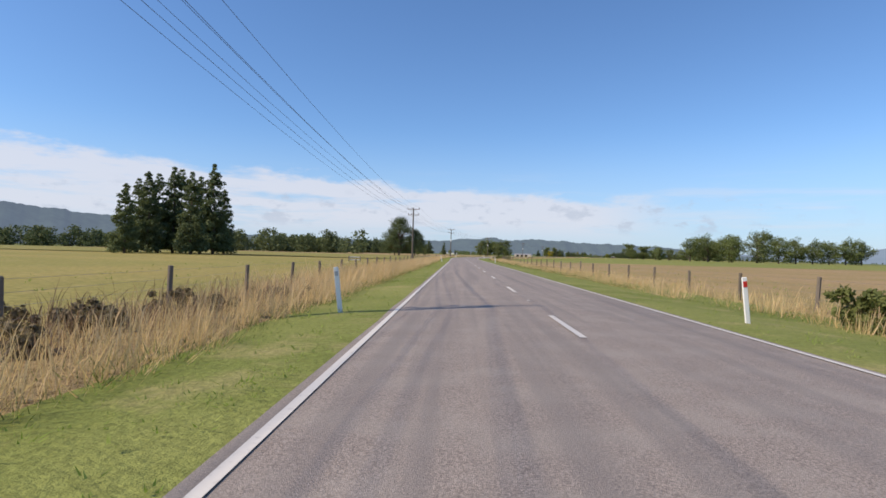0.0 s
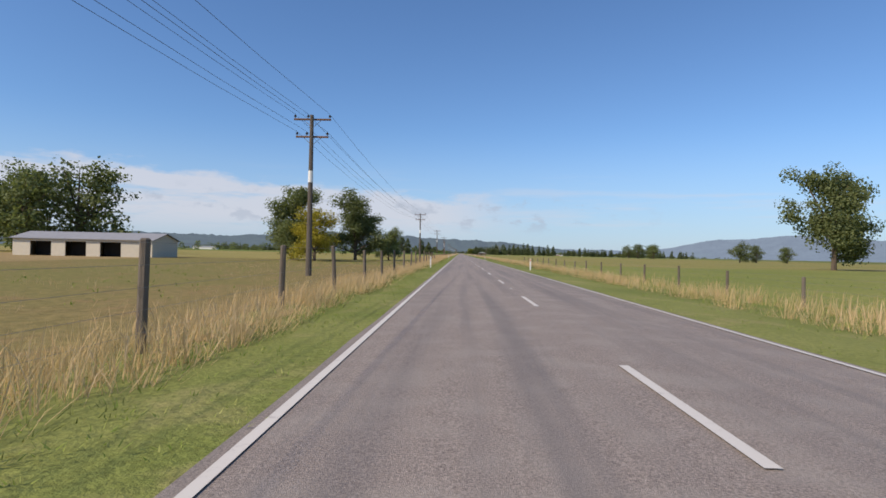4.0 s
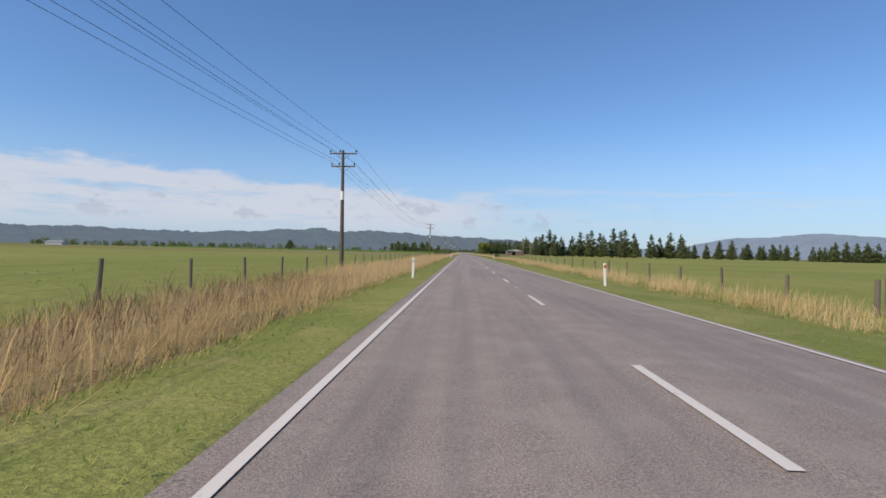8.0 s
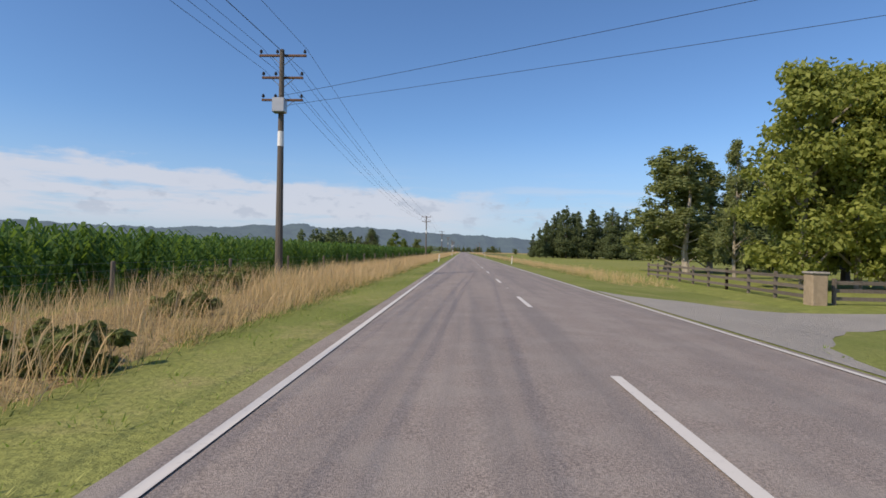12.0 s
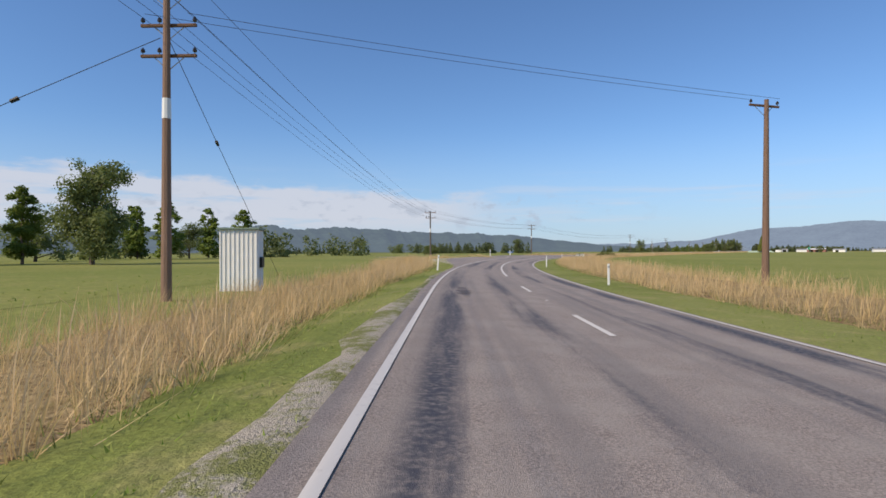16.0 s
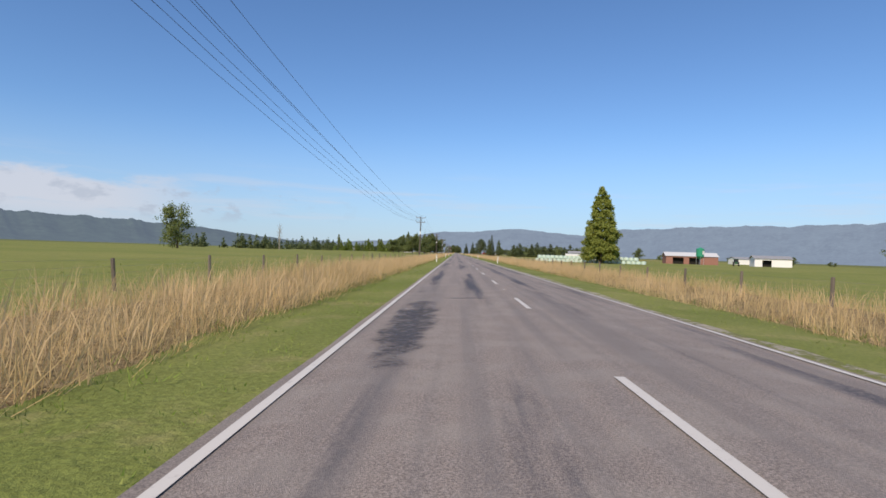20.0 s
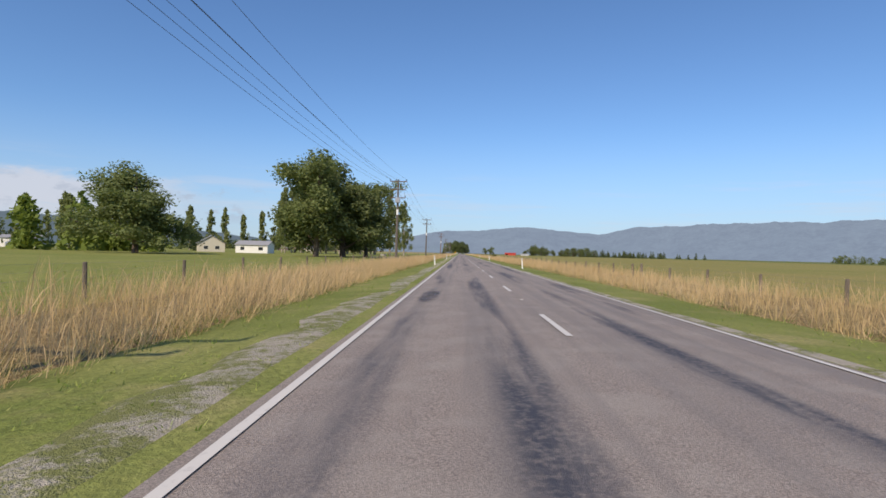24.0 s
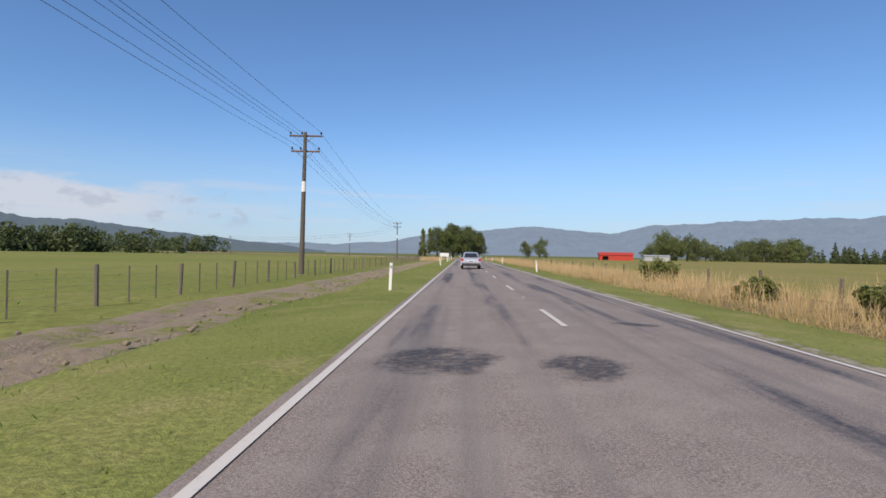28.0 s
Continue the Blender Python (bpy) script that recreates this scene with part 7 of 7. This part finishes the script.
building("farm_shed", 449, 4604, LAST + 0.1, 11, 6, 2.6, 3.6, M_BROWNCLAD, M_GREYROOF, "low dark farm shed")
building("house", 473, 4584, LAST + 0.2, 14, 9, 2.8, 5.6, M_CREAM, M_GREYROOF, "low farmhouse with a grey roof", (("S", -4, 0.9, 1.6, 1.2, "window"), ("S", 3, 0.9, 1.6, 1.2, "window")))
for x, y, l in ((-560, 1900, 30), (-620, 2300, 16), (-700, 1500, 18), (-520, 3000, 22), (330, 3700, 26), (420, 3640, 18), (520, 3500, 24), (250, 3740, 14)):
    building("farm_shed", x, y, LAST if x > 0 else 0.1, l, 9, 3.0, 4.2, M_WHITEWALL if l % 4 else M_IRON, M_GREYROOF, "far pale farm building on the plain")

# ---- stockyard by the barn ----
def rail_fence(points, rails, h, label, mat=M_PALEWOOD, gap=2.4):
    root = tagged(new("rail_fence"), label, "fence")
    root.matrix_basis = Matrix.Translation((points[0][0], points[0][1], -0.42))
    o = Vector((points[0][0], points[0][1], 0))
    for a, b in zip(points, points[1:]):
        a, b = Vector((*a, 0)) - o, Vector((*b, 0)) - o
        n = max(int((b - a).length / gap), 1)
        for i in range(n + 1):
            p = a.lerp(b, i / n)
            part("post", boxed(p.x - 0.06, p.x + 0.06, p.y - 0.06, p.y + 0.06, -0.2, h + 0.1, 0.012), M_POSTWOOD, root)
        d = (b - a).normalized()
        nrm = Vector((-d.y, d.x, 0)) * 0.075
        for k in range(rails):
            z = h * (k + 0.8) / rails
            bm = bmesh.new()
            vs = []
            for p in (a, b):
                for q, zz in ((0.0, -0.07), (0.035, -0.07), (0.035, 0.07), (0.0, 0.07)):
                    vs.append(bm.verts.new(p + nrm * (1 + q * 12) + Vector((0, 0, z + zz))))
            for i in range(4):
                bm.faces.new((vs[i], vs[(i + 1) % 4], vs[4 + (i + 1) % 4], vs[4 + i]))
            bm.faces.new(vs[:4][::-1])
            bm.faces.new(vs[4:])
            bmesh.ops.recalc_face_normals(bm, faces=bm.faces)
            part("rail", bm, mat, root)
    return root


rail_fence([(-171, 2217), (-150, 2219)], 4, 1.3, "pale sawn timber stockyard rails")
rail_fence([(-187, 2217), (-194, 2210)], 4, 1.5, "weathered timber loading race beside a barn", M_POSTWOOD)
rail_fence([at(4150, -26)[:2], at(4156, -60)[:2], at(4166, -150)[:2]], 4, 1.3, "long pale timber rail fence across a paddock")
rail_fence([at(1818.9, 11.6)[:2], at(1827, 12.3)[:2], at(1842, 13.2)[:2]], 3, 1.05, "weathered timber rail fence under roadside trees", M_POSTWOOD)
rail_fence([at(1818.4, 12.2)[:2], at(1818.8, 18)[:2]], 3, 0.9, "old timber rail fence by a driveway", M_POSTWOOD)
root = empty("gate_pillar", 1818.2, 11.4, ground_z(1818.2, 11.4), 0, "square stone-faced gate pillar beside a driveway", "gate pillar")
part("shaft", boxed(-0.28, 0.28, -0.28, 0.28, -0.1, 1.15, 0.03), plain("rough tan stone", (0.36, 0.28, 0.19), 0.9, 0.35, 5.0, bump=0.8), root)
part("cap", boxed(-0.33, 0.33, -0.33, 0.33, 1.15, 1.24, 0.03), M_YARD, root)


M_GALV = plain("dull galvanised pipe", (0.52, 0.50, 0.44), 0.6, 0.15, 3.0)


def farm_gate(s, x, width, turn, label):
    root = empty("farm_gate", s, x, ground_z(s, x), turn, label, "gate")
    full = width > 4.15
    top = 1.05 if full else 0.70
    for z in ((0.25, 0.5, 0.75, 1.05) if full else (0.06, 0.70)):
        part("bar", tubed((0, 0, z), (width, 0, z), 0.02, 0.02, 6), M_GALV, root)
    for q in (0, width):
        part("stile", tubed((q, 0, 0.04), (q, 0, top + 0.04), 0.022, 0.022, 6), M_GALV, root)
    part("brace", tubed((0, 0, top), (width * (0.5 if full else 0.22), 0, 0.25 if full else 0.06), 0.015, 0.015, 6), M_GALV, root)
    if not full:
        part("brace", tubed((width, 0, top), (width * 0.72, 0, 0.06), 0.015, 0.015, 6), M_GALV, root)
        for k in range(1, 8):
            part("mesh_wire", tubed((width * k / 8, 0, 0.06), (width * k / 8, 0, top), 0.004, 0.004, 3), M_FENCEWIRE, root)
    return root


farm_gate(305.8, -6.3, 4.1, 1.43, "light pipe farm gate with wire mesh between grey timber posts")
farm_gate(2275, 13, 4.2, 0.2, "galvanised steel farm gate across a driveway")
farm_gate(1210, 12.5, 4.2, 0.1, "galvanised steel farm gate in a fence")
for s, x, h in ((305.6, -6.4, 0.85), (310.0, -5.75, 0.95), (1207, 10.4, 1.3), (1214, 10.6, 1.1), (1362, -13, 1.2), (1366, -14.5, 1.25), (1369, -16, 1.3)):
    root = empty("gate_post", s, x, ground_z(s, x), 0, "stout weathered timber gate post", "post", "gate posts")
    part("post", tubed((0, 0, -0.1), (0, 0, h), 0.085, 0.075, 9), M_POSTWOOD, root)

rail_fence([at(88.6, -19.0)[:2], at(89.0, -17.3)[:2]], 2, 0.8, "short white painted rail frame in a dry paddock", M_WHITE, 1.7)
root = empty("fallen_rail", 305.7, -6.6, ground_z(305.7, -6.6), 0, "pale round timber stay leaning on a gate post", "timber rail")
part("rail", tubed((0.12, 0.0, 0.42), (-0.95, -0.1, 0.06), 0.045, 0.04, 8), M_PALEWOOD, root)

# ---- utility shed, signs ----
root = empty("utility_shed", 2426.5, -12.7, ground_z(2424, -12.7), 0.15, "narrow white corrugated utility shed in dry grass", "shed")
part("body", boxed(-0.85, 0.85, -0.6, 0.6, 0.0, 2.85, 0.02), M_WHITEWALL, root)
for i in range(9):
    q = -0.8 + i * 0.2
    part("rib", boxed(q - 0.02, q + 0.02, -0.632, -0.602, 0.03, 2.82, 0.004), M_WHITEWALL, root)
part("roof", boxed(-0.95, 0.95, -0.7, 0.7, 2.855, 2.94, 0.01), M_GREENROOF, root, "thin dark green roof")
part("meter_box", boxed(0.855, 0.98, -0.25, 0.25, 1.1, 1.6, 0.02), M_BLACK, root, "dark meter box")


def two_post_sign(s, x, turn=0.0):
    root = empty("warning_sign", s, x, ground_z(s, x), turn, "yellow curve warning sign with a speed plate on white posts", "road sign")
    for q in (-0.32, 0.32):
        part("post", boxed(q - 0.05, q + 0.05, -0.04, 0.04, -0.2, 1.9, 0.008), M_WHITE, root)
    bm = bmesh.new()
    bmesh.ops.create_circle(bm, cap_ends=True, segments=4, radius=0.62)
    r = bmesh.ops.extrude_face_region(bm, geom=bm.faces[:])
    bmesh.ops.translate(bm, verts=[v for v in r["geom"] if isinstance(v, bmesh.types.BMVert)], vec=(0, 0, 0.02))
    ob = part("sign_face", bm, M_YELLOW, root, "yellow diamond face")
    ob.matrix_basis = pose(0, -0.05, 2.25, 90, 0, 0)
    arrow = bmesh.new()
    for x0, x1, z0, z1 in ((0.05, 0.13, -0.28, 0.02), (-0.16, 0.13, 0.02, 0.10), (-0.16, -0.08, 0.10, 0.2)):
        box(arrow, x0, x1, -0.084, -0.074, 2.25 + z0, 2.25 + z1)
    hv = [arrow.verts.new((-0.24, -0.08, 2.43)), arrow.verts.new((0.0, -0.08, 2.43)), arrow.verts.new((-0.12, -0.08, 2.56))]
    arrow.faces.new(hv)
    part("arrow", arrow, M_BLACK, root, "black bent arrow")
    part("speed_plate", boxed(-0.42, 0.42, -0.075, -0.055, 1.22, 1.66, 0.004), M_YELLOW, root, "yellow advisory speed plate")
    cu = bpy.data.curves.new("figures", "FONT")
    cu.body, cu.size, cu.align_x, cu.extrude = "75", 0.42, "CENTER", 0.003
    ob = new("figures", cu)
    ob.parent = root
    ob.matrix_basis = pose(0, -0.082, 1.30, 90, 0, 0)
    dg = bpy.context.evaluated_depsgraph_get()
    me = bpy.data.meshes.new_from_object(ob.evaluated_get(dg))
    bpy.data.objects.remove(ob)
    me.materials.clear()
    me.materials.append(M_BLACK)
    shared("figures", me, root, pose(0, -0.082, 1.30, 90, 0, 0), "black figures 75")
    return root


two_post_sign(4099.5, -5.75)
root = empty("road_name_sign", 981, -6.9, ground_z(981, -6.9), 0.12, "white timber road name sign on one post", "road sign")
part("post", boxed(-0.09, 0.09, -0.06, 0.06, -0.2, 1.25, 0.01), M_WHITEWALL, root)
part("board", boxed(-0.52, 0.52, -0.10, -0.065, 1.12, 1.32, 0.008), M_WHITEWALL, root)
part("lower_board", boxed(-0.46, 0.46, -0.10, -0.065, 0.92, 1.08, 0.008), M_WHITEWALL, root)
for k in range(7):
    part("lettering_bar", boxed(-0.46 + k * 0.13, -0.37 + k * 0.13, -0.106, -0.1005, 1.18, 1.27), M_POSTWOOD, root)
# junction: tall white posts, blue sign, chevron board
for s, x, h in ((2549, -17.8, 2.5), (2548, -12.0, 1.9)):
    root = empty("junction_post", s, x, ground_z(s, x), 0, "tall white timber junction post", "post", "junction posts")
    part("post", boxed(-0.08, 0.08, -0.08, 0.08, -0.2, h, 0.012), M_WHITE, root)
root = empty("finger_sign", 2557, -14.5, ground_z(2557, -14.5), 0.35, "blue finger sign on a slim post", "road sign")
part("post", tubed((0, 0, -0.2), (0, 0, 1.9), 0.035, 0.035, 8), M_STEEL, root)
part("board", boxed(-0.75, 0.75, -0.06, -0.036, 1.45, 1.85, 0.006), plain("blue sign face", (0.03, 0.13, 0.42), 0.4, 0.05), root, "blue sign board")
for k in range(4):
    part("lettering_bar", boxed(-0.6 + k * 0.3, -0.4 + k * 0.3, -0.066, -0.061, 1.58, 1.72), M_WHITE, root)
root = empty("chevron_board", 2530, 8.3, ground_z(2530, 8.3), -0.1, "black and white chevron board on four short white posts", "road sign")
for q in (-0.72, -0.26, 0.24, 0.74):
    part("post", boxed(q - 0.055, q + 0.055, -0.03, 0.03, -0.2, 0.95, 0.008), M_WHITE, root)
part("board", boxed(-0.85, 0.85, -0.055, -0.033, 0.62, 1.28, 0.006), M_BLACK, root)
for k in range(7):
    q = -0.72 + k * 0.23
    tip = 0.14 if k > 3 else -0.14 if k < 3 else 0.0
    bm = bmesh.new()
    vs = [bm.verts.new(p) for p in ((q, -0.061, 0.65), (q + 0.10, -0.061, 0.65), (q + 0.10 + tip, -0.061, 0.95), (q + 0.10, -0.061, 1.25), (q, -0.061, 1.25), (q + tip, -0.061, 0.95))]
    bm.faces.new((vs[0], vs[1], vs[2], vs[5]))
    bm.faces.new((vs[5], vs[2], vs[3], vs[4]))
    part("chevron", bm, M_WHITE, root, "white chevron")
root = empty("road_sign", 4312, -5.4, ground_z(4312, -5.4), 0.1, "pale chevron curve sign on white posts", "road sign")
for q in (-0.6, 0.6):
    part("post", boxed(q - 0.04, q + 0.04, -0.03, 0.03, -0.2, 1.6, 0.008), M_WHITE, root)
part("board", boxed(-0.9, 0.9, -0.055, -0.033, 1.0, 1.7, 0.006), M_WHITE, root)

# ---- bales, tank, tractor, trough ----
M_WRAP = plain("pale green bale wrap", (0.58, 0.70, 0.62), 0.35, 0.08, 3.0, bump=0.4)
bale = tagged(new("silage_bale"), "round silage bale wrapped in pale green plastic", "silage bale", "wrapped silage bales")
bm = bmesh.new()
r = bmesh.ops.create_cone(bm, cap_ends=True, segments=18, radius1=0.62, radius2=0.62, depth=0.92)
bmesh.ops.bevel(bm, geom=[e for e in bm.edges if abs(e.verts[0].co.z - e.verts[1].co.z) < 1e-4], offset=0.14, segments=2, affect="EDGES")
part("wrapped_bale", bm, M_WRAP, bale)
bale.matrix_basis = Matrix.Translation(at(3155.5, 21.5, 0.04))
brnd = random.Random(8)
for lvl, n in ((0, 24), (1, 22)):
    for k in range(n):
        if k or lvl:
            q = k + 0.5 * lvl
            copy_thing(bale, Matrix.Translation(at(3155.5 - 0.56 * q + brnd.uniform(-0.08, 0.08), 21.5 + 1.107 * q, 0.04 + 0.92 * lvl)) @ Matrix.Rotation(brnd.uniform(0, 3), 4, "Z"))
root = tagged(new("silo"), "green feed silo on steel legs", "silo")
root.matrix_basis = Matrix.Translation((193, 3634, -0.42))
M_SILO = plain("green silo", (0.04, 0.28, 0.16), 0.45, 0.1)
bm = tubed((0, 0, 3.0), (0, 0, 5.6), 1.3, 1.3, 14)
tube(bm, (0, 0, 5.6), (0, 0, 6.1), 1.3, 0.3, 14)
tube(bm, (0, 0, 2.0), (0, 0, 3.0), 0.3, 1.3, 14)
part("hopper", bm, M_SILO, root)
part("panel", boxed(-0.5, 0.5, -1.36, -1.30, 3.7, 4.9), M_WHITE, root, "white square panel")
for a in range(4):
    part("leg", tubed((math.cos(a * 1.571 + 0.78) * 1.15, math.sin(a * 1.571 + 0.78) * 1.15, 0), (math.cos(a * 1.571 + 0.78) * 1.15, math.sin(a * 1.571 + 0.78) * 1.15, 3.4), 0.07, 0.07, 6), M_STEEL, root)
root = tagged(new("tractor"), "dark green tractor parked beside a shed", "tractor")
root.matrix_basis = Matrix.Translation((201, 3626, -0.42)) @ Matrix.Rotation(0.6, 4, "Z")
M_TRACTOR = plain("dark green paint", (0.03, 0.10, 0.04), 0.4, 0.1)
part("bonnet", boxed(-1.9, -0.2, -0.4, 0.4, 0.8, 1.5, 0.08), M_TRACTOR, root)
part("cab", boxed(-0.2, 1.2, -0.7, 0.7, 0.9, 2.4, 0.08), M_GLASS, root, "dark glazed cab")
part("cab_roof", boxed(-0.3, 1.3, -0.8, 0.8, 2.41, 2.55, 0.04), M_TRACTOR, root)
for wx, wr, wy in ((-1.5, 0.45, 0.7), (-1.5, 0.45, -0.7), (0.8, 0.8, 0.85), (0.8, 0.8, -0.85)):
    tyre = part("wheel", tubed((wx, wy - 0.18, wr), (wx, wy + 0.18, wr), wr, wr, 18), M_BLACK, root)
    part("rim", tubed((wx, wy - 0.19, wr), (wx, wy + 0.19, wr), wr * 0.5, wr * 0.5, 12), M_YELLOW, tyre)
root = empty("water_trough", 3796, -28.5, -0.42, 0.1, "round concrete water trough in pasture", "trough")
bm = tubed((0, 0, 0), (0, 0, 0.7), 0.95, 1.0, 20)
part("basin", bm, M_YARD, root)
root_post = empty("gate_post", 3784, -19, -0.42, 0, "stout weathered timber post in pasture", "post", "gate posts")
part("post", tubed((0, 0, -0.1), (0, 0, 0.95), 0.13, 0.12, 9), M_POSTWOOD, root_post)
part("water", tubed((0, 0, 0.705), (0, 0, 0.71), 0.88, 0.88, 20), M_WATER, root)

# ---- the car ahead ----
def car(s, x, label):
    root = empty("car", s, x, road_z(s, x), 0.0, label, "car")
    paint = Mat("silver car paint", 0.28, 0.55, 0.5)
    paint.colour((0.62, 0.63, 0.66))
    paint = paint.m
    # side outline of the body, from the rear bumper forward, and of the cabin
    lower = [(-2.20, 0.32), (-2.24, 0.62), (-2.20, 0.88), (-2.05, 1.00), (-1.55, 1.02), (0.75, 0.98), (1.70, 0.86), (2.12, 0.70), (2.20, 0.45), (2.15, 0.28)]
    cabin = [(-1.72, 1.00), (-1.05, 1.42), (-0.35, 1.50), (0.25, 1.46), (1.05, 0.98)]

    def loft(outline, half, taper):
        bm = bmesh.new()
        rings = []
        for f, inset in ((-1, 0.10), (-0.86, 0.0), (0.86, 0.0), (1, 0.10)):
            ring = []
            for y, z in outline:
                k = half * (1 - taper * max(z - 0.9, 0))
                ring.append(bm.verts.new((f * k, y * (1 - inset * 0.25), z - (inset * 0.35 if z > 0.6 else -inset * 0.3))))
            rings.append(ring)
        n = len(outline)
        for a, b in zip(rings, rings[1:]):
            for i in range(n):
                bm.faces.new((a[i], a[(i + 1) % n], b[(i + 1) % n], b[i]))
        bm.faces.new(rings[0][::-1])
        bm.faces.new(rings[-1])
        bmesh.ops.recalc_face_normals(bm, faces=bm.faces)
        return bm
    part("body", loft(lower, 0.88, 0.1), paint, root)
    part("cabin", loft(cabin, 0.76, 0.35), paint, root)
    bm = bmesh.new()
    vs = [bm.verts.new(p) for p in ((-0.60, -1.69, 1.04), (0.60, -1.69, 1.04), (0.50, -1.13, 1.38), (-0.50, -1.13, 1.38))]
    bm.faces.new(vs)
    part("rear_window", bm, M_GLASS, root, "dark rear window").location = (0, -0.035, 0.02)
    for sx in (-1, 1):
        bm = bmesh.new()
        vs = [bm.verts.new(p) for p in ((sx * 0.765, -1.3, 1.06), (sx * 0.765, 0.75, 1.06), (sx * 0.66, 0.2, 1.40), (sx * 0.66, -0.95, 1.38))]
        bm.faces.new(vs)
        part("side_window", bm, M_GLASS, root, "dark side window").location = (sx * 0.02, 0, 0)
        part("tail_light", boxed(sx * 0.76 - 0.11, sx * 0.76 + 0.11, -2.25, -2.12, 0.70, 0.92, 0.03), M_RED, root, "red tail light")
        part("mirror", boxed(sx * 0.95 - 0.09, sx * 0.95 + 0.09, 0.62, 0.74, 1.0, 1.13, 0.03), paint, root)
        for wy in (-1.38, 1.35):
            tyre = part("wheel", tubed((sx * 0.66, wy, 0.31), (sx * 0.87, wy, 0.31), 0.31, 0.31, 20), M_BLACK, root)
            part("rim", tubed((sx * 0.80, wy, 0.31), (sx * 0.885, wy, 0.31), 0.19, 0.18, 12), M_STEEL, tyre)
    part("bumper", boxed(-0.80, 0.80, -2.30, -2.12, 0.30, 0.52, 0.05), plain("dark bumper", (0.05, 0.05, 0.055), 0.5, 0.1), root)
    part("number_plate", boxed(-0.26, 0.26, -2.275, -2.25, 0.62, 0.75, 0.004), M_WHITE, root, "pale number plate with a dark bar")
    part("plate_bar", boxed(-0.18, 0.18, -2.282, -2.277, 0.66, 0.71), M_BLACK, root)
    return root


car(4251, -1.05, "silver sedan seen from behind in its lane")

# ---- the one scale of the layout ----
for ob in list(scene.objects):
    if ob.parent is None and ob not in (cam, sun):
        ob.matrix_basis = Matrix.Scale(SHRINK, 4) @ ob.matrix_basis
